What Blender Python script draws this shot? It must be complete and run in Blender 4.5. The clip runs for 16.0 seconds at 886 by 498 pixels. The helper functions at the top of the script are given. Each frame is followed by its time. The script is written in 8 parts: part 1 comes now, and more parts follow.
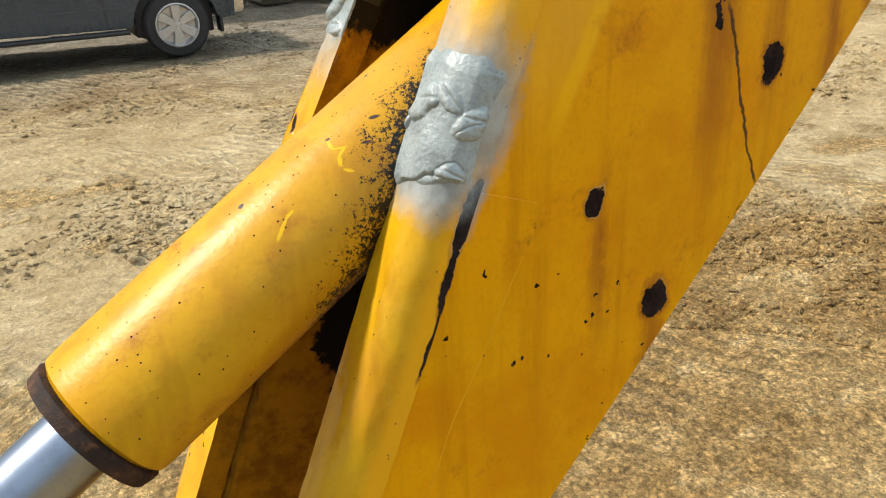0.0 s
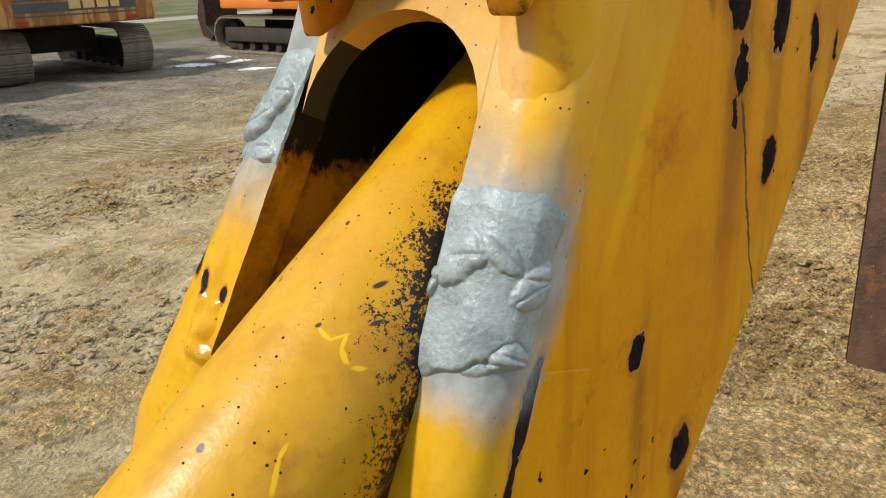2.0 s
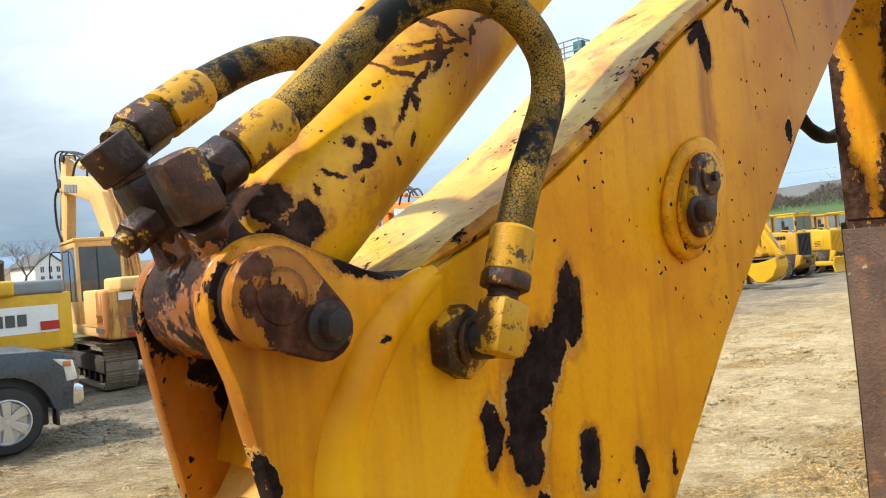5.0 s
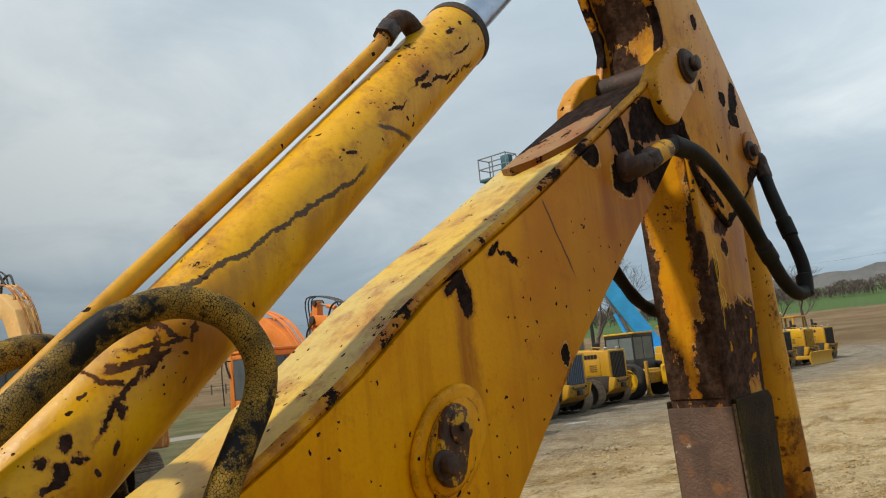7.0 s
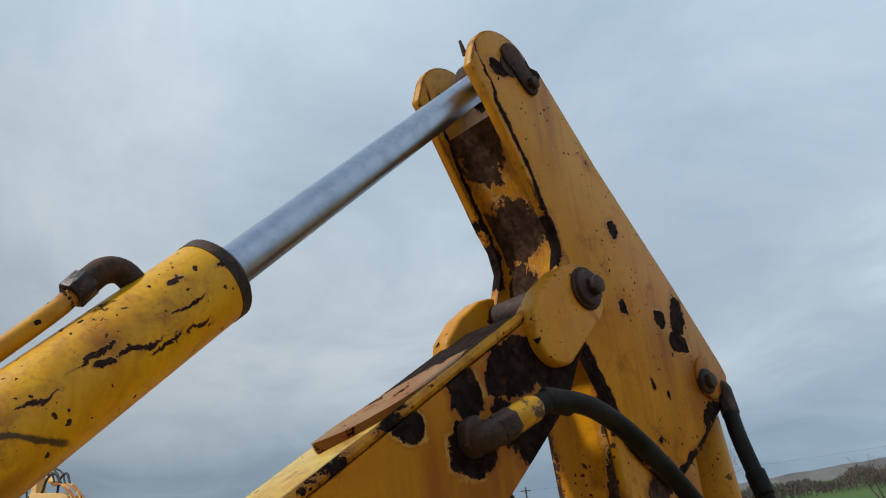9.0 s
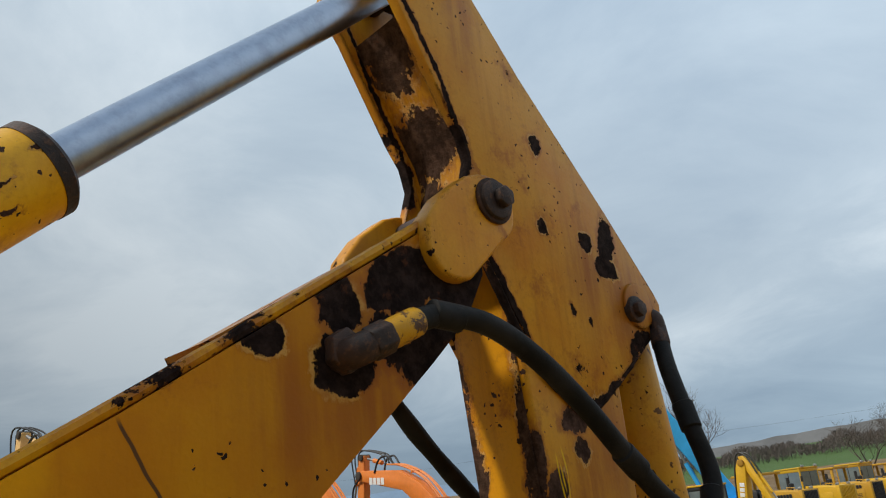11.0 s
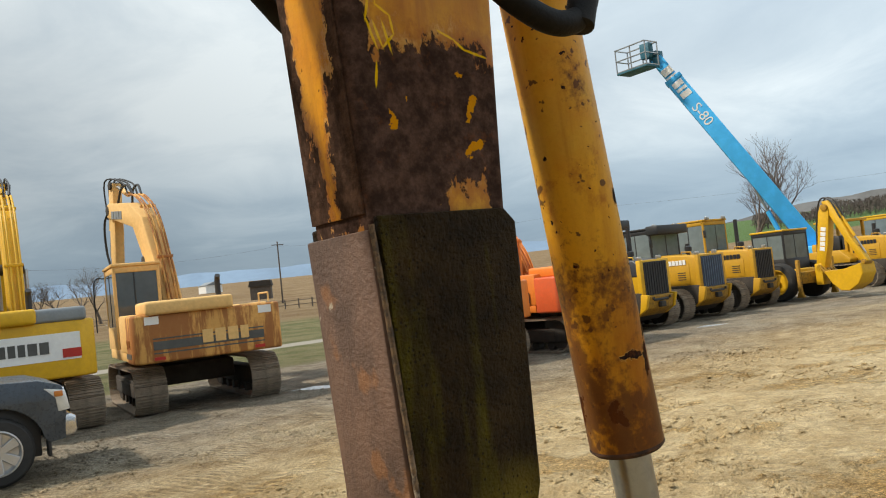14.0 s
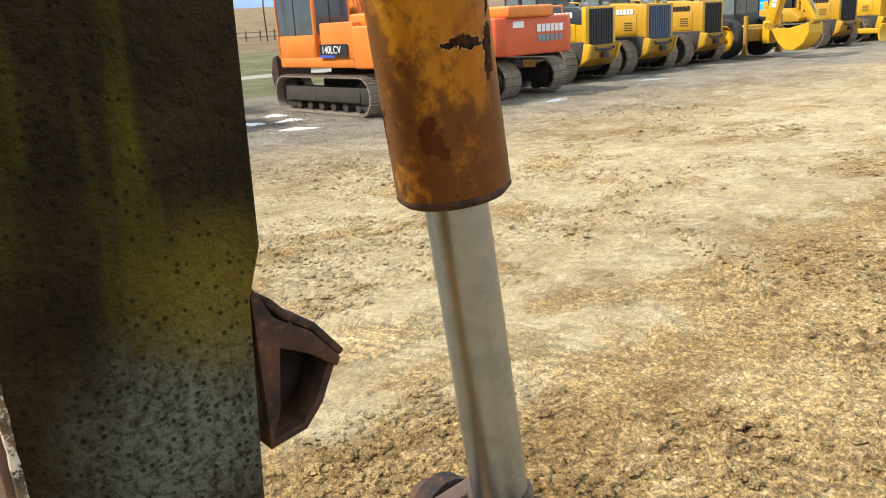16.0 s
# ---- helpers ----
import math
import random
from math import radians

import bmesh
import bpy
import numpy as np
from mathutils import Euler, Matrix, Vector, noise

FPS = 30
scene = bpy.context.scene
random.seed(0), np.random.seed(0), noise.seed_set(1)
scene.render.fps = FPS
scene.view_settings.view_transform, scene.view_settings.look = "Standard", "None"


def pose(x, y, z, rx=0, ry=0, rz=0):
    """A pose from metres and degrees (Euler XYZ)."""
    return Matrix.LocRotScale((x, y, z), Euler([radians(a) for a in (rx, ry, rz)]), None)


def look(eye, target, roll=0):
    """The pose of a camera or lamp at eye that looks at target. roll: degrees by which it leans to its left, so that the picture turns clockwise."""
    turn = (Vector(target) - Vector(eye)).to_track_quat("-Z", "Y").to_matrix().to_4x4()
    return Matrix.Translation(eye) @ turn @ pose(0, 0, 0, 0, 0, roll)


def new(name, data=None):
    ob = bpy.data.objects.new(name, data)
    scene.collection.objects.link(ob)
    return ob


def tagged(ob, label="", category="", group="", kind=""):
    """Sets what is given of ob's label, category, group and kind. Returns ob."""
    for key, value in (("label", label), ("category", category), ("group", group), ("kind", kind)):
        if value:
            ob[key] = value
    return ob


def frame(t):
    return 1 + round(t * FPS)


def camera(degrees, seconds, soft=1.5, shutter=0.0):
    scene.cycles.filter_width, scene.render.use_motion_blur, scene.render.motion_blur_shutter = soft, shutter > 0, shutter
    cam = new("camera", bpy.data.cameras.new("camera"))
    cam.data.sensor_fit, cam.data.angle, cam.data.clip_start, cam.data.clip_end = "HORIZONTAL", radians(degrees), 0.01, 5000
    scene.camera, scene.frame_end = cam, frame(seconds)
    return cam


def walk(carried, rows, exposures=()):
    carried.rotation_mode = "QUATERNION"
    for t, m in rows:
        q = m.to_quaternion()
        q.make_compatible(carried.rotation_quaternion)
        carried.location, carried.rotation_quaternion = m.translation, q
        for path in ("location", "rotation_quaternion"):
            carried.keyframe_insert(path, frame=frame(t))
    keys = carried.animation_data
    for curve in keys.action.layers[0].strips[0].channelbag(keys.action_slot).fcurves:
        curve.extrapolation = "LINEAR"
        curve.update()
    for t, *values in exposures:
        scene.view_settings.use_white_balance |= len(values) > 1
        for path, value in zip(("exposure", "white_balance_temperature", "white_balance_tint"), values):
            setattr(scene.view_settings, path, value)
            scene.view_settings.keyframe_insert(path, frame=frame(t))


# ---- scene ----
cam = camera(57.9, 16.0, 1.1)
PATH = [
    (0, (0.708, -0.645, 1.811), (1.655, 0.924, 1.008), -2.4),
    (0.5, (0.708, -0.506, 1.834), (1.862, 0.938, 1.072), -1.8),
    (1, (0.707, -0.391, 1.825), (2.021, 0.938, 1.112), -1.3),
    (1.5, (0.697, -0.378, 1.82), (2.076, 0.9, 1.139), -2.0),
    (2, (0.704, -0.374, 1.822), (2.107, 0.881, 1.147), -2.2),
    (2.5, (0.712, -0.376, 1.822), (2.113, 0.884, 1.153), -2.3),
    (3, (0.713, -0.418, 1.86), (2.122, 0.894, 1.318), -2.2),
    (3.5, (0.735, -0.558, 1.955), (2.117, 0.875, 1.761), -3.1),
    (3.7, (0.752, -0.6, 1.98), (2.12, 0.856, 1.893), -3.4),
    (5.8, (0.74, -0.649, 1.994), (2.099, 0.817, 2.028), -4.7),
    (6, (0.737, -0.643, 2.002), (2.115, 0.806, 2.014), -4.1),
    (6.5, (0.786, -0.703, 2.05), (2.203, 0.703, 2.175), -5.5),
    (7, (0.866, -0.865, 2.148), (2.34, 0.458, 2.424), -5.6),
    (7.5, (1.038, -0.914, 2.236), (2.527, 0.332, 2.714), -6.4),
    (8, (1.238, -0.875, 2.318), (2.694, 0.333, 2.967), -7.1),
    (8.2, (1.315, -0.899, 2.319), (2.734, 0.331, 3.006), -7.1),
    (10.3, (1.467, -1.01, 2.331), (2.689, 0.407, 3.038), -5.2),
    (10.5, (1.495, -1.032, 2.333), (2.762, 0.357, 3.016), -5.6),
    (11, (1.619, -0.947, 2.263), (2.945, 0.406, 2.904), -6.3),
    (11.5, (1.781, -0.831, 2.182), (3.149, 0.516, 2.742), -8.0),
    (12, (1.968, -0.829, 2.161), (3.28, 0.597, 2.656), -9.1),
    (12.5, (2.074, -0.87, 2.169), (3.307, 0.628, 2.654), -8.8),
    (13, (2.096, -0.876, 2.166), (3.296, 0.658, 2.623), -8.5),
    (13.5, (2.112, -0.89, 2.097), (3.293, 0.679, 2.478), -6.8),
    (14, (2.148, -0.899, 1.912), (3.336, 0.708, 1.998), -6.1),
    (14.5, (2.213, -0.811, 1.776), (3.487, 0.684, 1.397), -5.3),
    (15, (2.372, -0.685, 1.786), (3.73, 0.697, 1.288), -4.7),
    (15.5, (2.537, -0.631, 1.797), (3.833, 0.798, 1.27), -3.7),
    (16, (2.596, -0.636, 1.793), (3.813, 0.855, 1.248), -3.3),
]
EXPOSURES = [(0.0, 0.55, 6800, 10), (0.7, 0.50, 6700, 10), (1.2, 0.33, 6500, 10), (2.6, 0.24, 6500, 10), (3.3, 0.75, 6500, 10), (3.6, 0.87, 6500, 10), (6.0, 0.50, 6800, 10), (6.6, 0.22, 7000, 10), (7.0, -0.15, 7000, 10), (7.5, -0.38, 6750, 10), (10.5, -0.38, 6500, 10), (11.2, -0.2, 6700, 10), (12.3, 0.05, 7000, 10), (13.3, 0.08, 7000, 10), (14.0, 0.22, 7000, 10), (14.5, 0.65, 7000, 10), (15.2, 0.74, 6650, 10), (16.0, 0.8, 6350, 10)]
walk(cam, [(t, look(eye, target, roll)) for t, eye, target, roll in PATH], EXPOSURES)

# ---- light ----
SUN_TO = Vector((-0.62, 0.30, 0.78)).normalized()
world = bpy.data.worlds.new("overcast_sky")
scene.world = world
world.use_nodes = True
wt = world.node_tree
wt.nodes.clear()


def wnode(kind, **values):
    n = wt.nodes.new(kind)
    for k, v in values.items():
        n.inputs[k].default_value = v
    return n


w_out = wnode("ShaderNodeOutputWorld")
w_bg = wnode("ShaderNodeBackground", Strength=1.0)
# the cloud layer glows more towards the sun and overhead, less low down and away from it
w_dot = wt.nodes.new("ShaderNodeVectorMath")
w_dot.operation = "DOT_PRODUCT"
w_dot.inputs[1].default_value = (0.36, -0.10, 0.90)
w_gain = wt.nodes.new("ShaderNodeMapRange")
for i, v in enumerate((0.08, 0.75, 0.66, 1.76)):
    w_gain.inputs[i + 1].default_value = v
# far off, low over the land, the layer is a darker blue-grey
w_low = wt.nodes.new("ShaderNodeMapRange")
w_low.interpolation_type = "SMOOTHSTEP"
for i, v in enumerate((0.0, 0.26, 1.0, 0.0)):
    w_low.inputs[i + 1].default_value = v
w_blue = wt.nodes.new("ShaderNodeMix")
w_blue.data_type = "RGBA"
w_blue.blend_type = "MULTIPLY"
w_blue.inputs["B"].default_value = (0.78, 0.88, 0.97, 1)
w_glow = wt.nodes.new("ShaderNodeVectorMath")
w_glow.operation = "MULTIPLY"
w_sky = wt.nodes.new("ShaderNodeTexSky")
w_sky.sky_type = "NISHITA"
w_sky.sun_disc = False
w_sky.sun_elevation = math.asin(SUN_TO.z)
w_sky.sun_rotation = math.atan2(SUN_TO.x, SUN_TO.y)
w_dim = wt.nodes.new("ShaderNodeMix")
w_dim.data_type = "RGBA"
w_dim.blend_type = "MULTIPLY"
w_dim.inputs["Factor"].default_value = 1.0
w_dim.inputs["B"].default_value = (0.07, 0.07, 0.07, 1)
w_co = wt.nodes.new("ShaderNodeTexCoord")
w_sep = wt.nodes.new("ShaderNodeSeparateXYZ")
# stretch the clouds flat, as a layer overhead is seen
w_div = wt.nodes.new("ShaderNodeVectorMath")
w_div.operation = "DIVIDE"
w_add = wt.nodes.new("ShaderNodeMath")
w_add.operation = "ADD"
w_add.inputs[1].default_value = 0.18
w_abs = wt.nodes.new("ShaderNodeMath")
w_abs.operation = "ABSOLUTE"
w_com = wt.nodes.new("ShaderNodeCombineXYZ")
w_n1 = wnode("ShaderNodeTexNoise", Scale=1.5, Detail=10.0, Roughness=0.60, Distortion=0.5)
w_n2 = wnode("ShaderNodeTexNoise", Scale=0.45, Detail=3.0, Roughness=0.5)
w_mix = wt.nodes.new("ShaderNodeMath")
w_mix.operation = "MULTIPLY_ADD"
w_mix.inputs[1].default_value = 0.55
w_ramp = wt.nodes.new("ShaderNodeValToRGB")
w_ramp.color_ramp.elements[0].position, w_ramp.color_ramp.elements[0].color = 0.56, (0.335, 0.43, 0.53, 1)
w_ramp.color_ramp.elements[1].position, w_ramp.color_ramp.elements[1].color = 0.98, (0.685, 0.775, 0.84, 1)
e = w_ramp.color_ramp.elements.new(0.78)
e.color = (0.46, 0.56, 0.65, 1)
w_cov = wt.nodes.new("ShaderNodeMix")
w_cov.data_type = "RGBA"
w_cov.inputs["Factor"].default_value = 0.88
for a, b in (
    (w_co.outputs["Generated"], w_sep.inputs[0]), (w_sep.outputs["Z"], w_abs.inputs[0]), (w_abs.outputs[0], w_add.inputs[0]),
    (w_add.outputs[0], w_com.inputs[0]), (w_add.outputs[0], w_com.inputs[1]), (w_add.outputs[0], w_com.inputs[2]),
    (w_co.outputs["Generated"], w_div.inputs[0]), (w_com.outputs[0], w_div.inputs[1]),
    (w_div.outputs[0], w_n1.inputs["Vector"]), (w_div.outputs[0], w_n2.inputs["Vector"]),
    (w_n1.outputs["Fac"], w_mix.inputs[0]), (w_n2.outputs["Fac"], w_mix.inputs[2]), (w_mix.outputs[0], w_ramp.inputs[0]),
    (w_sky.outputs[0], w_dim.inputs["A"]), (w_dim.outputs["Result"], w_cov.inputs["A"]), (w_ramp.outputs[0], w_cov.inputs["B"]),
    (w_co.outputs["Generated"], w_dot.inputs[0]), (w_dot.outputs["Value"], w_gain.inputs[0]), (w_cov.outputs["Result"], w_blue.inputs["A"]), (w_blue.outputs["Result"], w_glow.inputs[0]),
    (w_sep.outputs["Z"], w_low.inputs[0]), (w_low.outputs[0], w_blue.inputs["Factor"]),
    (w_gain.outputs[0], w_glow.inputs[1]), (w_glow.outputs[0], w_bg.inputs["Color"]), (w_bg.outputs[0], w_out.inputs["Surface"]),
):
    wt.links.new(a, b)
sun_data = bpy.data.lights.new("sun", "SUN")
sun_data.energy, sun_data.angle, sun_data.color = 3.8, radians(4.0), (1.0, 0.95, 0.86)
sun = new("sun", sun_data)
sun.matrix_world = look((0, 0, 30), Vector((0, 0, 30)) - SUN_TO)

# ---- materials ----
def material(name):
    m = bpy.data.materials.new(name)
    m.use_nodes = True
    return m, m.node_tree, m.node_tree.nodes["Principled BSDF"]


class Nodes:
    """Short forms for building a node tree."""

    def __init__(self, tree):
        self.t = tree

    def n(self, kind, **values):
        node = self.t.nodes.new(kind)
        for k, v in values.items():
            node.inputs[k].default_value = v
        return node

    def link(self, a, b):
        self.t.links.new(a, b)

    def put(self, v, socket):
        if isinstance(v, (int, float)):
            socket.default_value = v
        elif isinstance(v, tuple):
            socket.default_value = v if len(v) == len(socket.default_value) else (*v, 1)
        else:
            self.link(v, socket)

    def math(self, op, a, b=0.0, c=0.0, clamp=False):
        node = self.t.nodes.new("ShaderNodeMath")
        node.operation, node.use_clamp = op, clamp
        for v, s in zip((a, b, c), node.inputs):
            self.put(v, s)
        return node.outputs[0]

    def vmath(self, op, a, b=(0.0, 0.0, 0.0)):
        node = self.t.nodes.new("ShaderNodeVectorMath")
        node.operation = op
        self.put(a, node.inputs[0])
        self.put(b, node.inputs[1])
        return node.outputs["Value"] if op in ("LENGTH", "DOT_PRODUCT") else node.outputs[0]

    def mix(self, fac, a, b, blend="MIX"):
        node = self.t.nodes.new("ShaderNodeMix")
        node.data_type, node.blend_type = "RGBA", blend
        self.put(fac, node.inputs["Factor"])
        self.put(a, node.inputs["A"])
        self.put(b, node.inputs["B"])
        return node.outputs["Result"]

    def noise(self, vec, scale, detail=4.0, rough=0.55, colour=False):
        node = self.n("ShaderNodeTexNoise", Scale=scale, Detail=detail, Roughness=rough)
        if vec is not None:
            self.link(vec, node.inputs["Vector"])
        return node.outputs["Color" if colour else "Fac"]

    def step(self, v, lo, hi):
        node = self.t.nodes.new("ShaderNodeMapRange")
        node.interpolation_type = "SMOOTHSTEP"
        self.put(v, node.inputs[0])
        node.inputs[1].default_value, node.inputs[2].default_value = lo, hi
        return node.outputs[0]

    def coords(self):
        return self.n("ShaderNodeTexCoord").outputs["Object"]

    def rand(self):
        return self.n("ShaderNodeObjectInfo").outputs["Random"]

    def xyz(self, vec):
        node = self.t.nodes.new("ShaderNodeSeparateXYZ")
        self.link(vec, node.inputs[0])
        return node.outputs

    def scaled(self, vec, s):
        node = self.t.nodes.new("ShaderNodeVectorMath")
        node.operation = "MULTIPLY"
        self.link(vec, node.inputs[0])
        node.inputs[1].default_value = s
        return node.outputs[0]

    def bump(self, height, strength, distance, bsdf, under=None):
        node = self.n("ShaderNodeBump", Strength=strength, Distance=distance)
        self.link(height, node.inputs["Height"])
        if under is not None:
            self.link(under, node.inputs["Normal"])
        self.link(node.outputs[0], bsdf.inputs["Normal"])
        return node.outputs[0]


def reach(k, p, patches, ragged=0.02, plane=(1.0, 0.0, 1.0), torn=0.9):
    """How far outside the nearest of some ragged patches a place lies (1 at their rims). Each patch: (a, b, half-width, half-height, turn in degrees) in the x-z plane or, by plane, in y-z."""
    warp = k.vmath("SUBTRACT", k.noise(p, 16.0, 5.0, 0.7, colour=True), (0.5, 0.5, 0.5))
    q = k.vmath("ADD", p, k.scaled(warp, (ragged * 4,) * 3))
    total = None
    for a, b, w, h, turn in patches:
        mp = k.n("ShaderNodeMapping")
        mp.vector_type = "TEXTURE"
        if plane[1] == 0.0:
            mp.inputs["Location"].default_value = (a, 0, b)
            mp.inputs["Rotation"].default_value = (0, radians(turn), 0)
            mp.inputs["Scale"].default_value = (w, 1e4, h)
        else:
            mp.inputs["Location"].default_value = (0, a, b)
            mp.inputs["Rotation"].default_value = (radians(turn), 0, 0)
            mp.inputs["Scale"].default_value = (1e4, w, h)
        k.link(q, mp.inputs["Vector"])
        d = k.vmath("LENGTH", mp.outputs[0])
        total = d if total is None else k.math("MINIMUM", total, d)
    tear = k.math("SUBTRACT", k.noise(k.scaled(p, (1.0, 1.0, 0.6)), 55.0, 8.0, 0.72), 0.5)
    return k.math("ADD", total, k.math("MULTIPLY", tear, torn))


def spots(k, p, patches, ragged=0.02, soft=0.12, plane=(1.0, 0.0, 1.0)):
    """A mask of such patches."""
    return k.step(reach(k, p, patches, ragged, plane), 1.0 + soft, 1.0 - soft)


def stroke(x0, z0, x1, z1, w):
    """A thin patch from one place to another."""
    return ((x0 + x1) / 2, (z0 + z1) / 2, math.hypot(x1 - x0, z1 - z0) / 2 + w, w, -math.degrees(math.atan2(z1 - z0, x1 - x0)))


def worn_paint(name, colour, faded, wear=0.5, patches=(), streak=(), grey=(), plane=(1.0, 0.0, 1.0), extra=None, ragged=0.012, chips=0.0, rust_dark=(0.011, 0.007, 0.006), edge=0.0, gloss=0.0, sky_sheen=(), torn=0.9, pits=0.0, spec=0.24, tone=None):
    """Old machine paint: sun-faded patches, drips, chips down to dark rust, orange bleeding round them, small pits, rubbed edges."""
    m, tree, bsdf = material(name)
    k = Nodes(tree)
    p = k.coords()
    big = k.noise(p, 2.6, 4.0)
    mid = k.noise(p, 11.0, 5.0, 0.6)
    fine = k.noise(p, 160.0, 3.0, 0.6)
    runs = k.noise(k.scaled(p, (30.0, 30.0, 2.2)), 1.0, 5.0, 0.62)
    base = k.mix(k.step(big, 0.40, 0.62), colour, faded)
    base = k.mix(k.math("MULTIPLY", k.step(k.noise(p, 6.0, 5.0, 0.65), 0.44, 0.68), 0.62), base, (colour[0] * 0.80, colour[1] * 0.60, colour[2] * 0.5))
    base = k.mix(k.math("MULTIPLY", k.step(runs, 0.47, 0.70), 0.48), base, (colour[0] * 0.60, colour[1] * 0.48, colour[2] * 0.6))
    base = k.mix(k.math("MULTIPLY", k.step(fine, 0.45, 0.80), 0.22), base, (colour[0] * 0.55, colour[1] * 0.45, colour[2]))
    # pale patches with the sky's reflection put into the colour
    if sky_sheen:
        bl = k.math("MULTIPLY", spots(k, p, sky_sheen, ragged, 0.6, plane), 0.55)
        base = k.mix(bl, base, k.mix(k.step(mid, 0.35, 0.65), (0.58, 0.36, 0.16), (0.66, 0.47, 0.22)))
    if tone:
        base = tone(k, p, base)
    # pits and chips, more where the large noise is high
    jit = k.vmath("ADD", p, k.scaled(k.noise(p, 60.0, 3.0, 0.6, colour=True), (0.02,) * 3))
    rust = None
    for size, cut in ((30.0, 0.10), (70.0, 0.15)):
        vor = k.n("ShaderNodeTexVoronoi", Scale=size, Randomness=1.0)
        k.link(jit, vor.inputs["Vector"])
        rgb = k.xyz(vor.outputs["Color"])
        own = k.math("MULTIPLY", k.step(k.math("SUBTRACT", vor.outputs["Distance"], k.math("MULTIPLY", rgb[1], cut)), cut * 0.75, cut * 0.45), k.step(rgb[0], 0.80 - 0.35 * wear, 0.82 - 0.35 * wear))
        own = k.math("MULTIPLY", own, k.step(k.noise(p, 4.0, 3.0), 0.62 - 0.25 * wear, 0.70 - 0.25 * wear))
        own = k.step(own, 0.42, 0.58)
        rust = own if rust is None else k.math("MAXIMUM", rust, own)
    if pits:
        vor = k.n("ShaderNodeTexVoronoi", Scale=210.0, Randomness=1.0)
        k.link(p, vor.inputs["Vector"])
        rgb = k.xyz(vor.outputs["Color"])
        own = k.math("MULTIPLY", k.step(k.math("SUBTRACT", vor.outputs["Distance"], k.math("MULTIPLY", rgb[1], 0.12)), 0.10, 0.05), k.step(k.math("ADD", rgb[0], k.math("MULTIPLY", k.noise(p, 9.0, 3.0), pits)), 1.12, 1.14))
        rust = k.math("MAXIMUM", rust, own)
    tear = k.math("ADD", k.math("MULTIPLY", mid, 0.45), k.math("MULTIPLY", k.noise(p, 34.0, 8.0, 0.74), 0.55))
    rust = k.math("MAXIMUM", rust, k.step(tear, 0.74 - 0.16 * wear - chips, 0.755 - 0.16 * wear - chips))
    halo = k.step(k.math("ADD", k.math("MULTIPLY", mid, 0.45), k.math("MULTIPLY", k.noise(p, 20.0, 6.0, 0.7), 0.55)), 0.60 - 0.14 * wear - chips, 0.76 - 0.14 * wear - chips)
    rim = None
    if patches:
        far = reach(k, p, patches, ragged, plane, torn)
        sp = k.step(far, 1.03, 0.97)
        rust = k.math("MAXIMUM", rust, sp)
        halo = k.math("MAXIMUM", halo, k.step(far, 1.55, 1.0))
        rim = k.math("MULTIPLY", k.step(far, 1.28, 1.05), k.step(mid, 0.48, 0.60))
    if edge:
        geo = k.n("ShaderNodeNewGeometry")
        bev = k.n("ShaderNodeBevel", Radius=0.011)
        bev.samples = 4
        turn = k.math("SUBTRACT", 1.0, k.vmath("DOT_PRODUCT", bev.outputs[0], geo.outputs["Normal"]))
        worn = k.math("MULTIPLY", k.step(turn, 0.01, 0.10), k.step(k.math("ADD", k.math("MULTIPLY", tear, 0.6), k.math("MULTIPLY", k.noise(p, 7.0, 4.0), 0.4)), 0.62 - 0.2 * edge, 0.65 - 0.2 * edge))
        rust = k.math("MAXIMUM", rust, worn)
    if streak:
        st = spots(k, p, streak, ragged, 0.9, plane)
        halo = k.math("MAXIMUM", halo, k.math("MULTIPLY", st, k.step(runs, 0.22, 0.58)))
    base = k.mix(k.math("MULTIPLY", halo, 0.72), base, (0.26, 0.070, 0.008))
    if rim is not None:
        base = k.mix(k.math("MULTIPLY", rim, 0.5), base, (0.72, 0.44, 0.11))
    rusty = k.mix(k.step(k.noise(p, 48.0, 6.0, 0.7), 0.35, 0.72), rust_dark, tuple(c * 3.2 for c in rust_dark))
    rusty = k.mix(k.math("MULTIPLY", k.step(k.noise(p, 26.0, 5.0, 0.7), 0.60, 0.70), 0.45), rusty, (0.12, 0.042, 0.018))
    base = k.mix(rust, base, rusty)
    rough = k.math("ADD", k.math("MULTIPLY", rust, 0.40), k.math("ADD", 0.34 - gloss, k.math("MULTIPLY", mid, 0.22)))
    if grey:
        g = k.math("MULTIPLY", spots(k, p, grey, 0.010, 0.55, plane), 0.92)
        base = k.mix(g, base, k.mix(k.step(k.noise(p, 30.0, 5.0, 0.65), 0.35, 0.68), (0.20, 0.24, 0.255), (0.34, 0.38, 0.39)))
        rough = k.mix(g, rough, (0.40, 0.40, 0.40))
    if extra:
        base = extra(k, p, base)
    k.link(base, bsdf.inputs["Base Color"])
    k.link(rough, bsdf.inputs["Roughness"])
    k.link(k.math("MULTIPLY", k.math("SUBTRACT", 1.0, k.math("MULTIPLY", rust, 0.8)), spec), bsdf.inputs["Specular IOR Level"])
    h = k.math("SUBTRACT", k.math("ADD", k.math("MULTIPLY", fine, 0.10), k.math("MULTIPLY", k.noise(p, 40.0, 4.0), 0.14)), k.math("MULTIPLY", rust, 0.9))
    h = k.math("ADD", h, k.math("MULTIPLY", k.math("MULTIPLY", rust, k.noise(p, 110.0, 5.0, 0.75)), 1.0))
    h = k.math("ADD", h, k.math("MULTIPLY", k.noise(p, 4.5, 2.0, 0.4), 2.0))
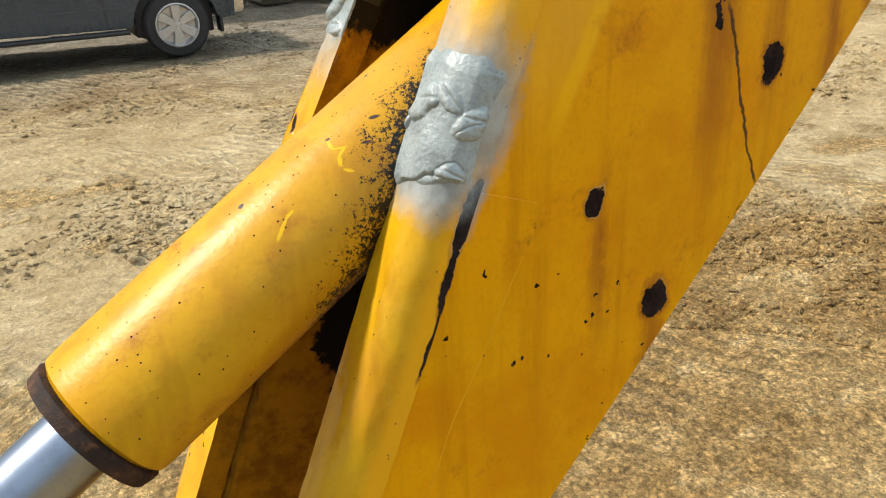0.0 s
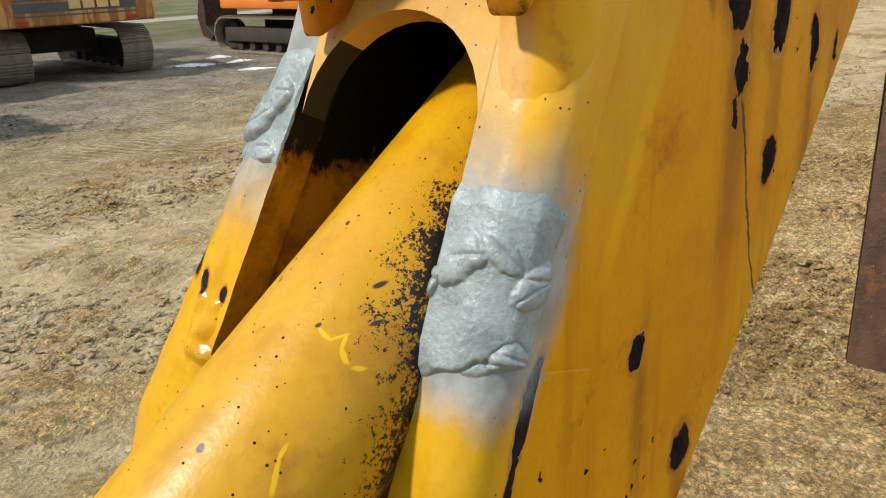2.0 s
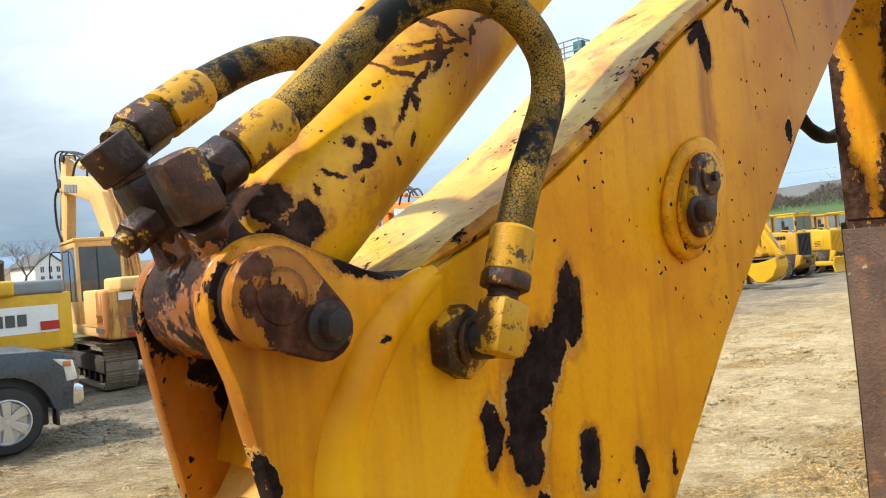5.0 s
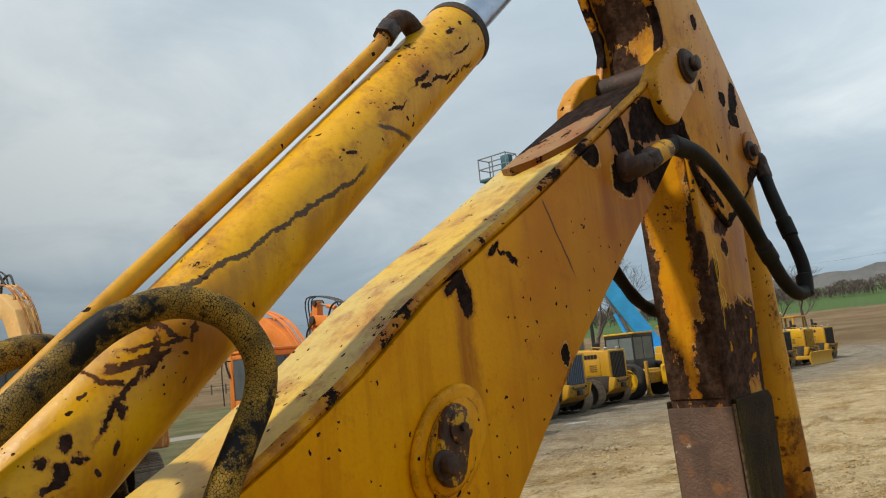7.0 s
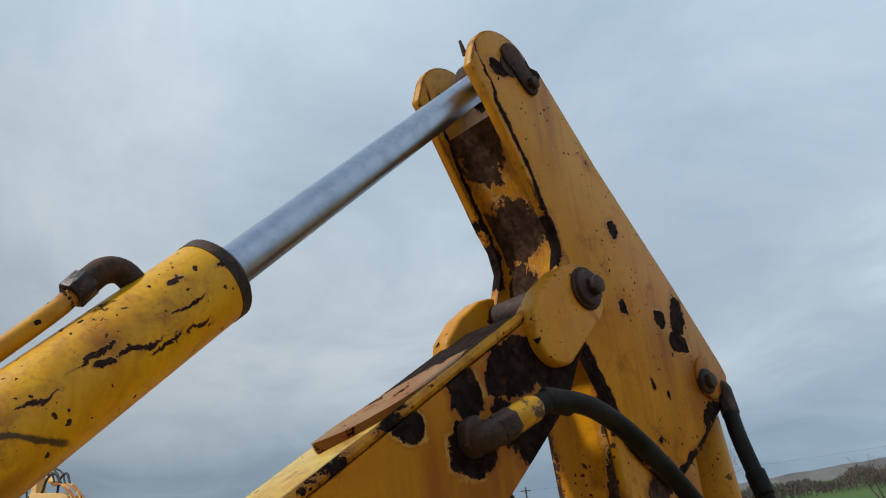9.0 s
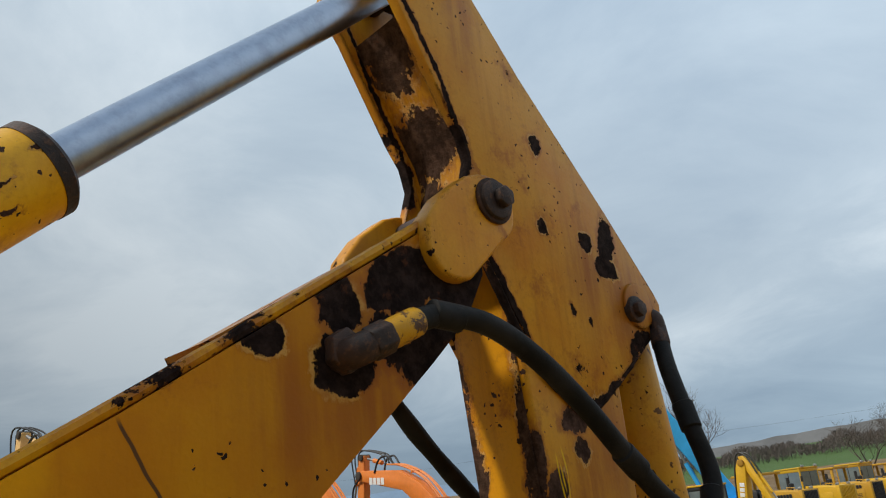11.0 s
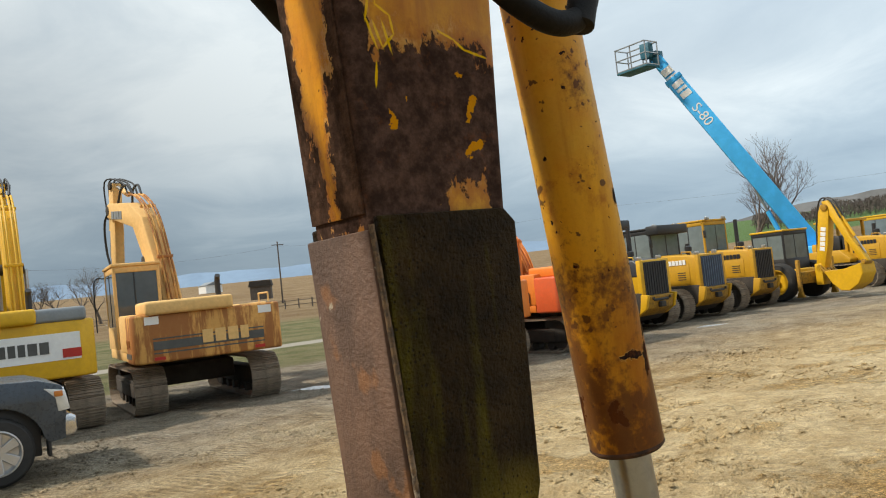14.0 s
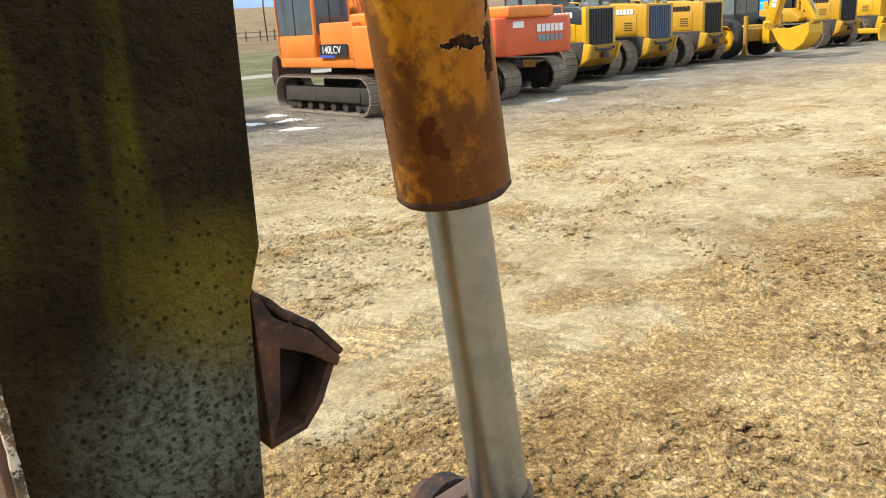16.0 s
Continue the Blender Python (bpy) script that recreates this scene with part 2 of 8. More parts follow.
    if rim is not None:
        h = k.math("ADD", h, k.math("MULTIPLY", rim, 0.35))
    k.bump(h, 0.6, 0.004, bsdf)
    return m


YEL, YEL_F = (0.73, 0.318, 0.0004), (0.69, 0.320, 0.0015)


def rusty_metal(name, dark=(0.017, 0.011, 0.009), warm=(0.075, 0.033, 0.018), yellow=0.0, rough=0.72):
    m, tree, bsdf = material(name)
    k = Nodes(tree)
    p = k.coords()
    n1, n2 = k.noise(p, 18.0, 6.0, 0.65), k.noise(p, 90.0, 5.0, 0.7)
    col = k.mix(k.step(n1, 0.35, 0.68), dark, warm)
    col = k.mix(k.math("MULTIPLY", k.step(n2, 0.5, 0.75), 0.5), col, (0.20, 0.080, 0.028))
    if yellow:
        y = k.step(k.math("ADD", k.math("MULTIPLY", n1, 0.6), k.math("MULTIPLY", n2, 0.4)), 0.60 - 0.2 * yellow, 0.63 - 0.2 * yellow)
        col = k.mix(y, col, (0.52, 0.265, 0.008))
    k.link(col, bsdf.inputs["Base Color"])
    bsdf.inputs["Roughness"].default_value = rough
    bsdf.inputs["Metallic"].default_value = 0.0
    bsdf.inputs["Specular IOR Level"].default_value = 0.28
    k.bump(k.math("ADD", n2, k.math("MULTIPLY", n1, 0.8)), 0.6, 0.003, bsdf)
    return m


def plain(name, colour, rough=0.5, metal=0.0, vary=0.12, scale=8.0, bump=0.1):
    m, tree, bsdf = material(name)
    k = Nodes(tree)
    p = k.coords()
    n1, n2 = k.noise(p, scale, 5.0, 0.6), k.noise(p, scale * 9, 4.0, 0.65)
    f = k.math("ADD", k.math("MULTIPLY", n1, 0.65), k.math("MULTIPLY", n2, 0.35))
    col = k.mix(k.step(f, 0.3, 0.7), tuple(c * (1 - vary) for c in colour), tuple(min(1, c * (1 + vary)) for c in colour))
    k.link(col, bsdf.inputs["Base Color"])
    k.link(k.math("ADD", rough - 0.06, k.math("MULTIPLY", n2, 0.12)), bsdf.inputs["Roughness"])
    bsdf.inputs["Metallic"].default_value = metal
    if bump:
        k.bump(f, bump, 0.004, bsdf)
    return m


def dirty_paint(name, colour, dirt=(0.22, 0.15, 0.085), amount=0.35, rough=0.42, rust=0.0):
    """Paint of the machines parked farther off: dust low down in the folds, faded areas, some rust."""
    m, tree, bsdf = material(name)
    k = Nodes(tree)
    p = k.coords()
    n1, n2 = k.noise(p, 1.7, 6.0, 0.65), k.noise(p, 14.0, 5.0, 0.65)
    col = k.mix(k.step(n1, 0.35, 0.7), tuple(c * 0.88 for c in colour), tuple(min(1, c * 1.1) for c in colour))
    col = k.mix(k.math("MULTIPLY", k.step(k.math("ADD", k.math("MULTIPLY", n1, 0.5), k.math("MULTIPLY", n2, 0.5)), 0.42, 0.66), amount), col, dirt)
    if rust:
        runs = k.noise(k.scaled(p, (5.0, 5.0, 0.9)), 1.0, 6.0, 0.65)
        col = k.mix(k.math("MULTIPLY", k.step(runs, 0.62 - 0.2 * rust, 0.74 - 0.2 * rust), 0.85), col, (0.26, 0.085, 0.02))
    k.link(col, bsdf.inputs["Base Color"])
    k.link(k.math("ADD", rough, k.math("MULTIPLY", n2, 0.25)), bsdf.inputs["Roughness"])
    return m


def chrome_material():
    m, tree, bsdf = material("chrome_rod")
    k = Nodes(tree)
    p = k.coords()
    n = k.noise(p, 30.0, 5.0, 0.7)
    k.link(k.mix(k.step(n, 0.4, 0.7), (0.35, 0.405, 0.50), (0.28, 0.325, 0.41)), bsdf.inputs["Base Color"])
    bsdf.inputs["Metallic"].default_value = 1.0
    k.link(k.math("ADD", 0.22, k.math("MULTIPLY", n, 0.20)), bsdf.inputs["Roughness"])
    return m


def hose_material(name, yellow=0.0):
    m, tree, bsdf = material(name)
    k = Nodes(tree)
    p = k.coords()
    n1, n2 = k.noise(p, 9.0, 4.0, 0.6), k.noise(p, 120.0, 4.0, 0.7)
    col = k.mix(k.step(n1, 0.4, 0.7), (0.006, 0.006, 0.006), (0.020, 0.019, 0.018))
    if yellow:
        # overspray that has cracked into small tiles, worn off in long stretches
        v = k.n("ShaderNodeTexVoronoi", Scale=290.0, Randomness=1.0)
        v.feature = "DISTANCE_TO_EDGE"
        k.link(k.scaled(p, (1.5, 0.7, 1.1)), v.inputs["Vector"])
        tile = k.step(v.outputs["Distance"], 0.03, 0.10)
        wide = k.math("ADD", k.math("MULTIPLY", k.noise(p, 9.0, 3.0, 0.5), 0.65), k.math("MULTIPLY", k.noise(p, 60.0, 5.0, 0.7), 0.35))
        cover = k.step(wide, 0.455, 0.52)
        tone = k.mix(k.step(k.noise(p, 22.0, 4.0), 0.4, 0.65), (0.17, 0.105, 0.018), (0.38, 0.22, 0.028))
        col = k.mix(k.math("MULTIPLY", tile, cover), col, tone)
        n2 = k.math("ADD", n2, k.math("MULTIPLY", k.math("MULTIPLY", tile, cover), 0.8))
    k.link(col, bsdf.inputs["Base Color"])
    bsdf.inputs["Roughness"].default_value = 0.62
    bsdf.inputs["Specular IOR Level"].default_value = 0.16
    k.bump(n2, 0.5, 0.002, bsdf)
    return m


def glass_material(name, tint=(0.05, 0.06, 0.065), rough=0.06):
    m, tree, bsdf = material(name)
    k = Nodes(tree)
    n = k.noise(k.coords(), 3.0, 4.0)
    k.link(k.mix(n, tint, tuple(c * 2.0 for c in tint)), bsdf.inputs["Base Color"])
    bsdf.inputs["Roughness"].default_value = rough
    bsdf.inputs["Specular IOR Level"].default_value = 0.6
    return m


# ---- mesh helpers ----
def finish(name, bm, mat, parent=None, label="", smooth=35.0):
    bmesh.ops.recalc_face_normals(bm, faces=bm.faces)
    me = bpy.data.meshes.new(name)
    bm.to_mesh(me)
    bm.free()
    me.materials.append(mat)
    if smooth:
        me.polygons.foreach_set("use_smooth", [True] * len(me.polygons))
        me.set_sharp_from_angle(angle=radians(smooth))
    ob = new(name, me)
    if parent is not None:
        ob.parent = parent
    if label:
        tagged(ob, label)
    return ob


def part(name, bm, mat, parent, label="", smooth=35.0):
    return finish(name, bm, mat, parent, label, smooth)


def thing(name, m, label, category, group="", kind=""):
    ob = new(name)
    ob.empty_display_size = 0.2
    ob.matrix_world = m
    return tagged(ob, label, category, group, kind)


def bevel_all(bm, width, segs=2, limit=30.0, edges=None):
    if width <= 0:
        return bm
    es = edges or [e for e in bm.edges if len(e.link_faces) == 2 and e.calc_face_angle(0) > radians(limit)]
    bmesh.ops.bevel(bm, geom=es, offset=width, segments=segs, profile=0.5, affect="EDGES", clamp_overlap=True)
    return bm


def prism(points, y0, y1, bevel=0.0, segs=2, bm=None, limit=25.0):
    """A slab with the outline given in the x-z plane, from y0 to y1."""
    own = bmesh.new()
    a = [own.verts.new((x, y0, z)) for x, z in points]
    b = [own.verts.new((x, y1, z)) for x, z in points]
    own.faces.new(a)
    own.faces.new(list(reversed(b)))
    n = len(points)
    for i in range(n):
        own.faces.new((a[i], b[i], b[(i + 1) % n], a[(i + 1) % n]))
    bmesh.ops.recalc_face_normals(own, faces=own.faces)
    bevel_all(own, bevel, segs, limit)
    return join(bm, own)


def join(bm, own, m=None):
    if m is not None:
        own.transform(m)
    if bm is None:
        return own
    me = bpy.data.meshes.new("tmp")
    own.to_mesh(me)
    own.free()
    bm.from_mesh(me)
    bpy.data.meshes.remove(me)
    return bm


def box(cx, cy, cz, sx, sy, sz, bevel=0.0, segs=2, bm=None, m=None):
    own = bmesh.new()
    bmesh.ops.create_cube(own, size=1.0)
    own.transform(Matrix.Translation((cx, cy, cz)) @ Matrix.Diagonal((sx, sy, sz, 1)))
    bevel_all(own, bevel, segs)
    return join(bm, own, m)


def rod(a, b, r, segs=24, r2=None, bevel=0.0, bm=None, caps=True):
    """A round bar from a to b."""
    a, b = Vector(a), Vector(b)
    own = bmesh.new()
    d = b - a
    bmesh.ops.create_cone(own, cap_ends=caps, segments=segs, radius1=r, radius2=r if r2 is None else r2, depth=d.length)
    bevel_all(own, bevel, 2, 50.0)
    own.transform(Matrix.Translation((a + b) / 2) @ d.to_track_quat("Z", "Y").to_matrix().to_4x4())
    return join(bm, own)


def turned(profile, a, b, segs=28, bm=None):
    """A turned body: (distance along from a towards b, radius) pairs."""
    a, b = Vector(a), Vector(b)
    d = (b - a).normalized()
    q = d.to_track_quat("Z", "Y").to_matrix()
    own = bmesh.new()
    rings = []
    for s, r in profile:
        rings.append([own.verts.new(a + d * s + q @ Vector((r * math.cos(2 * math.pi * i / segs), r * math.sin(2 * math.pi * i / segs), 0))) for i in range(segs)])
    for u, v in zip(rings, rings[1:]):
        for i in range(segs):
            own.faces.new((u[i], u[(i + 1) % segs], v[(i + 1) % segs], v[i]))
    own.faces.new(list(reversed(rings[0])))
    own.faces.new(rings[-1])
    return join(bm, own)


def smooth_path(points, per=8):
    pts = [Vector(p) for p in points]
    pts = [2 * pts[0] - pts[1]] + pts + [2 * pts[-1] - pts[-2]]
    out = []
    for p0, p1, p2, p3 in zip(pts, pts[1:], pts[2:], pts[3:]):
        for i in range(per):
            t = i / per
            out.append(0.5 * (2 * p1 + (p2 - p0) * t + (2 * p0 - 5 * p1 + 4 * p2 - p3) * t * t + (3 * p1 - p0 - 3 * p2 + p3) * t ** 3))
    return out + [pts[-2]]


def tube(points, r, per=8, segs=14, bm=None, curve=True, radii=None):
    """A round hose or pipe along a smooth path."""
    path = smooth_path(points, per) if curve else [Vector(p) for p in points]
    own = bmesh.new()
    up = Vector((0.13, 0.98, 0.12))
    rings = []
    for i, c in enumerate(path):
        d = (path[min(i + 1, len(path) - 1)] - path[max(i - 1, 0)]).normalized()
        u = (up - d * up.dot(d)).normalized()
        v = d.cross(u)
        up = u
        rr = r if radii is None else r * radii(i / (len(path) - 1))
        rings.append([own.verts.new(c + rr * (u * math.cos(2 * math.pi * j / segs) + v * math.sin(2 * math.pi * j / segs))) for j in range(segs)])
    for a, b in zip(rings, rings[1:]):
        for j in range(segs):
            own.faces.new((a[j], a[(j + 1) % segs], b[(j + 1) % segs], b[j]))
    own.faces.new(list(reversed(rings[0])))
    own.faces.new(rings[-1])
    return join(bm, own)


def hexnut(a, b, r, bevel=0.002, bm=None):
    return rod(a, b, r, 6, bevel=bevel, bm=bm)


def strip(points, thick, y0, y1, bevel=0.0, side=1.0, bm=None, segs=2):
    """A plate that follows a line in the x-z plane, thick to its one side, from y0 to y1."""
    pts = [Vector((x, z)) for x, z in points]
    off = []
    for i, q in enumerate(pts):
        d = (pts[min(i + 1, len(pts) - 1)] - pts[max(i - 1, 0)]).normalized()
        off.append(q + Vector((-d.y, d.x)) * thick * side)
    return prism([tuple(q) for q in pts] + [tuple(q) for q in reversed(off)], y0, y1, bevel, segs, bm, limit=40.0)


def arc(cx, cz, r, a0, a1, n=10):
    return [(cx + r * math.cos(radians(a0 + (a1 - a0) * i / n)), cz + r * math.sin(radians(a0 + (a1 - a0) * i / n))) for i in range(n + 1)]

# ---- ground and distance ----
def terrain(x, y):
    """The yard is level; past the grass the fields rise, more to the north-east."""
    d = math.hypot(x - 2.0, y)
    far = max(0.0, d - 42.0)
    az = math.atan2(x - 2.0, y)
    rise = 0.034 + 0.020 * max(0.0, min(1.0, (az - 0.75) / 0.45))
    h = rise * far * far / (far + 60.0)
    if az < 0 or az > 2.4:
        h *= 0.3
    return min(h, 26.0)


def dirt_material():
    m, tree, bsdf = material("yard_dirt")
    k = Nodes(tree)
    p = k.coords()
    x, y, z = k.xyz(p)
    big = k.noise(p, 0.22, 5.0, 0.6)
    mid = k.noise(p, 1.6, 6.0, 0.62)
    fine = k.noise(p, 14.0, 6.0, 0.7)
    grit = k.noise(p, 85.0, 4.0, 0.75)
    f = k.math("ADD", k.math("MULTIPLY", big, 0.45), k.math("ADD", k.math("MULTIPLY", mid, 0.35), k.math("MULTIPLY", fine, 0.2)))
    col = k.mix(k.step(f, 0.38, 0.62), (0.29, 0.185, 0.075), (0.60, 0.45, 0.25))
    # damp dark crumbs and dry pale crust
    crust = k.noise(k.scaled(p, (0.8, 1.7, 1.0)), 2.6, 8.0, 0.72)
    col = k.mix(k.math("MULTIPLY", k.step(crust, 0.52, 0.62), 0.55), col, (0.205, 0.125, 0.052))
    col = k.mix(k.math("MULTIPLY", k.step(crust, 0.46, 0.36), 0.55), col, (0.72, 0.58, 0.37))
    # paler trodden places, and loose stones
    col = k.mix(k.math("MULTIPLY", k.step(k.noise(p, 0.55, 4.0, 0.55), 0.53, 0.68), 0.55), col, (0.60, 0.475, 0.29))
    vor = k.n("ShaderNodeTexVoronoi", Scale=26.0, Randomness=1.0)
    k.link(p, vor.inputs["Vector"])
    stone = k.math("MULTIPLY", k.step(vor.outputs["Distance"], 0.30, 0.16), k.step(k.noise(p, 0.8, 4.0), 0.44, 0.62))
    col = k.mix(k.math("MULTIPLY", stone, 0.55), col, k.mix(k.step(vor.outputs["Color"], 0.3, 0.8), (0.20, 0.14, 0.085), (0.64, 0.53, 0.38)))
    col = k.mix(k.math("MULTIPLY", k.step(grit, 0.35, 0.7), 0.35), col, (0.22, 0.145, 0.07))
    # grey gravel towards the parked machines
    wob = k.math("MULTIPLY", k.math("SUBTRACT", k.noise(p, 0.3, 4.0), 0.5), 5.0)
    row = k.math("ADD", k.math("ADD", y, k.math("MULTIPLY", x, 0.0)), wob)
    grav = k.step(row, 7.0, 12.5)
    gcol = k.mix(k.step(k.math("ADD", k.math("MULTIPLY", fine, 0.5), k.math("MULTIPLY", mid, 0.5)), 0.38, 0.62), (0.150, 0.127, 0.097), (0.300, 0.268, 0.218))
    col = k.mix(k.math("MULTIPLY", grav, 0.85), col, gcol)
    # grass and fields beyond
    grass = k.mix(k.step(k.noise(p, 0.35, 6.0, 0.65), 0.4, 0.62), (0.115, 0.115, 0.045), (0.20, 0.175, 0.085))
    g_edge = k.step(k.math("ADD", y, k.math("MULTIPLY", wob, 0.4)), 20.5, 21.5)
    col = k.mix(g_edge, col, grass)
    lane = k.math("MULTIPLY", k.step(k.math("ABSOLUTE", k.math("SUBTRACT", k.math("ADD", y, k.math("MULTIPLY", wob, 0.12)), 31.0)), 1.4, 0.9), k.step(x, 48.0, 40.0))
    col = k.mix(lane, col, (0.40, 0.36, 0.30))
    stubble = k.mix(k.step(k.noise(p, 0.12, 6.0, 0.7), 0.4, 0.62), (0.165, 0.105, 0.05), (0.235, 0.165, 0.09))
    dist = k.vmath("LENGTH", k.vmath("SUBTRACT", p, (2.0, 0.0, 0.0)))
    wavy = k.math("ADD", dist, k.math("MULTIPLY", wob, 2.0))
    col = k.mix(k.step(wavy, 62.0, 70.0), col, stubble)
    green = k.mix(k.noise(p, 0.1, 4.0), (0.062, 0.110, 0.030), (0.085, 0.140, 0.045))
    east = k.step(k.math("SUBTRACT", x, k.math("MULTIPLY", y, 1.05)), 4.0, 12.0)
    col = k.mix(k.math("MULTIPLY", k.step(wavy, 168.0, 174.0), east), col, green)
    # rows of shoe marks, paler on their crests, and crumbs of many tones
    mp = k.n("ShaderNodeMapping")
    mp.inputs["Rotation"].default_value = (0, 0, radians(-47))
    k.link(p, mp.inputs["Vector"])
    marks = None
    for turn_, sc, off in ((0.0, 2.2, 0.0), (24.0, 2.7, 7.0)):
        mq = k.n("ShaderNodeMapping")
        mq.inputs["Rotation"].default_value = (0, 0, radians(turn_))
        k.link(mp.outputs[0], mq.inputs["Vector"])
        w1 = k.n("ShaderNodeTexWave", Scale=sc, Distortion=5.0, Detail=4.0)
        w1.inputs["Detail Scale"].default_value = 1.6
        w1.inputs["Detail Roughness"].default_value = 0.7
        k.link(mq.outputs[0], w1.inputs["Vector"])
        zone = k.step(k.noise(k.vmath("ADD", p, (off, off, 0.0)), 0.75, 4.0, 0.6), 0.50, 0.60)
        one = k.math("MULTIPLY", k.math("SUBTRACT", w1.outputs["Fac"], 0.5), zone)
        marks = one if marks is None else k.math("ADD", marks, one)
    yard = k.step(y, 19.0, 15.0)
    marks = k.math("MULTIPLY", marks, yard)
    tones = k.math("ADD", k.math("MULTIPLY", k.step(k.noise(p, 24.0, 9.0, 0.8), 0.34, 0.66), 0.78), 0.78)
    tones = k.math("ADD", tones, k.math("MULTIPLY", marks, 0.45))
    col = k.mix(k.math("MULTIPLY", yard, 1.0), col, k.vmath("MULTIPLY", col, tones))
    loose = k.math("ADD", y, k.math("MULTIPLY", k.math("SUBTRACT", k.noise(p, 1.1, 7.0, 0.68), 0.5), 4.2))
    loose = k.math("MAXIMUM", k.step(loose, 2.75, 1.75), k.math("MULTIPLY", k.step(k.noise(k.scaled(p, (0.55, 0.8, 1.0)), 1.3, 7.0, 0.66), 0.53, 0.60), 0.75))
    near = k.step(y, 9.0, 6.0)
    pale = k.math("MULTIPLY", k.math("SUBTRACT", 1.0, loose), near)
    # loose soil breaks up into clods of two sizes, each with its own tone; trodden soil is smooth with thin cracks
    lump = None
    tint = None
    for size, part_ in ((34.0, 1.0), (88.0, 0.55)):
        cv = k.n("ShaderNodeTexVoronoi", Scale=size, Randomness=1.0)
        k.link(k.vmath("ADD", p, k.scaled(k.noise(p, size * 0.6, 3.0, 0.6, colour=True), (0.5 / size,) * 3)), cv.inputs["Vector"])
        up_ = k.math("MULTIPLY", k.math("SUBTRACT", 1.0, k.step(cv.outputs["Distance"], 0.10, 0.75)), k.math("MULTIPLY", k.step(k.xyz(cv.outputs["Color"])[0], 0.25, 0.8), part_))
        lump = up_ if lump is None else k.math("ADD", lump, up_)
        own_t = k.xyz(cv.outputs["Color"])[1]
        tint = own_t if tint is None else k.math("ADD", k.math("MULTIPLY", tint, 0.5), k.math("MULTIPLY", own_t, 0.5))
    crack_v = k.n("ShaderNodeTexVoronoi", Scale=3.2, Randomness=1.0)
    crack_v.feature = "DISTANCE_TO_EDGE"
    k.link(k.vmath("ADD", p, k.scaled(k.noise(p, 5.0, 6.0, 0.7, colour=True), (0.5, 0.5, 0.0))), crack_v.inputs["Vector"])
    crack = k.math("MULTIPLY", k.step(crack_v.outputs["Distance"], 0.022, 0.004), k.step(k.noise(p, 1.7, 4.0), 0.47, 0.56))
    col = k.mix(k.math("MULTIPLY", pale, 0.50), col, k.mix(k.step(k.noise(p, 3.0, 6.0, 0.65), 0.36, 0.64), (0.37, 0.28, 0.150), (0.52, 0.42, 0.25)))
    col = k.mix(k.math("MULTIPLY", k.math("MULTIPLY", loose, near), 0.85), col, k.vmath("MULTIPLY", col, (1.30, 1.17, 0.90)))
    grain = k.math("ADD", 0.70, k.math("MULTIPLY", k.step(k.noise(p, 52.0, 6.0, 0.82), 0.36, 0.64), 0.60))
    col = k.mix(k.math("MULTIPLY", yard, k.math("ADD", 0.45, k.math("MULTIPLY", loose, 0.55))), col, k.vmath("MULTIPLY", col, grain))
    in_loose = k.math("MULTIPLY", k.math("ADD", k.math("MULTIPLY", loose, 0.85), 0.15), near)
    clod_tone = k.math("ADD", 0.60, k.math("ADD", k.math("MULTIPLY", k.step(tint, 0.25, 0.75), 0.50), k.math("MULTIPLY", k.step(lump, 0.1, 0.9), 0.36)))
    col = k.mix(in_loose, col, k.vmath("MULTIPLY", col, clod_tone))
    col = k.mix(k.math("MULTIPLY", k.math("MULTIPLY", crack, pale), 0.55), col, (0.20, 0.135, 0.065))
    # pale dry crests drawn out along the wheel marks
    straw = k.noise(k.scaled(mp.outputs[0], (1.1, 16.0, 1.0)), 1.6, 6.0, 0.72)
    straw = k.math("MULTIPLY", k.step(straw, 0.60, 0.66), k.math("MULTIPLY", near, k.step(k.noise(p, 1.0, 4.0, 0.6), 0.50, 0.60)))
    col = k.mix(k.math("MULTIPLY", straw, 0.5), col, (0.66, 0.54, 0.33))
    k.link(col, bsdf.inputs["Base Color"])
    bsdf.inputs["Roughness"].default_value = 0.93
    bsdf.inputs["Specular IOR Level"].default_value = 0.2
    # ruts of tracks and tyres
    wave = k.n("ShaderNodeTexWave", Scale=2.2, Distortion=4.5, Detail=3.0)
    wave.inputs["Detail Scale"].default_value = 1.4
    k.link(k.scaled(p, (0.35, 1.6, 1.0)), wave.inputs["Vector"])
    h = k.math("ADD", k.math("MULTIPLY", k.noise(p, 6.0, 7.0, 0.7), 0.9), k.math("ADD", k.math("ADD", k.math("MULTIPLY", grit, 0.30), k.math("MULTIPLY", k.noise(p, 32.0, 7.0, 0.75), 0.48)), k.math("MULTIPLY", stone, 0.25)))
    h = k.math("ADD", h, k.math("MULTIPLY", k.math("MULTIPLY", wave.outputs["Fac"], k.step(k.noise(p, 0.4, 3.0), 0.42, 0.6)), 0.5))
    h = k.math("ADD", h, k.math("MULTIPLY", marks, 0.55))
    h = k.math("MULTIPLY", h, k.math("SUBTRACT", 1.0, k.math("MULTIPLY", pale, 0.62)))
    h = k.math("ADD", h, k.math("MULTIPLY", k.math("MULTIPLY", lump, in_loose), 0.30))
    h = k.math("SUBTRACT", h, k.math("MULTIPLY", k.math("MULTIPLY", crack, pale), 0.06))
    h = k.math("ADD", h, k.math("MULTIPLY", straw, 0.10))
    k.bump(h, 1.0, 0.12, bsdf)
    return m


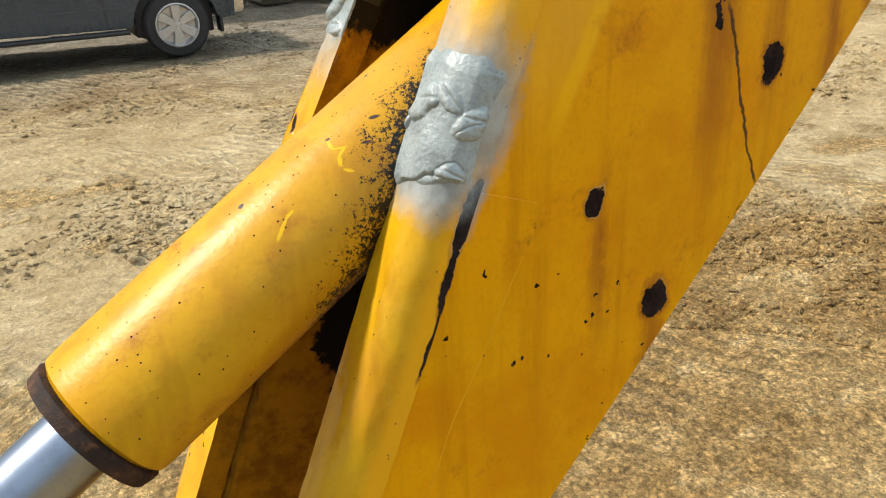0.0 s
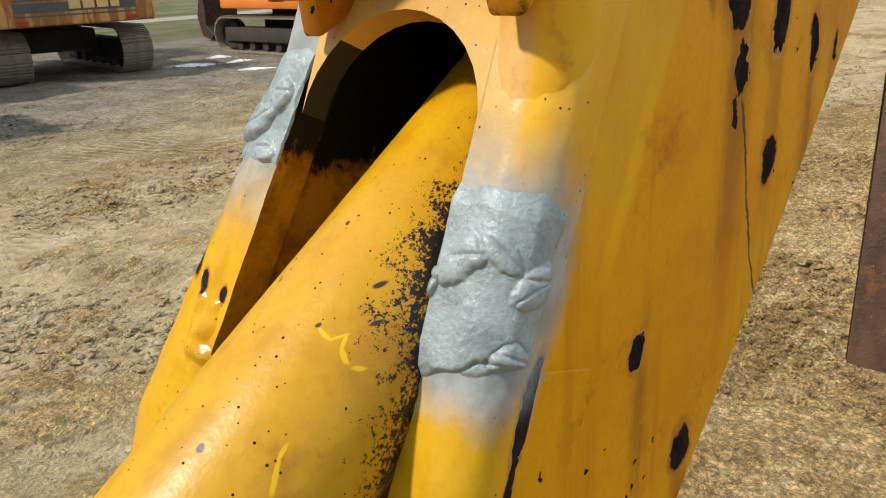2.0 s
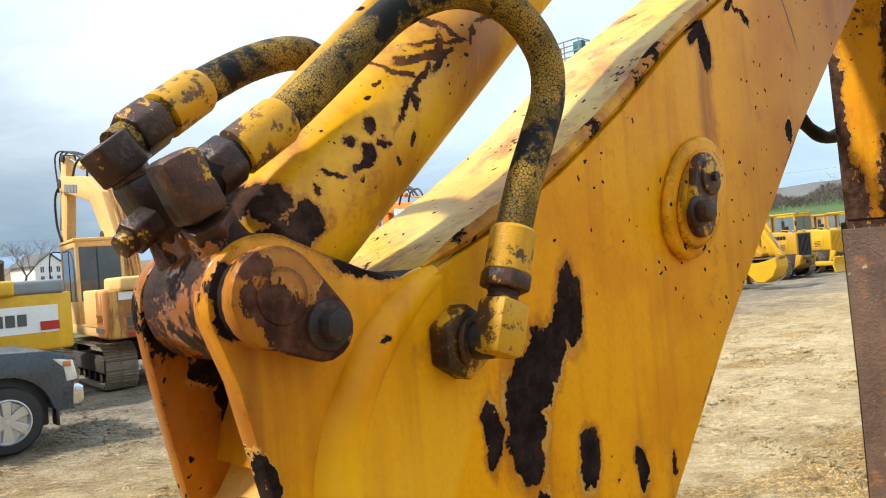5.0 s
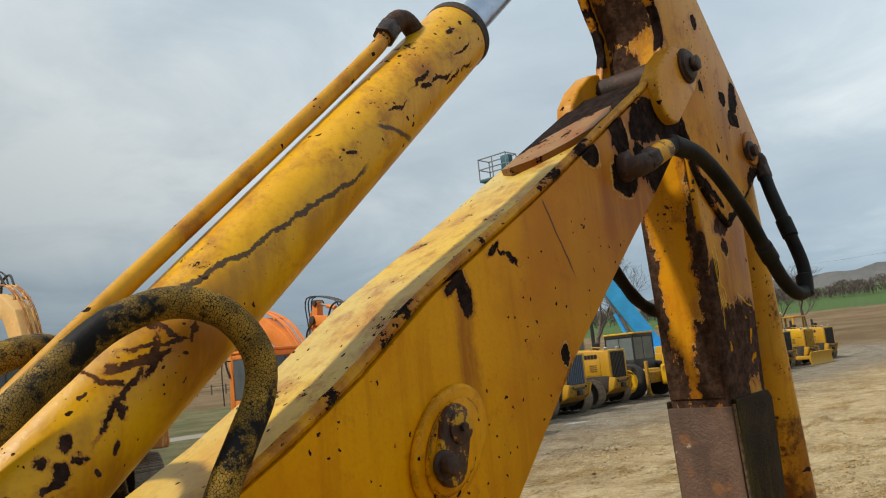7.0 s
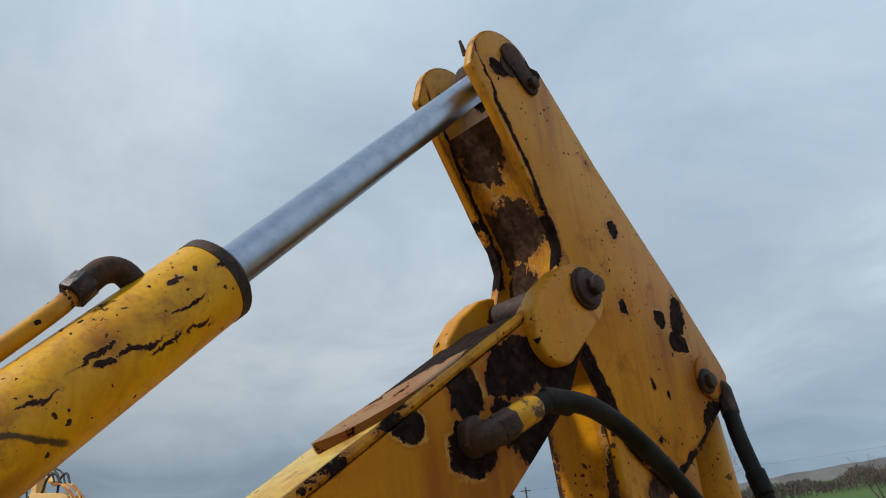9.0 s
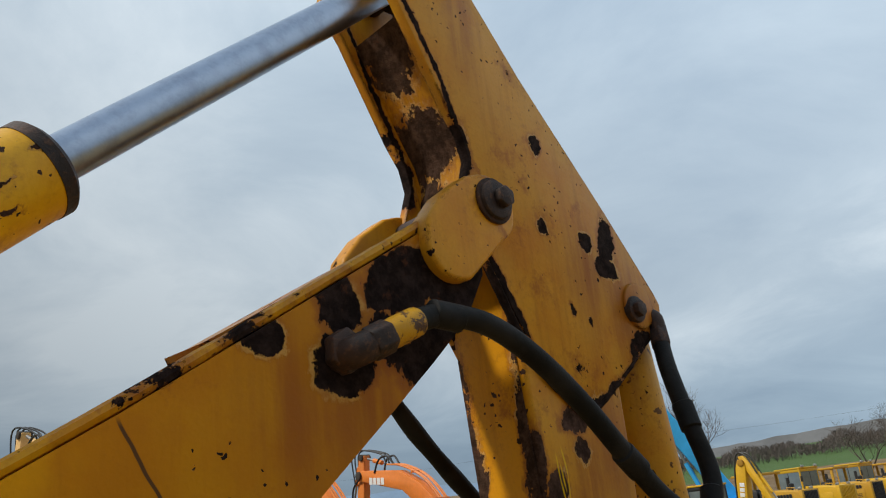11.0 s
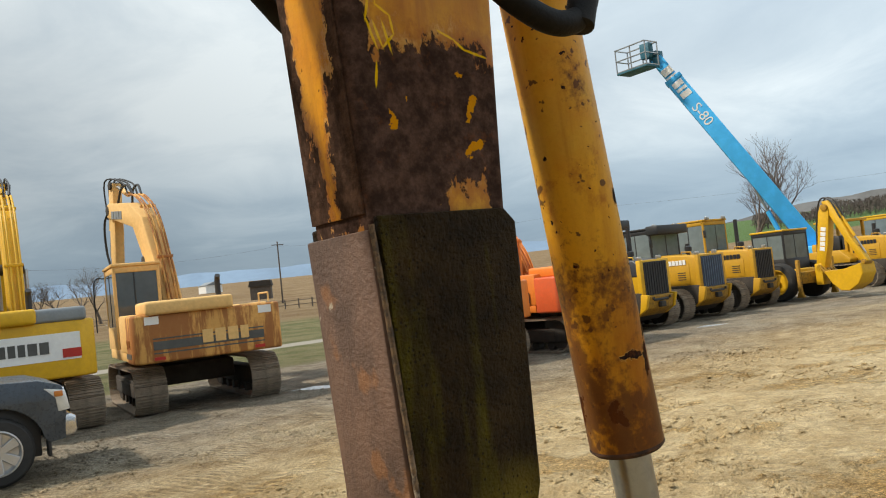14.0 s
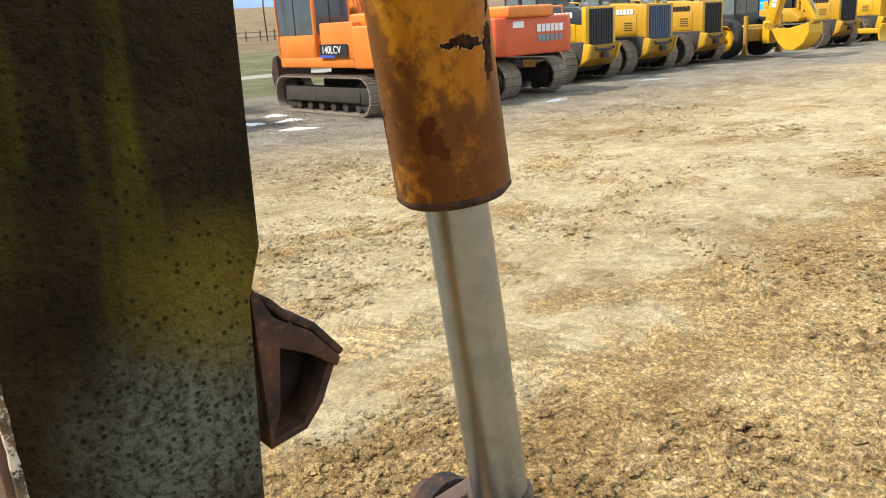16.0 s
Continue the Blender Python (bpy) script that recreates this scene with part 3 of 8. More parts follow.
# old crawler tracks pressed into the dirt: start, direction in degrees, length, width
TRACKS = [(5.2, 1.2, 38.0, 5.0, 0.42), (6.6, 0.8, 52.0, 6.0, 0.42), (4.6, 3.4, 20.0, 6.0, 0.40), (7.5, 3.6, 24.0, 7.0, 0.42), (3.4, 4.2, 82.0, 5.0, 0.40), (8.8, 2.6, 60.0, 7.0, 0.42), (2.6, 5.2, 140.0, 6.0, 0.42), (6.5, 6.0, 8.0, 9.0, 0.42), (5.0, 7.5, 175.0, 6.0, 0.42), (9.5, 7.0, 35.0, 8.0, 0.42), (3.6, 2.6, 108.0, 4.5, 0.40), (1.6, 3.8, 150.0, 5.0, 0.42)]


def tread(x, y):
    """Ridges that the shoes of crawler tracks have left."""
    h = 0.0
    for tx, ty, ang, length, width in TRACKS:
        c, s_ = math.cos(radians(ang)), math.sin(radians(ang))
        u, w = (x - tx) * c + (y - ty) * s_, -(x - tx) * s_ + (y - ty) * c
        if 0 < u < length and abs(w) < width / 2:
            keep = noise.noise(Vector((u * 0.7, ang, w)))
            if keep > -0.12:
                f = (u / 0.13 + 0.3 * noise.noise(Vector((u, w * 3, ang)))) % 1.0
                h += 0.040 * min(1.0, (keep + 0.12) * 4.0) * (1.0 - abs(2.0 * f - 1.0) * 1.6) * min(1.0, (width / 2 - abs(w)) / 0.05)
    return h


def ground_height(x, y):
    h = terrain(x, y)
    d = math.hypot(x - 2.0, y)
    if d < 40.0:
        v = Vector((x, y, 0.0))
        rough = noise.noise(v * 0.6) * 0.035 + noise.noise(v * 1.9 + Vector((7, 3, 0))) * 0.022
        rut = abs(noise.noise(Vector((x * 0.9 + y * 0.35, y * 0.25 - x * 0.1, 3.0)))) * 0.05
        crumb = max(0.0, min(1.0, 0.45 + 2.2 * noise.noise(v * 0.45 + Vector((3, 9, 0)))))
        clod = max(0.0, noise.noise(v * 6.5)) * 0.020 + (max(0.0, noise.noise(v * 13.0)) * 0.028 + abs(noise.noise(v * 29.0)) * 0.024) * (0.22 + crumb) if d < 22.0 else 0.0
        h += (rough + rut * 0.6 - 0.03 + clod + tread(x, y)) * min(1.0, (40.0 - d) / 12.0)
    return h


def ring_steps():
    """Distances of the rings of the ground sheet, close set near the machine."""
    out, d = [], 0.6
    while d < 5000.0:
        out.append(d)
        d += max(0.024, d * 0.0052) if d < 9 else d * 0.010 if d < 22 else d * 0.05
    return out + [5000.0]


M_DIRT = dirt_material()
gb = bmesh.new()
GN = 640
g_prev, g_mid = None, gb.verts.new((2.0, 0.0, ground_height(2.0, 0.0)))
g_ang = []
for i in range(GN):
    u = i / GN
    # the rings are close set towards the north-east, where the walk looks
    g_ang.append(radians(48.0) + math.pi * (2 * u - 1) - 0.80 * math.sin(math.pi * (2 * u - 1)))
for d in ring_steps():
    ring = []
    for a in g_ang:
        x, y = 2.0 + d * math.cos(a), d * math.sin(a)
        ring.append(gb.verts.new((x, y, ground_height(x, y))))
    for i in range(GN):
        j = (i + 1) % GN
        if g_prev is None:
            gb.faces.new((g_mid, ring[i], ring[j]))
        else:
            gb.faces.new((g_prev[i], ring[i], ring[j], g_prev[j]))
    g_prev = ring
ground = finish("ground", gb, M_DIRT, smooth=60.0)
tagged(ground, "bare tan dirt yard with ruts and gravel, grass and fields beyond", "ground", kind="structure")


def clods():
    """Loose lumps of dirt and small stones on the yard near the machine."""
    rg = np.random.RandomState(5)
    t = (1 + 5 ** 0.5) / 2
    ico = np.array([(-1, t, 0), (1, t, 0), (-1, -t, 0), (1, -t, 0), (0, -1, t), (0, 1, t), (0, -1, -t), (0, 1, -t), (t, 0, -1), (t, 0, 1), (-t, 0, -1), (-t, 0, 1)]) / 1.9
    tri = "0 11 5 0 5 1 0 1 7 0 7 10 0 10 11 1 5 9 5 11 4 11 10 2 10 7 6 7 1 8 3 9 4 3 4 2 3 2 6 3 6 8 3 8 9 4 9 5 2 4 11 6 2 10 8 6 7 9 8 1"
    faces = np.array([int(v) for v in tri.split()]).reshape(-1, 3)
    verts, tris, n = [], [], 0
    while n < 44000:
        d = 2.0 + 15.0 * rg.rand() ** 1.7
        a = radians(48) + radians(62) * (2 * rg.rand() - 1)
        x, y = 2.0 + d * math.cos(a), d * math.sin(a)
        if noise.noise(Vector((x * 0.55, y * 0.55, 2.0))) + 0.5 * noise.noise(Vector((x * 1.7, y * 1.7, 5.0))) < rg.rand() * 0.50 - 0.06:
            continue
        r = 0.005 + 0.024 * rg.rand() ** 3.5
        v = ico * (r * (0.7 + 0.6 * rg.rand(12, 1))) * np.array([1.2, 1.2, 0.75])
        c, s_ = math.cos(rg.rand() * 6.28), math.sin(rg.rand() * 6.28)
        v = v @ np.array([[c, -s_, 0], [s_, c, 0], [0, 0, 1.0]])
        verts.append(v + [x, y, ground_height(x, y) + r * 0.15])
        tris.append(faces + 12 * n)
        n += 1
    me = bpy.data.meshes.new("dirt_clods")
    me.from_pydata(np.concatenate(verts).tolist(), [], np.concatenate(tris).tolist())
    me.materials.append(M_DIRT)
    return tagged(new("dirt_clods", me), "loose dirt clods and pebbles scattered over the yard", "dirt", kind="stuff")


clods()

# ---- the digger's arm ----
C, CY = -0.020, -0.058
NEAR, FAR = -0.130, 0.085
SIDE_RUST = (
    (1.400, 1.928, 0.018, 0.042, -4), (1.372, 1.896, 0.014, 0.040, 12), (1.345, 1.872, 0.020, 0.040, 4), (1.318, 1.832, 0.030, 0.055, 2), (1.320, 1.788, 0.020, 0.028, 0), (1.274, 1.822, 0.011, 0.032, 0), (1.410, 1.770, 0.018, 0.032, 8),
    (1.502, 1.739, 0.010, 0.025, 0), (1.571, 1.731, 0.006, 0.014, 0), (1.338, 1.735, 0.014, 0.020, -8), (1.411, 1.647, 0.014, 0.020, 0), (1.185, 1.553, 0.012, 0.015, 0),
    (1.268, 1.425, 0.017, 0.023, 15), (2.330, 2.590, 0.076, 0.046, -32), (2.220, 2.545, 0.034, 0.044, -20), (2.106, 2.495, 0.030, 0.030, -20), (2.225, 2.466, 0.050, 0.040, -20), (2.300, 2.500, 0.030, 0.040, -30),
    (2.385, 2.507, 0.085, 0.034, -42), (2.440, 2.610, 0.070, 0.065, -30), (1.953, 2.144, 0.012, 0.022, 0), (1.724, 2.232, 0.015, 0.026, -8), (1.702, 2.252, 0.022, 0.010, -35), (1.795, 2.303, 0.018, 0.006, -35), (1.832, 2.297, 0.024, 0.0035, 15), (1.712, 2.256, 0.016, 0.012, 0), (1.330, 1.700, 0.006, 0.014, 0),
)
SIDE_STREAK = (
    (1.330, 1.70, 0.024, 0.11, 0), (1.412, 1.70, 0.014, 0.08, 0), (1.505, 1.68, 0.014, 0.08, 0), (1.19, 1.49, 0.010, 0.07, 0), (1.27, 1.37, 0.016, 0.06, 0),
    (1.71, 2.16, 0.014, 0.10, 0), (2.25, 2.40, 0.07, 0.07, -30), (1.726, 2.16, 0.010, 0.08, 0), (1.565, 1.68, 0.010, 0.07, 0), (2.15, 2.40, 0.06, 0.09, -20), (1.08, 1.90, 0.02, 0.08, 10),
)
SIDE_GREY = ((1.075, 1.660, 0.022, 0.055, 20), (1.045, 1.590, 0.014, 0.040, 22))


def plate_tones(k, p, base):
    """A field beside the flange with a straight rim, its extra skylight and bright rim put into the colour, and browned
    old paint towards the tip.
    """
    x, y, z = k.xyz(p)
    rim_x = k.math("ADD", 1.121, k.math("MULTIPLY", k.math("SUBTRACT", z, 1.577), 0.497))
    inside = k.math("SUBTRACT", rim_x, x)
    field = k.math("MULTIPLY", k.step(inside, -0.003, 0.008), k.math("MULTIPLY", k.step(z, 1.60, 1.70), k.step(z, 1.95, 1.76)))
    base = k.mix(k.math("MULTIPLY", field, k.math("ADD", 0.22, k.math("MULTIPLY", k.noise(p, 14.0, 4.0), 0.5)), clamp=True), base, k.mix(k.noise(p, 30.0, 4.0), (0.80, 0.42, 0.010), (0.74, 0.42, 0.050)))
    lip = k.math("MULTIPLY", k.step(k.math("ABSOLUTE", k.math("SUBTRACT", inside, 0.012)), 0.014, 0.003), k.math("MULTIPLY", k.step(z, 1.60, 1.66), k.step(z, 1.80, 1.70)))
    base = k.mix(k.math("MULTIPLY", lip, 0.55), base, (0.82, 0.44, 0.003))
    brown = k.step(k.math("ADD", x, k.math("MULTIPLY", k.math("SUBTRACT", k.noise(p, 3.0, 4.0), 0.5), 0.7)), 1.55, 2.15)
    return k.mix(k.math("MULTIPLY", brown, 0.70), base, (0.36, 0.125, 0.0005))


def plate_lines(k, p, base):
    """The crack below the rust, and one near the tip."""
    x, y, z = k.xyz(p)
    wob = k.math("MULTIPLY", k.math("SUBTRACT", k.noise(p, 9.0, 5.0, 0.6), 0.5), 0.05)
    line = k.math("ABSOLUTE", k.math("SUBTRACT", k.math("ADD", x, wob), k.math("ADD", 1.372, k.math("MULTIPLY", k.math("SUBTRACT", z, 1.62), -0.36))))
    on = k.math("MULTIPLY", k.step(line, 0.0026, 0.0012), k.math("MULTIPLY", k.step(z, 1.512, 1.53), k.step(z, 1.72, 1.70)))
    base = k.mix(k.math("MULTIPLY", on, 0.92), base, (0.045, 0.022, 0.012))
    wob2 = k.math("MULTIPLY", k.math("SUBTRACT", k.noise(p, 6.0, 3.0), 0.5), 0.03)
    line2 = k.math("ABSOLUTE", k.math("SUBTRACT", k.math("ADD", x, wob2), k.math("ADD", 1.943, k.math("MULTIPLY", k.math("SUBTRACT", 2.395, z), 0.53))))
    on2 = k.math("MULTIPLY", k.step(line2, 0.0030, 0.0014), k.math("MULTIPLY", k.step(z, 2.255, 2.29), k.step(z, 2.40, 2.385)))
    return k.mix(k.math("MULTIPLY", on2, 0.9), base, (0.05, 0.025, 0.012))


M_PLATE = worn_paint("boom_plate_paint", YEL, YEL_F, 0.30, SIDE_RUST, SIDE_STREAK, SIDE_GREY, extra=plate_lines, tone=plate_tones, edge=0.28, spec=0.13)
M_PAINT = worn_paint("arm_paint", YEL, YEL_F, 0.45, edge=0.6, spec=0.16)


def corner_highlight(k, p, base):
    """A highlight painted bright yellow along the flange's outer corner, above the repair."""
    x, y, z = k.xyz(p)
    rag = k.math("MULTIPLY", k.math("SUBTRACT", k.noise(p, 30.0, 4.0, 0.6), 0.5), 0.010)
    on = k.math("MULTIPLY", k.step(k.math("ADD", y, rag), -0.108, -0.118), k.math("MULTIPLY", k.step(z, 1.690, 1.735), k.step(z, 1.90, 1.80)))
    inward = k.math("SUBTRACT", k.math("MULTIPLY", k.math("SUBTRACT", x, 1.0), 0.918), k.math("MULTIPLY", k.math("SUBTRACT", z, 1.588), 0.396))
    base = k.mix(k.math("MULTIPLY", on, 0.85), base, (0.78, 0.40, 0.001))
    return k.mix(k.math("MULTIPLY", k.step(inward, 0.018, 0.038), 0.9), base, k.mix(k.noise(p, 14.0, 4.0), (0.74, 0.36, 0.001), (0.72, 0.34, 0.004)))


M_FLANGE = worn_paint("flange_paint", (0.60, 0.315, 0.002), (0.57, 0.320, 0.012), 0.28, ((1.041, 1.572, 0.007, 0.034, 22), (1.022, 1.522, 0.004, 0.036, 22), (0.999, 1.466, 0.002, 0.030, 22)), ragged=0.005, pits=0.5, spec=0.5, grey=((1.045, 1.655, 0.055, 0.060, 22), (1.020, 1.605, 0.030, 0.030, 22)), gloss=0.20, sky_sheen=((1.072, 1.740, 0.034, 0.070, 22), (1.065, 1.70, 0.03, 0.04, 22)), tone=corner_highlight)
M_FLANGE_FAR = worn_paint("far_flange_paint", (0.66, 0.345, 0.002), (0.60, 0.330, 0.010), 0.40, ((0.158, 1.607, 0.006, 0.008, 0), (0.139, 1.600, 0.005, 0.008, 0), (0.112, 1.596, 0.004, 0.006, 0)), plane=(0.0, 1.0, 1.0), ragged=0.003, pits=0.5, spec=0.5, grey=((0.13, 1.745, 0.25, 0.078, 0),), gloss=0.22)
M_FOLD = worn_paint("fold_paint", YEL, YEL_F, 0.30, ((1.150, 1.925, 0.004, 0.004, 0),), spec=0.22, gloss=0.04, sky_sheen=((1.072, 1.740, 0.034, 0.070, 22), (1.065, 1.70, 0.03, 0.04, 22)), tone=corner_highlight)
M_TOP = worn_paint("boom_top_paint", (0.62, 0.40, 0.040), (0.56, 0.42, 0.120), 0.66, ((2.34, 2.65, 0.13, 0.05, -30), (2.42, 2.70, 0.08, 0.06, -30), (2.20, 2.56, 0.05, 0.02, -30), (2.30, 2.62, 0.16, 0.03, -32)), edge=0.55, torn=2.2, chips=0.035)


def sooty_shaded_flank(k, p, base):
    """Black and rust-brown soot specks where the cylinder rubs, with the slot's shade painted in."""
    x, y, z = k.xyz(p)
    inward = k.math("SUBTRACT", k.math("MULTIPLY", k.math("SUBTRACT", x, 1.0), 0.918), k.math("MULTIPLY", k.math("SUBTRACT", z, 1.588), 0.396))
    wide = k.math("ADD", inward, k.math("MULTIPLY", k.math("SUBTRACT", k.noise(p, 18.0, 5.0, 0.65), 0.5), 0.05))
    m = k.math("MULTIPLY", k.step(wide, -0.090, 0.026), k.step(k.math("ADD", y, k.math("MULTIPLY", k.math("SUBTRACT", k.noise(p, 25.0, 4.0), 0.5), 0.05)), -0.018, -0.080))
    clump = k.math("MULTIPLY", k.math("SUBTRACT", k.noise(p, 70.0, 6.0, 0.75), 0.5), 1.5)
    grainy = k.math("MULTIPLY", k.math("SUBTRACT", k.noise(p, 340.0, 5.0, 0.8), 0.5), 2.0)
    speck = k.step(k.math("ADD", k.math("ADD", clump, grainy), k.math("MULTIPLY", m, 0.95)), 0.62, 0.68)
    speck = k.math("MULTIPLY", speck, k.step(m, 0.02, 0.12))
    tone = k.mix(k.step(k.noise(p, 40.0, 4.0), 0.4, 0.65), (0.004, 0.003, 0.0025), (0.020, 0.009, 0.004))
    base = k.mix(k.math("MULTIPLY", m, 0.35), base, (0.26, 0.10, 0.003))
    base = k.mix(speck, base, tone)
    flank = (0.0, 1.0, 1.0)
    drips = [stroke(*q, 0.0007) for q in ((-0.048, 1.631, -0.056, 1.626), (-0.056, 1.626, -0.061, 1.627), (-0.061, 1.627, -0.063, 1.621), (-0.063, 1.621, -0.068, 1.615), (-0.071, 1.612, -0.074, 1.610), (-0.068, 1.586, -0.069, 1.581), (-0.069, 1.581, -0.074, 1.567))]
    base = k.mix(k.math("MULTIPLY", spots(k, p, [q[:4] + (-q[4],) for q in drips], 0.0006, 0.3, flank), 0.8), base, (0.74, 0.45, 0.002))
    dots = ((-0.059, 1.647, 0.0022, 0.0016, 0), (-0.016, 1.672, 0.0018, 0.0011, 0), (-0.037, 1.588, 0.0024, 0.0012, 20), (0.006, 1.642, 0.0012, 0.0012, 0), (-0.068, 1.630, 0.0018, 0.0012, 0), (-0.047, 1.632, 0.0013, 0.0009, 0))
    return k.mix(spots(k, p, dots, 0.0012, 0.3, flank), base, (0.040, 0.022, 0.018))


def grime_line(k, p, base):
    """The long dark drip line along the arm cylinder's near flank, and rust wash below it."""
    x, y, z = k.xyz(p)
    wob = k.math("ADD", k.math("MULTIPLY", k.math("SUBTRACT", k.noise(p, 14.0, 6.0, 0.7), 0.5), 0.035), k.math("MULTIPLY", k.math("SUBTRACT", k.noise(p, 130.0, 4.0, 0.75), 0.5), 0.010))
    off = k.math("SUBTRACT", z, k.math("ADD", k.math("ADD", 2.243, wob), k.math("MULTIPLY", k.math("SUBTRACT", x, 1.297), 0.588)))
    near = k.step(y, -0.06, -0.075)
    on = k.math("MULTIPLY", k.step(k.math("ABSOLUTE", off), 0.0042, 0.0026), k.math("MULTIPLY", near, k.step(x, 1.59, 1.57)))
    wash = k.math("MULTIPLY", k.math("MULTIPLY", k.step(off, 0.0, -0.012), k.step(off, -0.07, -0.02)), k.math("MULTIPLY", near, k.step(k.noise(k.scaled(p, (22.0, 1.0, 4.0)), 1.0, 4.0), 0.38, 0.66)))
    base = k.mix(k.math("MULTIPLY", wash, 0.55), base, (0.27, 0.095, 0.012))
    base = k.mix(k.math("MULTIPLY", on, 0.93), base, (0.030, 0.018, 0.012))
    off2 = k.math("SUBTRACT", z, k.math("ADD", 2.474, k.math("MULTIPLY", wob, 0.6)))
    on2 = k.math("MULTIPLY", k.step(k.math("ABSOLUTE", off2), 0.005, 0.002), k.math("MULTIPLY", near, k.math("MULTIPLY", k.step(x, 1.605, 1.615), k.step(x, 1.70, 1.685))))
    return k.mix(k.math("MULTIPLY", on2, 0.9), base, (0.035, 0.020, 0.012))


M_CYL = worn_paint("cylinder_paint", (0.58, 0.310, 0.002), (0.53, 0.275, 0.008), 0.55, extra=sooty_shaded_flank, gloss=0.06, pits=0.80, spec=0.34)
M_ACYL = worn_paint("arm_cylinder_paint", (0.70, 0.365, 0.001), (0.66, 0.350, 0.003), 0.80,
                    ((1.106, 2.026, 0.014, 0.016, -40), (1.086, 2.010, 0.018, 0.014, -30), (1.174, 2.108, 0.005, 0.006, 0), (1.186, 2.094, 0.006, 0.005, 0), (1.156, 2.092, 0.005, 0.007, 0), (1.135, 2.065, 0.010, 0.003, 0), (1.171, 2.080, 0.008, 0.011, 20), (1.200, 2.075, 0.004, 0.005, 0), (1.225, 2.095, 0.004, 0.006, 0), (1.075, 2.045, 0.016, 0.020, -30), (1.120, 2.050, 0.004, 0.005, 0)) + tuple(stroke(*q, 0.0034) for q in ((1.206, 2.172, 1.230, 2.154), (1.228, 2.174, 1.280, 2.180), (1.247, 2.188, 1.299, 2.196), (1.266, 2.221, 1.288, 2.201), (1.324, 2.215, 1.347, 2.229), (1.205, 2.112, 1.252, 2.167), (1.272, 2.199, 1.263, 2.167), (1.281, 2.184, 1.257, 2.162), (1.156, 2.071, 1.172, 2.069), (1.224, 2.137, 1.231, 2.122), (1.304, 2.195, 1.314, 2.208))) + ( (1.56, 2.43, 0.008, 0.004, 0), (1.72, 2.55, 0.010, 0.005, -20), (1.80, 2.66, 0.012, 0.004, -35), (1.86, 2.70, 0.010, 0.004, -35)) + tuple(stroke(*q, 0.0026) for q in ((1.690, 2.545, 1.725, 2.570), (1.735, 2.560, 1.775, 2.590), (1.790, 2.620, 1.830, 2.648), (1.770, 2.575, 1.800, 2.597), (1.640, 2.500, 1.668, 2.520), (1.815, 2.600, 1.840, 2.617))),
                    ((1.22, 2.04, 0.05, 0.05, 0), (1.33, 2.18, 0.07, 0.06, -41), (1.60, 2.36, 0.16, 0.03, -41)), extra=grime_line, gloss=0.06, torn=1.9, spec=0.32, pits=0.45, rust_dark=(0.022, 0.012, 0.009))
def remnants(k, p, base):
    """Islands of paint left on the rust, and a loose scrawl of yellow paint marker."""
    left = spots(k, p, ((2.817, 2.138, 0.006, 0.017, 40), (2.808, 2.122, 0.004, 0.009, -10), (2.691, 2.120, 0.004, 0.011, 0), (2.807, 2.178, 0.007, 0.003, 15), (2.815, 2.085, 0.022, 0.007, -30), (2.715, 2.150, 0.002, 0.004, 0)), 0.014, 0.08)
    base = k.mix(left, base, k.mix(k.noise(p, 40.0, 5.0), (0.62, 0.27, 0.004), (0.42, 0.17, 0.006)))
    loops = [stroke(*q, 0.0018) for q in ((2.662, 2.347, 2.665, 2.305), (2.665, 2.305, 2.673, 2.270), (2.673, 2.270, 2.666, 2.243), (2.666, 2.243, 2.680, 2.206), (2.678, 2.355, 2.686, 2.311), (2.686, 2.311, 2.682, 2.262), (2.682, 2.262, 2.702, 2.250), (2.702, 2.250, 2.706, 2.226), (2.706, 2.226, 2.688, 2.208), (2.688, 2.208, 2.676, 2.240), (2.690, 2.240, 2.700, 2.205), (2.670, 2.330, 2.676, 2.290), (2.775, 2.238, 2.800, 2.228), (2.800, 2.228, 2.815, 2.216), (2.815, 2.216, 2.850, 2.208), (2.676, 2.190, 2.672, 2.160))]
    return k.mix(k.math("MULTIPLY", spots(k, p, loops, 0.0015, 0.25), 0.9), base, (0.74, 0.46, 0.004))


M_STICK = worn_paint("stick_paint", (0.62, 0.29, 0.008), (0.56, 0.27, 0.016), 0.55,
                     ((2.780, 2.130, 0.115, 0.095, 0), (2.690, 2.080, 0.080, 0.130, 0), (2.640, 2.200, 0.030, 0.090, 0), (2.622, 2.330, 0.016, 0.060, 0), (2.660, 2.292, 0.024, 0.028, 0), (2.729, 2.403, 0.040, 0.022, 0), (2.733, 2.350, 0.018, 0.022, 0), (2.860, 2.080, 0.040, 0.110, 0), (2.853, 2.322, 0.006, 0.006, 0)),
                     ((2.745, 2.300, 0.035, 0.10, 0), (2.82, 2.36, 0.05, 0.09, 0)), ragged=0.011, edge=0.7, torn=1.25, extra=remnants, rust_dark=(0.032, 0.018, 0.013))
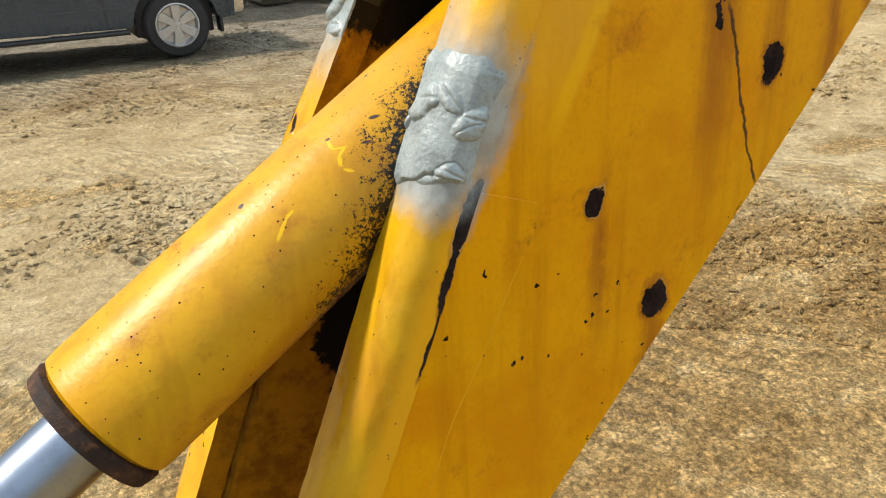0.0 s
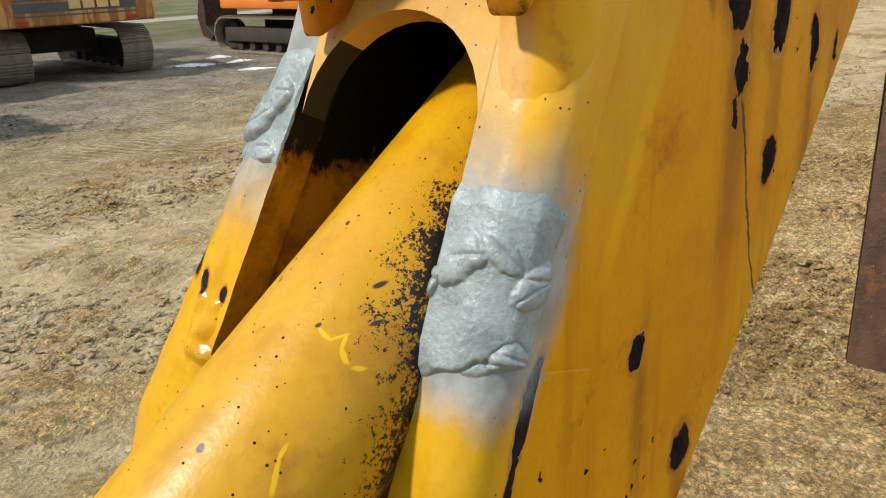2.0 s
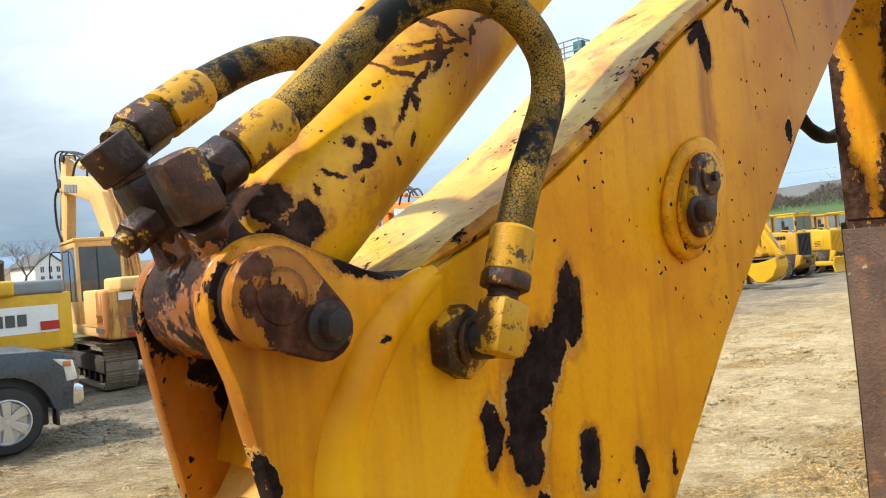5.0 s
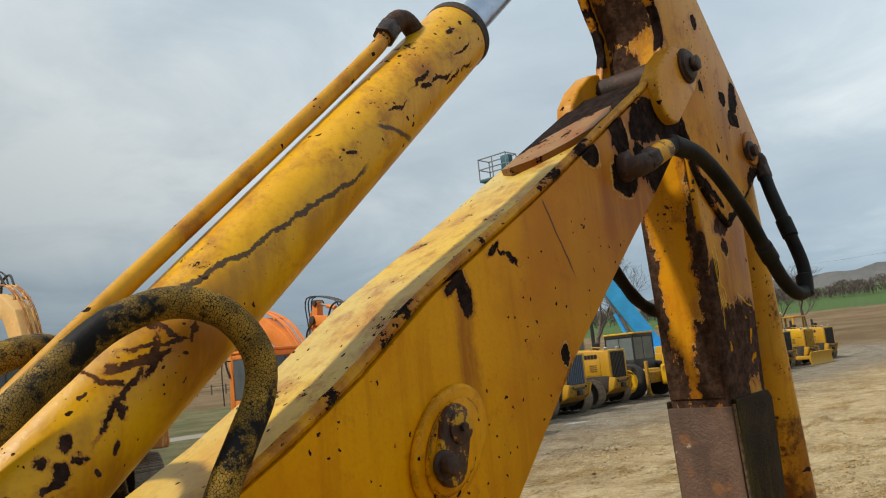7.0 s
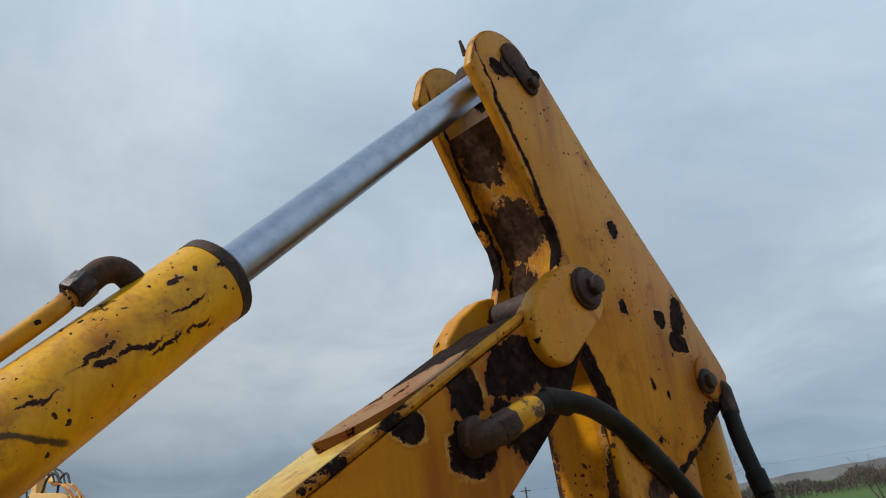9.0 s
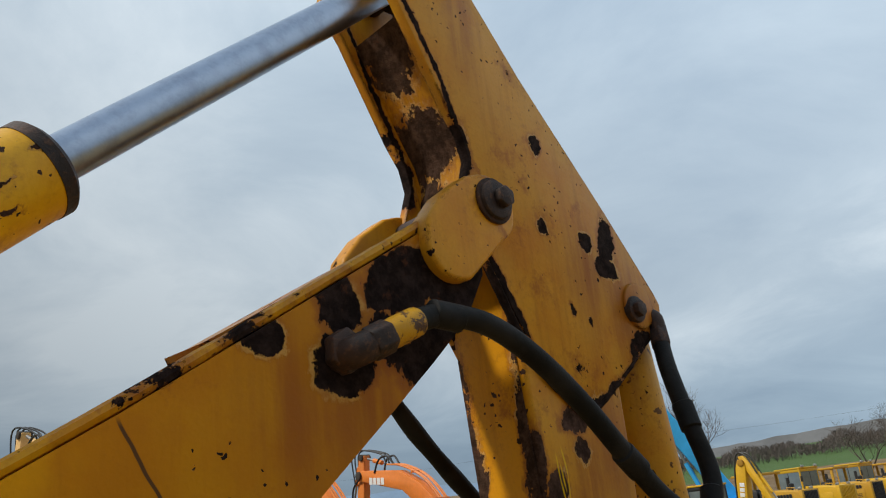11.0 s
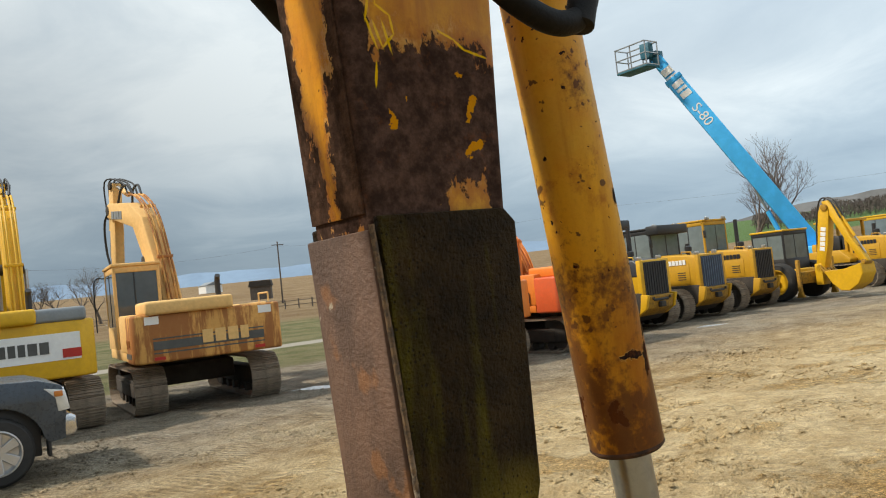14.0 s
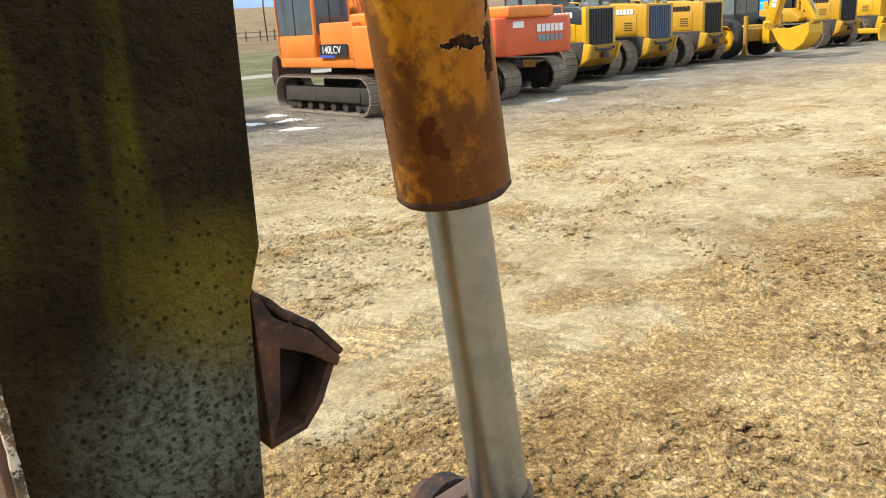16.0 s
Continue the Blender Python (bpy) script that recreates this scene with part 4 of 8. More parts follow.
M_EAR = worn_paint("stick_ear_paint", (0.62, 0.285, 0.008), (0.56, 0.270, 0.018), 0.62,
                   ((2.890, 2.745, 0.026, 0.055, 15), (2.880, 2.690, 0.040, 0.022, 0), (2.950, 2.540, 0.045, 0.022, -35), (2.82, 2.735, 0.022, 0.018, 0), (2.72, 2.91, 0.014, 0.020, 0), (2.555, 3.265, 0.03, 0.06, 30), (2.44, 3.20, 0.03, 0.02, 0), (2.70, 2.745, 0.015, 0.016, 0), (2.79, 2.425, 0.04, 0.02, 0), (2.880, 2.868, 0.25, 0.007, 52), (2.96, 2.535, 0.09, 0.010, -36), (2.845, 2.457, 0.09, 0.014, -33), (2.66, 2.495, 0.09, 0.012, 32), (2.585, 2.61, 0.09, 0.010, 60), (2.46, 3.03, 0.20, 0.006, 67), (2.52, 2.85, 0.02, 0.05, 0), (2.755, 2.60, 0.008, 0.012, 0), (2.80, 2.58, 0.005, 0.010, 0)),
                   ((2.93, 2.62, 0.07, 0.10, 0), (2.55, 3.15, 0.03, 0.12, 0), (2.82, 2.68, 0.05, 0.08, 0), (2.98, 2.58, 0.05, 0.08, 0)), edge=0.65)
M_BACK = worn_paint("stick_back_paint", (0.66, 0.29, 0.004), (0.60, 0.29, 0.012), 0.60, ((0.052, 2.20, 0.018, 0.32, 0), (-0.078, 2.20, 0.020, 0.34, 0), (0.03, 1.98, 0.03, 0.13, 0), (-0.05, 2.02, 0.03, 0.16, 0), (-0.01, 3.09, 0.07, 0.085, 0), (0.0, 2.905, 0.08, 0.060, 0), (0.02, 2.80, 0.04, 0.05, 0)), plane=(0.0, 1.0, 1.0), ragged=0.016, torn=1.9, rust_dark=(0.032, 0.018, 0.012))
M_LUG = worn_paint("lug_paint", YEL, (0.62, 0.28, 0.006), 0.45, ((1.022, 1.965, 0.010, 0.030, 0), (1.150, 1.985, 0.035, 0.007, 10), (1.045, 1.840, 0.006, 0.020, -15)), ((1.04, 1.88, 0.05, 0.12, 0),), edge=0.75)
M_OLUG = worn_paint("oily_lug_paint", (0.44, 0.17, 0.003), (0.30, 0.10, 0.004), 0.85, ((1.078, 1.925, 0.030, 0.034, 0), (1.100, 1.885, 0.018, 0.040, 0), (1.06, 1.955, 0.05, 0.035, 0)), ((1.05, 1.86, 0.05, 0.1, 0),), edge=0.5, gloss=0.15, torn=1.4, rust_dark=(0.008, 0.005, 0.004))
M_KEEP = worn_paint("keeper_paint", (0.52, 0.220, 0.003), (0.38, 0.140, 0.005), 0.80, ((1.075, 1.936, 0.050, 0.022, 35), (1.100, 1.958, 0.026, 0.030, 0), (1.042, 1.968, 0.022, 0.020, 20), (1.030, 1.992, 0.012, 0.008, 0)), ((1.06, 1.96, 0.06, 0.05, 0),), edge=0.85, torn=2.4, gloss=0.08, rust_dark=(0.038, 0.017, 0.011))
M_SADDLE = worn_paint("saddle_paint", (0.60, 0.28, 0.002), (0.52, 0.24, 0.004), 0.6, ((1.12, 1.945, 0.09, 0.060, 0), (1.19, 1.96, 0.06, 0.05, 0), (1.108, 1.885, 0.012, 0.030, 0)), ((1.11, 1.86, 0.05, 0.04, 0),), gloss=0.24, spec=0.6, torn=1.3, rust_dark=(0.008, 0.006, 0.005))
M_EYE = worn_paint("oily_eye_paint", (0.44, 0.175, 0.002), (0.15, 0.042, 0.003), 0.9, chips=0.13, gloss=0.24, spec=0.8, rust_dark=(0.016, 0.007, 0.005))
M_RUST = rusty_metal("rusty_steel")


def soot_shade_material():
    m, tree, bsdf = material("sooty_shaded_inner_paint")
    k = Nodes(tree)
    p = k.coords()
    # soot in ragged patches, with the slot's shade put into the black
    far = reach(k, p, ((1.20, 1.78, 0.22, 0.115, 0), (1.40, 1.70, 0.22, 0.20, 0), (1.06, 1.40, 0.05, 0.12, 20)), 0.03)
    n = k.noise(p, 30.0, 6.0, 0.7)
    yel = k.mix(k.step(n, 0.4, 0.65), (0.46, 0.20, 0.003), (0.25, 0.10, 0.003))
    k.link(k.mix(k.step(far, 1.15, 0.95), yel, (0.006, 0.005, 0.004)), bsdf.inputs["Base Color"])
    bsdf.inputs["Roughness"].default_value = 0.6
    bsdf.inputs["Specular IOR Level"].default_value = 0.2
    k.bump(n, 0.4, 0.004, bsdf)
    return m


M_SOOT_SHADE = soot_shade_material()
M_BOSS = rusty_metal("rusty_boss", (0.035, 0.018, 0.014), (0.15, 0.05, 0.018), 0.55, 0.5)
M_PIN = rusty_metal("dark_pin", (0.020, 0.015, 0.014), (0.055, 0.030, 0.022), 0.0, 0.6)
M_FIT = rusty_metal("hose_fitting_steel", (0.014, 0.010, 0.009), (0.060, 0.024, 0.014), 0.04, 0.36)
M_FITH = rusty_metal("hose_fitting_half_painted", (0.016, 0.011, 0.010), (0.090, 0.032, 0.014), 0.10, 0.36)
M_FITY = rusty_metal("hose_fitting_yellow", (0.07, 0.035, 0.02), (0.28, 0.13, 0.012), 0.74, 0.45)
M_FITN = rusty_metal("rusty_bulkhead_nut", (0.014, 0.009, 0.006), (0.13, 0.055, 0.012), 0.42, 0.42)
M_CHROME = chrome_material()
M_HOSE = hose_material("black_hose")
M_HOSEY = hose_material("oversprayed_hose", 1.0)
# grease and the slot's deep shade in one black
M_DARK = plain("greasy_slot_shade", (0.010, 0.009, 0.008), 0.6)
M_PUTTY = plain("grey_epoxy", (0.26, 0.30, 0.305), 0.29, 0.0, 0.30, 34.0, 0.6)


def doubler_material():
    m, tree, bsdf = material("bare_doubler_plate")
    k = Nodes(tree)
    p = k.coords()
    x, y, z = k.xyz(p)
    n1, n2 = k.noise(p, 10.0, 6.0, 0.65), k.noise(p, 120.0, 4.0, 0.7)
    col = k.mix(k.step(n1, 0.35, 0.7), (0.017, 0.0095, 0.003), (0.050, 0.028, 0.008))
    runs = k.noise(k.scaled(p, (22.0, 22.0, 1.6)), 1.0, 3.0, 0.5)
    moss = k.math("MULTIPLY", k.math("MULTIPLY", k.step(runs, 0.50, 0.74), k.step(k.noise(k.scaled(p, (9.0, 9.0, 3.5)), 1.0, 5.0, 0.7), 0.36, 0.62)), k.step(z, 1.50, 1.80))
    col = k.mix(k.math("MULTIPLY", moss, 0.9), col, k.mix(n2, (0.085, 0.075, 0.003), (0.22, 0.18, 0.003)))
    spray = spots(k, p, ((2.79, 1.512, 0.070, 0.068, 0),), 0.006, 0.75)
    spray = k.math("MULTIPLY", spray, k.step(n2, 0.28, 0.55))
    col = k.mix(k.math("MULTIPLY", spray, 0.80), col, (0.21, 0.215, 0.165))
    olive = spots(k, p, ((2.82, 1.61, 0.055, 0.05, 0),), 0.01, 0.8)
    col = k.mix(k.math("MULTIPLY", olive, 0.55), col, (0.26, 0.19, 0.018))
    low = k.step(z, 1.47, 1.33)
    col = k.mix(k.math("MULTIPLY", low, 0.5), col, (0.12, 0.045, 0.025))
    k.link(k.math("ADD", 0.38, k.math("MULTIPLY", n2, 0.35)), bsdf.inputs["Roughness"])
    bsdf.inputs["Specular IOR Level"].default_value = 0.10
    pock = k.n("ShaderNodeTexVoronoi", Scale=150.0, Randomness=1.0)
    k.link(p, pock.inputs["Vector"])
    pit = k.math("MULTIPLY", k.step(pock.outputs["Distance"], 0.34, 0.20), k.step(k.xyz(pock.outputs["Color"])[0], 0.50, 0.55))
    col = k.mix(k.math("MULTIPLY", pit, 0.75), col, (0.012, 0.008, 0.005))
    k.link(col, bsdf.inputs["Base Color"])
    h = k.math("ADD", k.math("MULTIPLY", n2, 1.4), k.math("MULTIPLY", k.noise(p, 60.0, 5.0, 0.75), 2.0))
    h = k.math("SUBTRACT", h, k.math("MULTIPLY", pit, 0.5))
    k.bump(k.math("ADD", h, k.math("MULTIPLY", k.step(pock.outputs["Distance"], 0.0, 0.25), k.math("MULTIPLY", spray, 0.7))), 1.0, 0.006, bsdf)
    return m


def back_rust_material():
    m, tree, bsdf = material("rust_brown_plate")
    k = Nodes(tree)
    p = k.coords()
    n1, n2 = k.noise(k.scaled(p, (12.0, 12.0, 5.0)), 1.0, 6.0, 0.65), k.noise(p, 130.0, 4.0, 0.7)
    col = k.mix(k.step(n1, 0.3, 0.7), (0.060, 0.032, 0.020), (0.150, 0.082, 0.052))
    col = k.mix(k.math("MULTIPLY", k.step(k.noise(p, 14.0, 4.0), 0.60, 0.68), 0.55), col, (0.24, 0.095, 0.025))
    col = k.mix(k.math("MULTIPLY", k.step(k.noise(p, 55.0, 5.0, 0.7), 0.66, 0.70), 0.7), col, (0.38, 0.35, 0.27))
    k.link(col, bsdf.inputs["Base Color"])
    bsdf.inputs["Roughness"].default_value = 0.68
    k.bump(k.math("ADD", n2, k.noise(p, 50.0, 5.0, 0.7)), 0.7, 0.004, bsdf)
    return m


def flake_material():
    m, tree, bsdf = material("flaking_weld")
    k = Nodes(tree)
    p = k.coords()
    n = k.noise(p, 60.0, 7.0, 0.75)
    low = k.step(k.xyz(p)[2], 1.75, 1.55)
    col = k.mix(k.step(n, 0.4, 0.6), (0.045, 0.028, 0.016), (0.16, 0.095, 0.045))
    col = k.mix(k.math("MULTIPLY", k.step(k.noise(p, 38.0, 6.0, 0.75), 0.48, 0.53), low), col, (0.58, 0.49, 0.37))
    k.link(col, bsdf.inputs["Base Color"])
    bsdf.inputs["Roughness"].default_value = 0.75
    k.bump(n, 0.8, 0.004, bsdf)
    return m


M_FLAKE = flake_material()
M_DUSTY = rusty_metal("dusty_rust", (0.048, 0.028, 0.018), (0.145, 0.080, 0.046), 0.16, 0.8)
M_MUD = plain("dried_mud", (0.092, 0.060, 0.034), 0.85, 0.0, 0.35, 25.0, 0.6)
M_DOUBLER = doubler_material()
M_BACKRUST = back_rust_material()

excavator = thing("hydraulic_digger", pose(0, 0, 0), "weathered yellow digger boom and stick with hydraulic cylinders and hoses", "digger")

# boom: two side plates, cover plates, flanges round the cylinder slot
FRONT = Vector((0.396, 0.918))


def front(s):
    """A point of the boom's front edge, s metres up along it from a place beside the cylinder."""
    q = Vector((1.0, 1.588)) + FRONT * s
    return (q.x, q.y)


def splay(s):
    """How far the far flange stands wider apart towards the boom's foot."""
    return 0.18 * max(0.0, min(0.30, 0.195 - s))


SETBACK = [(front(s)[0] + 0.918 * d, front(s)[1] - 0.396 * d) for s, d in ((0.255, 0.030), (0.22, 0.030), (0.19, 0.030), (0.16, 0.032), (0.13, 0.036), (0.0, 0.036), (-0.30, 0.036), (-1.0, 0.036))] + [(-0.14, 0.05)]
LOWER = [(-0.02, 0.02), (1.138, 1.231), (1.337, 1.440), (1.480, 1.594), (1.720, 1.868), (1.985, 2.138), (2.198, 2.322), (2.292, 2.401), (2.379, 2.476), (2.455, 2.545)]
UPPER = [(2.410, 2.690), (2.240, 2.585), (1.940, 2.400), (1.660, 2.238), (1.520, 2.138), (1.407, 2.068), (1.300, 2.012), (1.215, 1.975)]
FOLD = [(1.198, 1.963), (1.160, 1.930), (1.128, 1.884), (1.108, 1.830)]
side = LOWER + [(2.50, 2.62), (2.50, 2.70)] + UPPER + FOLD + SETBACK[1:]
boom = part("boom", prism(side, NEAR, NEAR + 0.016), M_PLATE, excavator)
far_side = LOWER + [(2.50, 2.62), (2.50, 2.70)] + UPPER + [(1.165, 1.930), (1.150, 1.870)] + SETBACK[4:]
far_plate = prism(far_side, FAR - 0.016, FAR)
for v in far_plate.verts:
    if v.co.x < 1.3 and v.co.z < 1.83:
        v.co.y += splay((v.co.x - 1.0) * 0.396 + (v.co.z - 1.588) * 0.918) + 0.018
# only its inside shows, so it carries the soot and painted shade
part("side_plate", far_plate, M_SOOT_SHADE, boom)
part("top_plate", strip([(x + 0.006, z - 0.010) for x, z in reversed(UPPER)] + [(2.44, 2.695)], 0.016, NEAR + 0.012, FAR - 0.002, 0.005, 1.0), M_TOP, boom, "sun-bleached top plate")
part("weld_seam", tube([(x - 0.004, NEAR + 0.010, z + 0.008) for x, z in reversed(UPPER)], 0.0085, 10, 8, radii=lambda u: min(1.0, 0.15 + u * 9) + 0.22 * noise.noise(Vector((u * 55, 0, 2)))), worn_paint("seam_paint", (0.60, 0.28, 0.002), (0.52, 0.25, 0.006), 0.85, chips=0.05), boom, "rust-flecked weld along the upper edge")
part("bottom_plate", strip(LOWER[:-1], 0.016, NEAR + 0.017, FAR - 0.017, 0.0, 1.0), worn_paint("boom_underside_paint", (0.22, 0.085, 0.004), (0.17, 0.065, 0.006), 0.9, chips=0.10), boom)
# thin plates welded over the near side, beside the flange
inner = [(front(s)[0] + 0.918 * 0.032, front(s)[1] - 0.396 * 0.032) for s in (-0.70, -0.40, -0.15, 0.022)]
part("cheek_plate", prism([(1.117, 1.566), (1.115, 1.539), (1.090, 1.502), (1.052, 1.429), (1.020, 1.375), (0.993, 1.311), (0.800, 0.870)] + inner, NEAR - 0.0016, NEAR + 0.001, 0.0010, 1), M_PLATE, boom)
part("weld_seam", tube([(x, NEAR - 0.0004, z) for x, z in ((1.115, 1.539), (1.090, 1.502), (1.052, 1.429), (1.020, 1.375), (0.993, 1.311), (0.900, 1.100))], 0.0014, 8, 6, radii=lambda u: min(1.0, 0.2 + u * 3, 0.2 + (1 - u) * 3) * (1.0 + 0.4 * noise.noise(Vector((u * 30, 1.5, 0.0))))), M_FOLD, boom)
# a lens-shaped patch plate lies across the top, its pointed end towards the foot
pw = bmesh.new()
lens = [(2.055, 0.010), (2.085, -0.035), (2.125, -0.080), (2.170, -0.108), (2.235, -0.112), (2.275, -0.095), (2.250, -0.040), (2.190, 0.015), (2.120, 0.045), (2.075, 0.045)]
tops = []
for lev in (0.002, 0.015):
    rows = [pw.verts.new((x - 0.5 * (lev - 0.002), y, 2.400 + 0.617 * (x - 1.94) + lev + 0.006 * (u == 0))) for u, (x, y) in enumerate(lens)]
    pw.faces.new(rows)
    tops.append(rows)
for i in range(len(lens)):
    j = (i + 1) % len(lens)
    pw.faces.new((tops[0][i], tops[0][j], tops[1][j], tops[1][i]))
bevel_all(pw, 0.003, 1)
part("wear_patch", pw, worn_paint("patch_paint", (0.30, 0.160, 0.045), (0.20, 0.100, 0.040), 0.8, chips=0.05, spec=0.12), boom, "rusty welded-on patch plate")
# slot flanges, near and far: a swept section with a rounded outer corner
INWARD = Vector((0.918, -0.396))


def section(v, near):
    """Across the flange, v 0 at the slot's edge to 1 on the side plate: depth behind the front line, y, and the outward way."""
    R = 0.030
    flat, bend, tail = 0.022, R * math.pi / 2, 0.020
    lip = 0.030
    s = v * (lip + flat + bend + tail)
    if s < lip:
        d, w, nd, nw = lip - s, 0.0, 0.0, -1.0
    elif s < lip + flat:
        d, w, nd, nw = 0.0, s - lip, -1.0, 0.0
    elif s < lip + flat + bend:
        a = (s - lip - flat) / R
        d, w, nd, nw = R - R * math.cos(a), flat + R * math.sin(a), -math.cos(a), math.sin(a)
    else:
        d, w, nd, nw = R + s - lip - flat - bend, flat + R, 0.0, 1.0
    if near:
        return d, -0.0820 - w, nd, -nw
    return d, 0.0710 + w, nd, nw


def flange_point(s, v, near, lift=0.0):
    d, y, nd, nw = section(v, near)
    x, z = front(s)
    if not near:
        y += splay(s) + (y - 0.071) * splay(s) * 14.0
    q = Vector((x, y, z)) + Vector((INWARD.x, 0, INWARD.y)) * (d + nd * lift) + Vector((0, nw * lift, 0))
    return q


def flange_sheet(near, s0, s1, ns, nv, lift):
    bm = bmesh.new()
    grid = [[bm.verts.new(flange_point(s0 + (s1 - s0) * i / ns, j / nv, near, lift(s0 + (s1 - s0) * i / ns, j / nv))) for j in range(nv + 1)] for i in range(ns + 1)]
    for i in range(ns):
        for j in range(nv):
            f = bm.faces.new((grid[i][j], grid[i][j + 1], grid[i + 1][j + 1], grid[i + 1][j]))
            f.material_index = 1 if (j + 1) / nv < 0.26 else 0
    return bm


def dented(s, v):
    return 0.0012 * noise.noise(Vector((s * 30, v * 4, 1.0))) + 0.0008 * noise.noise(Vector((s * 90, v * 14, 4.0)))


def plateau(d, power=6):
    return math.exp(-d ** power) if d < 2.5 else 0.0


def filler(seed):
    """Thickness of the epoxy along and across the flange: a spread coat, a second layer's edge and pressed-on folded dabs."""
    near = seed < 5
    # along, across, half-length, half-width, height, slant
    dabs = [(0.079, 0.046, 0.0125, 0.0150, 0.0052, 0.55), (0.063, 0.029, 0.0085, 0.0050, 0.0045, 0.3), (0.088, 0.068, 0.0085, 0.0110, 0.0036, -0.5), (0.075, 0.091, 0.0125, 0.0135, 0.0050, 0.35), (0.069, 0.094, 0.0060, 0.0130, 0.0028, 0.5), (0.030, 0.086, 0.0090, 0.0110, 0.0040, 0.1)] if near else [(0.160, 0.046, 0.014, 0.010, 0.0060, 0.3), (0.138, 0.060, 0.013, 0.013, 0.0070, -0.4), (0.120, 0.044, 0.008, 0.010, 0.0050, 0.2), (0.150, 0.082, 0.012, 0.012, 0.0050, 0.0)]

    def lift(s, v):
        w = v * 0.119
        rag = 0.006 * noise.noise(Vector((s * 40, w * 40, seed))) + 0.002 * noise.noise(Vector((s * 120, w * 120, seed)))
        lo = 0.004 + 0.25 * max(0.0, w - 0.03) if near else 0.105
        hi = 0.132 if near else 0.205
        edge = max(0.0, min((s - lo + rag) / 0.008, (hi - s + rag) / 0.020, (0.112 - w + rag) / 0.014, 1.0))
        if not near:
            edge = min(edge, max(0.0, (w - 0.027 + 0.5 * rag) / 0.004))
        n = noise.noise(Vector((s * 60, w * 60, seed))) * 0.0007 + noise.noise(Vector((s * 260, w * 260, seed + 3))) * 0.0002
        h = 0.0
        for a, b, hs, hw, top, slant in dabs:
            ds, dw = s - a - slant * (w - b), w - b
            d = math.hypot(ds / hs, dw / hw) * (1.0 + 0.30 * noise.noise(Vector((s * 70, w * 70, a * 90))) + 0.10 * noise.noise(Vector((s * 240, w * 240, a * 90))))
            crease = 0.0014 * math.exp(-((ds - 0.25 * hs + 0.3 * dw) / 0.0013) ** 2) if hs > 0.005 else 0.0
            h = max(h, (top * (0.80 + 0.35 * ds / hs * -0.5 + 0.25 * noise.noise(Vector((s * 90, w * 90, a)))) - crease) * plateau(d))
            h -= 0.0012 * math.exp(-((d - 1.10) / 0.10) ** 2)
        if near:
            line = 0.004 + 0.58 * (w - 0.030) if w < 0.068 else 0.026 + 0.10 * (w - 0.068)
            seam = s - line - 0.003 * noise.noise(Vector((w * 60, 1.0, seed))) - 0.0015 * noise.noise(Vector((w * 190, 1.0, seed)))
            fade = max(0.0, min(1.0, (0.094 - w) / 0.012))
            h += (0.0026 / (1.0 + math.exp(max(-40.0, min(40.0, -seam / 0.0009)))) - 0.0012 * math.exp(-((seam + 0.0012) / 0.0012) ** 2)) * fade
        return -0.0025 + 0.0042 * edge + (n + h) * edge
    return lift


for near in (True, False):
    fl = part("flange", flange_sheet(near, -0.95, 0.248 if near else 0.262, 200, 44, dented), M_FLANGE if near else M_FLANGE_FAR, boom, "bent front flange with grey epoxy repair")
    # the inner lip is darkened with the same soot and painted shade
    fl.data.materials.append(M_SOOT_SHADE)
    part("epoxy_repair", flange_sheet(near, -0.02 if near else 0.03, 0.16 if near else 0.235, 210, 150, filler(2.0 if near else 7.0)), M_PUTTY, boom, "lumpy grey epoxy over a cracked weld").data.materials.append(M_PUTTY)
    if not near:
        part("weld_bead", flange_sheet(near, -0.075, 0.022, 70, 80, lambda s, v: -0.003 + 0.0085 * math.exp(-((v * 0.119 - 0.046 - 0.16 * s) / 0.011) ** 4) * max(0.0, min(1.0, (0.014 - s) / 0.012, (s + 0.070) / 0.03)) * (0.75 + 0.9 * noise.noise(Vector((s * 70, v * 9, 3.0))))), M_FLANGE_FAR, boom, "glossy lumpy weld under yellow paint").data.materials.append(M_FLANGE_FAR)
    wall = [(front(u)[0] + 0.918 * w, front(u)[1] - 0.396 * w) for u, w in ((0.25, 0.040), (0.0, 0.040), (-0.60, 0.040), (-0.60, 0.16), (-0.10, 0.27), (0.20, 0.36), (0.25, 0.36))]
    if near:
        part("inner_wall", prism(wall, NEAR + 0.018, NEAR + 0.022), M_SOOT_SHADE, boom, "inner wall of the slot, dark with soot and painted shade")
# two added black panels close the cavity and stand for its shade
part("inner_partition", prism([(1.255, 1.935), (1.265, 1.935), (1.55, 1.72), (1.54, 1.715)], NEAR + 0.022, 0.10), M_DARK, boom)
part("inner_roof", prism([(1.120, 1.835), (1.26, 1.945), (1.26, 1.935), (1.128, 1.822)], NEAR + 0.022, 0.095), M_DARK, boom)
# plate with the round top of the slot
bw = bmesh.new()
slot_mid, slot_r = -0.006, 0.0775
cols = []
for i in range(17):
    a = math.pi * i / 16
    y, rise = slot_mid + slot_r * math.cos(a), 0.150 + 0.075 * math.sin(a)
    lo, hi = front(rise), front(0.265)
    cols.append([bw.verts.new((lo[0], y, lo[1])), bw.verts.new((hi[0], y, hi[1])), bw.verts.new((lo[0] + 0.02, y, lo[1] - 0.009)), bw.verts.new((hi[0] + 0.02, y, hi[1] - 0.009))])
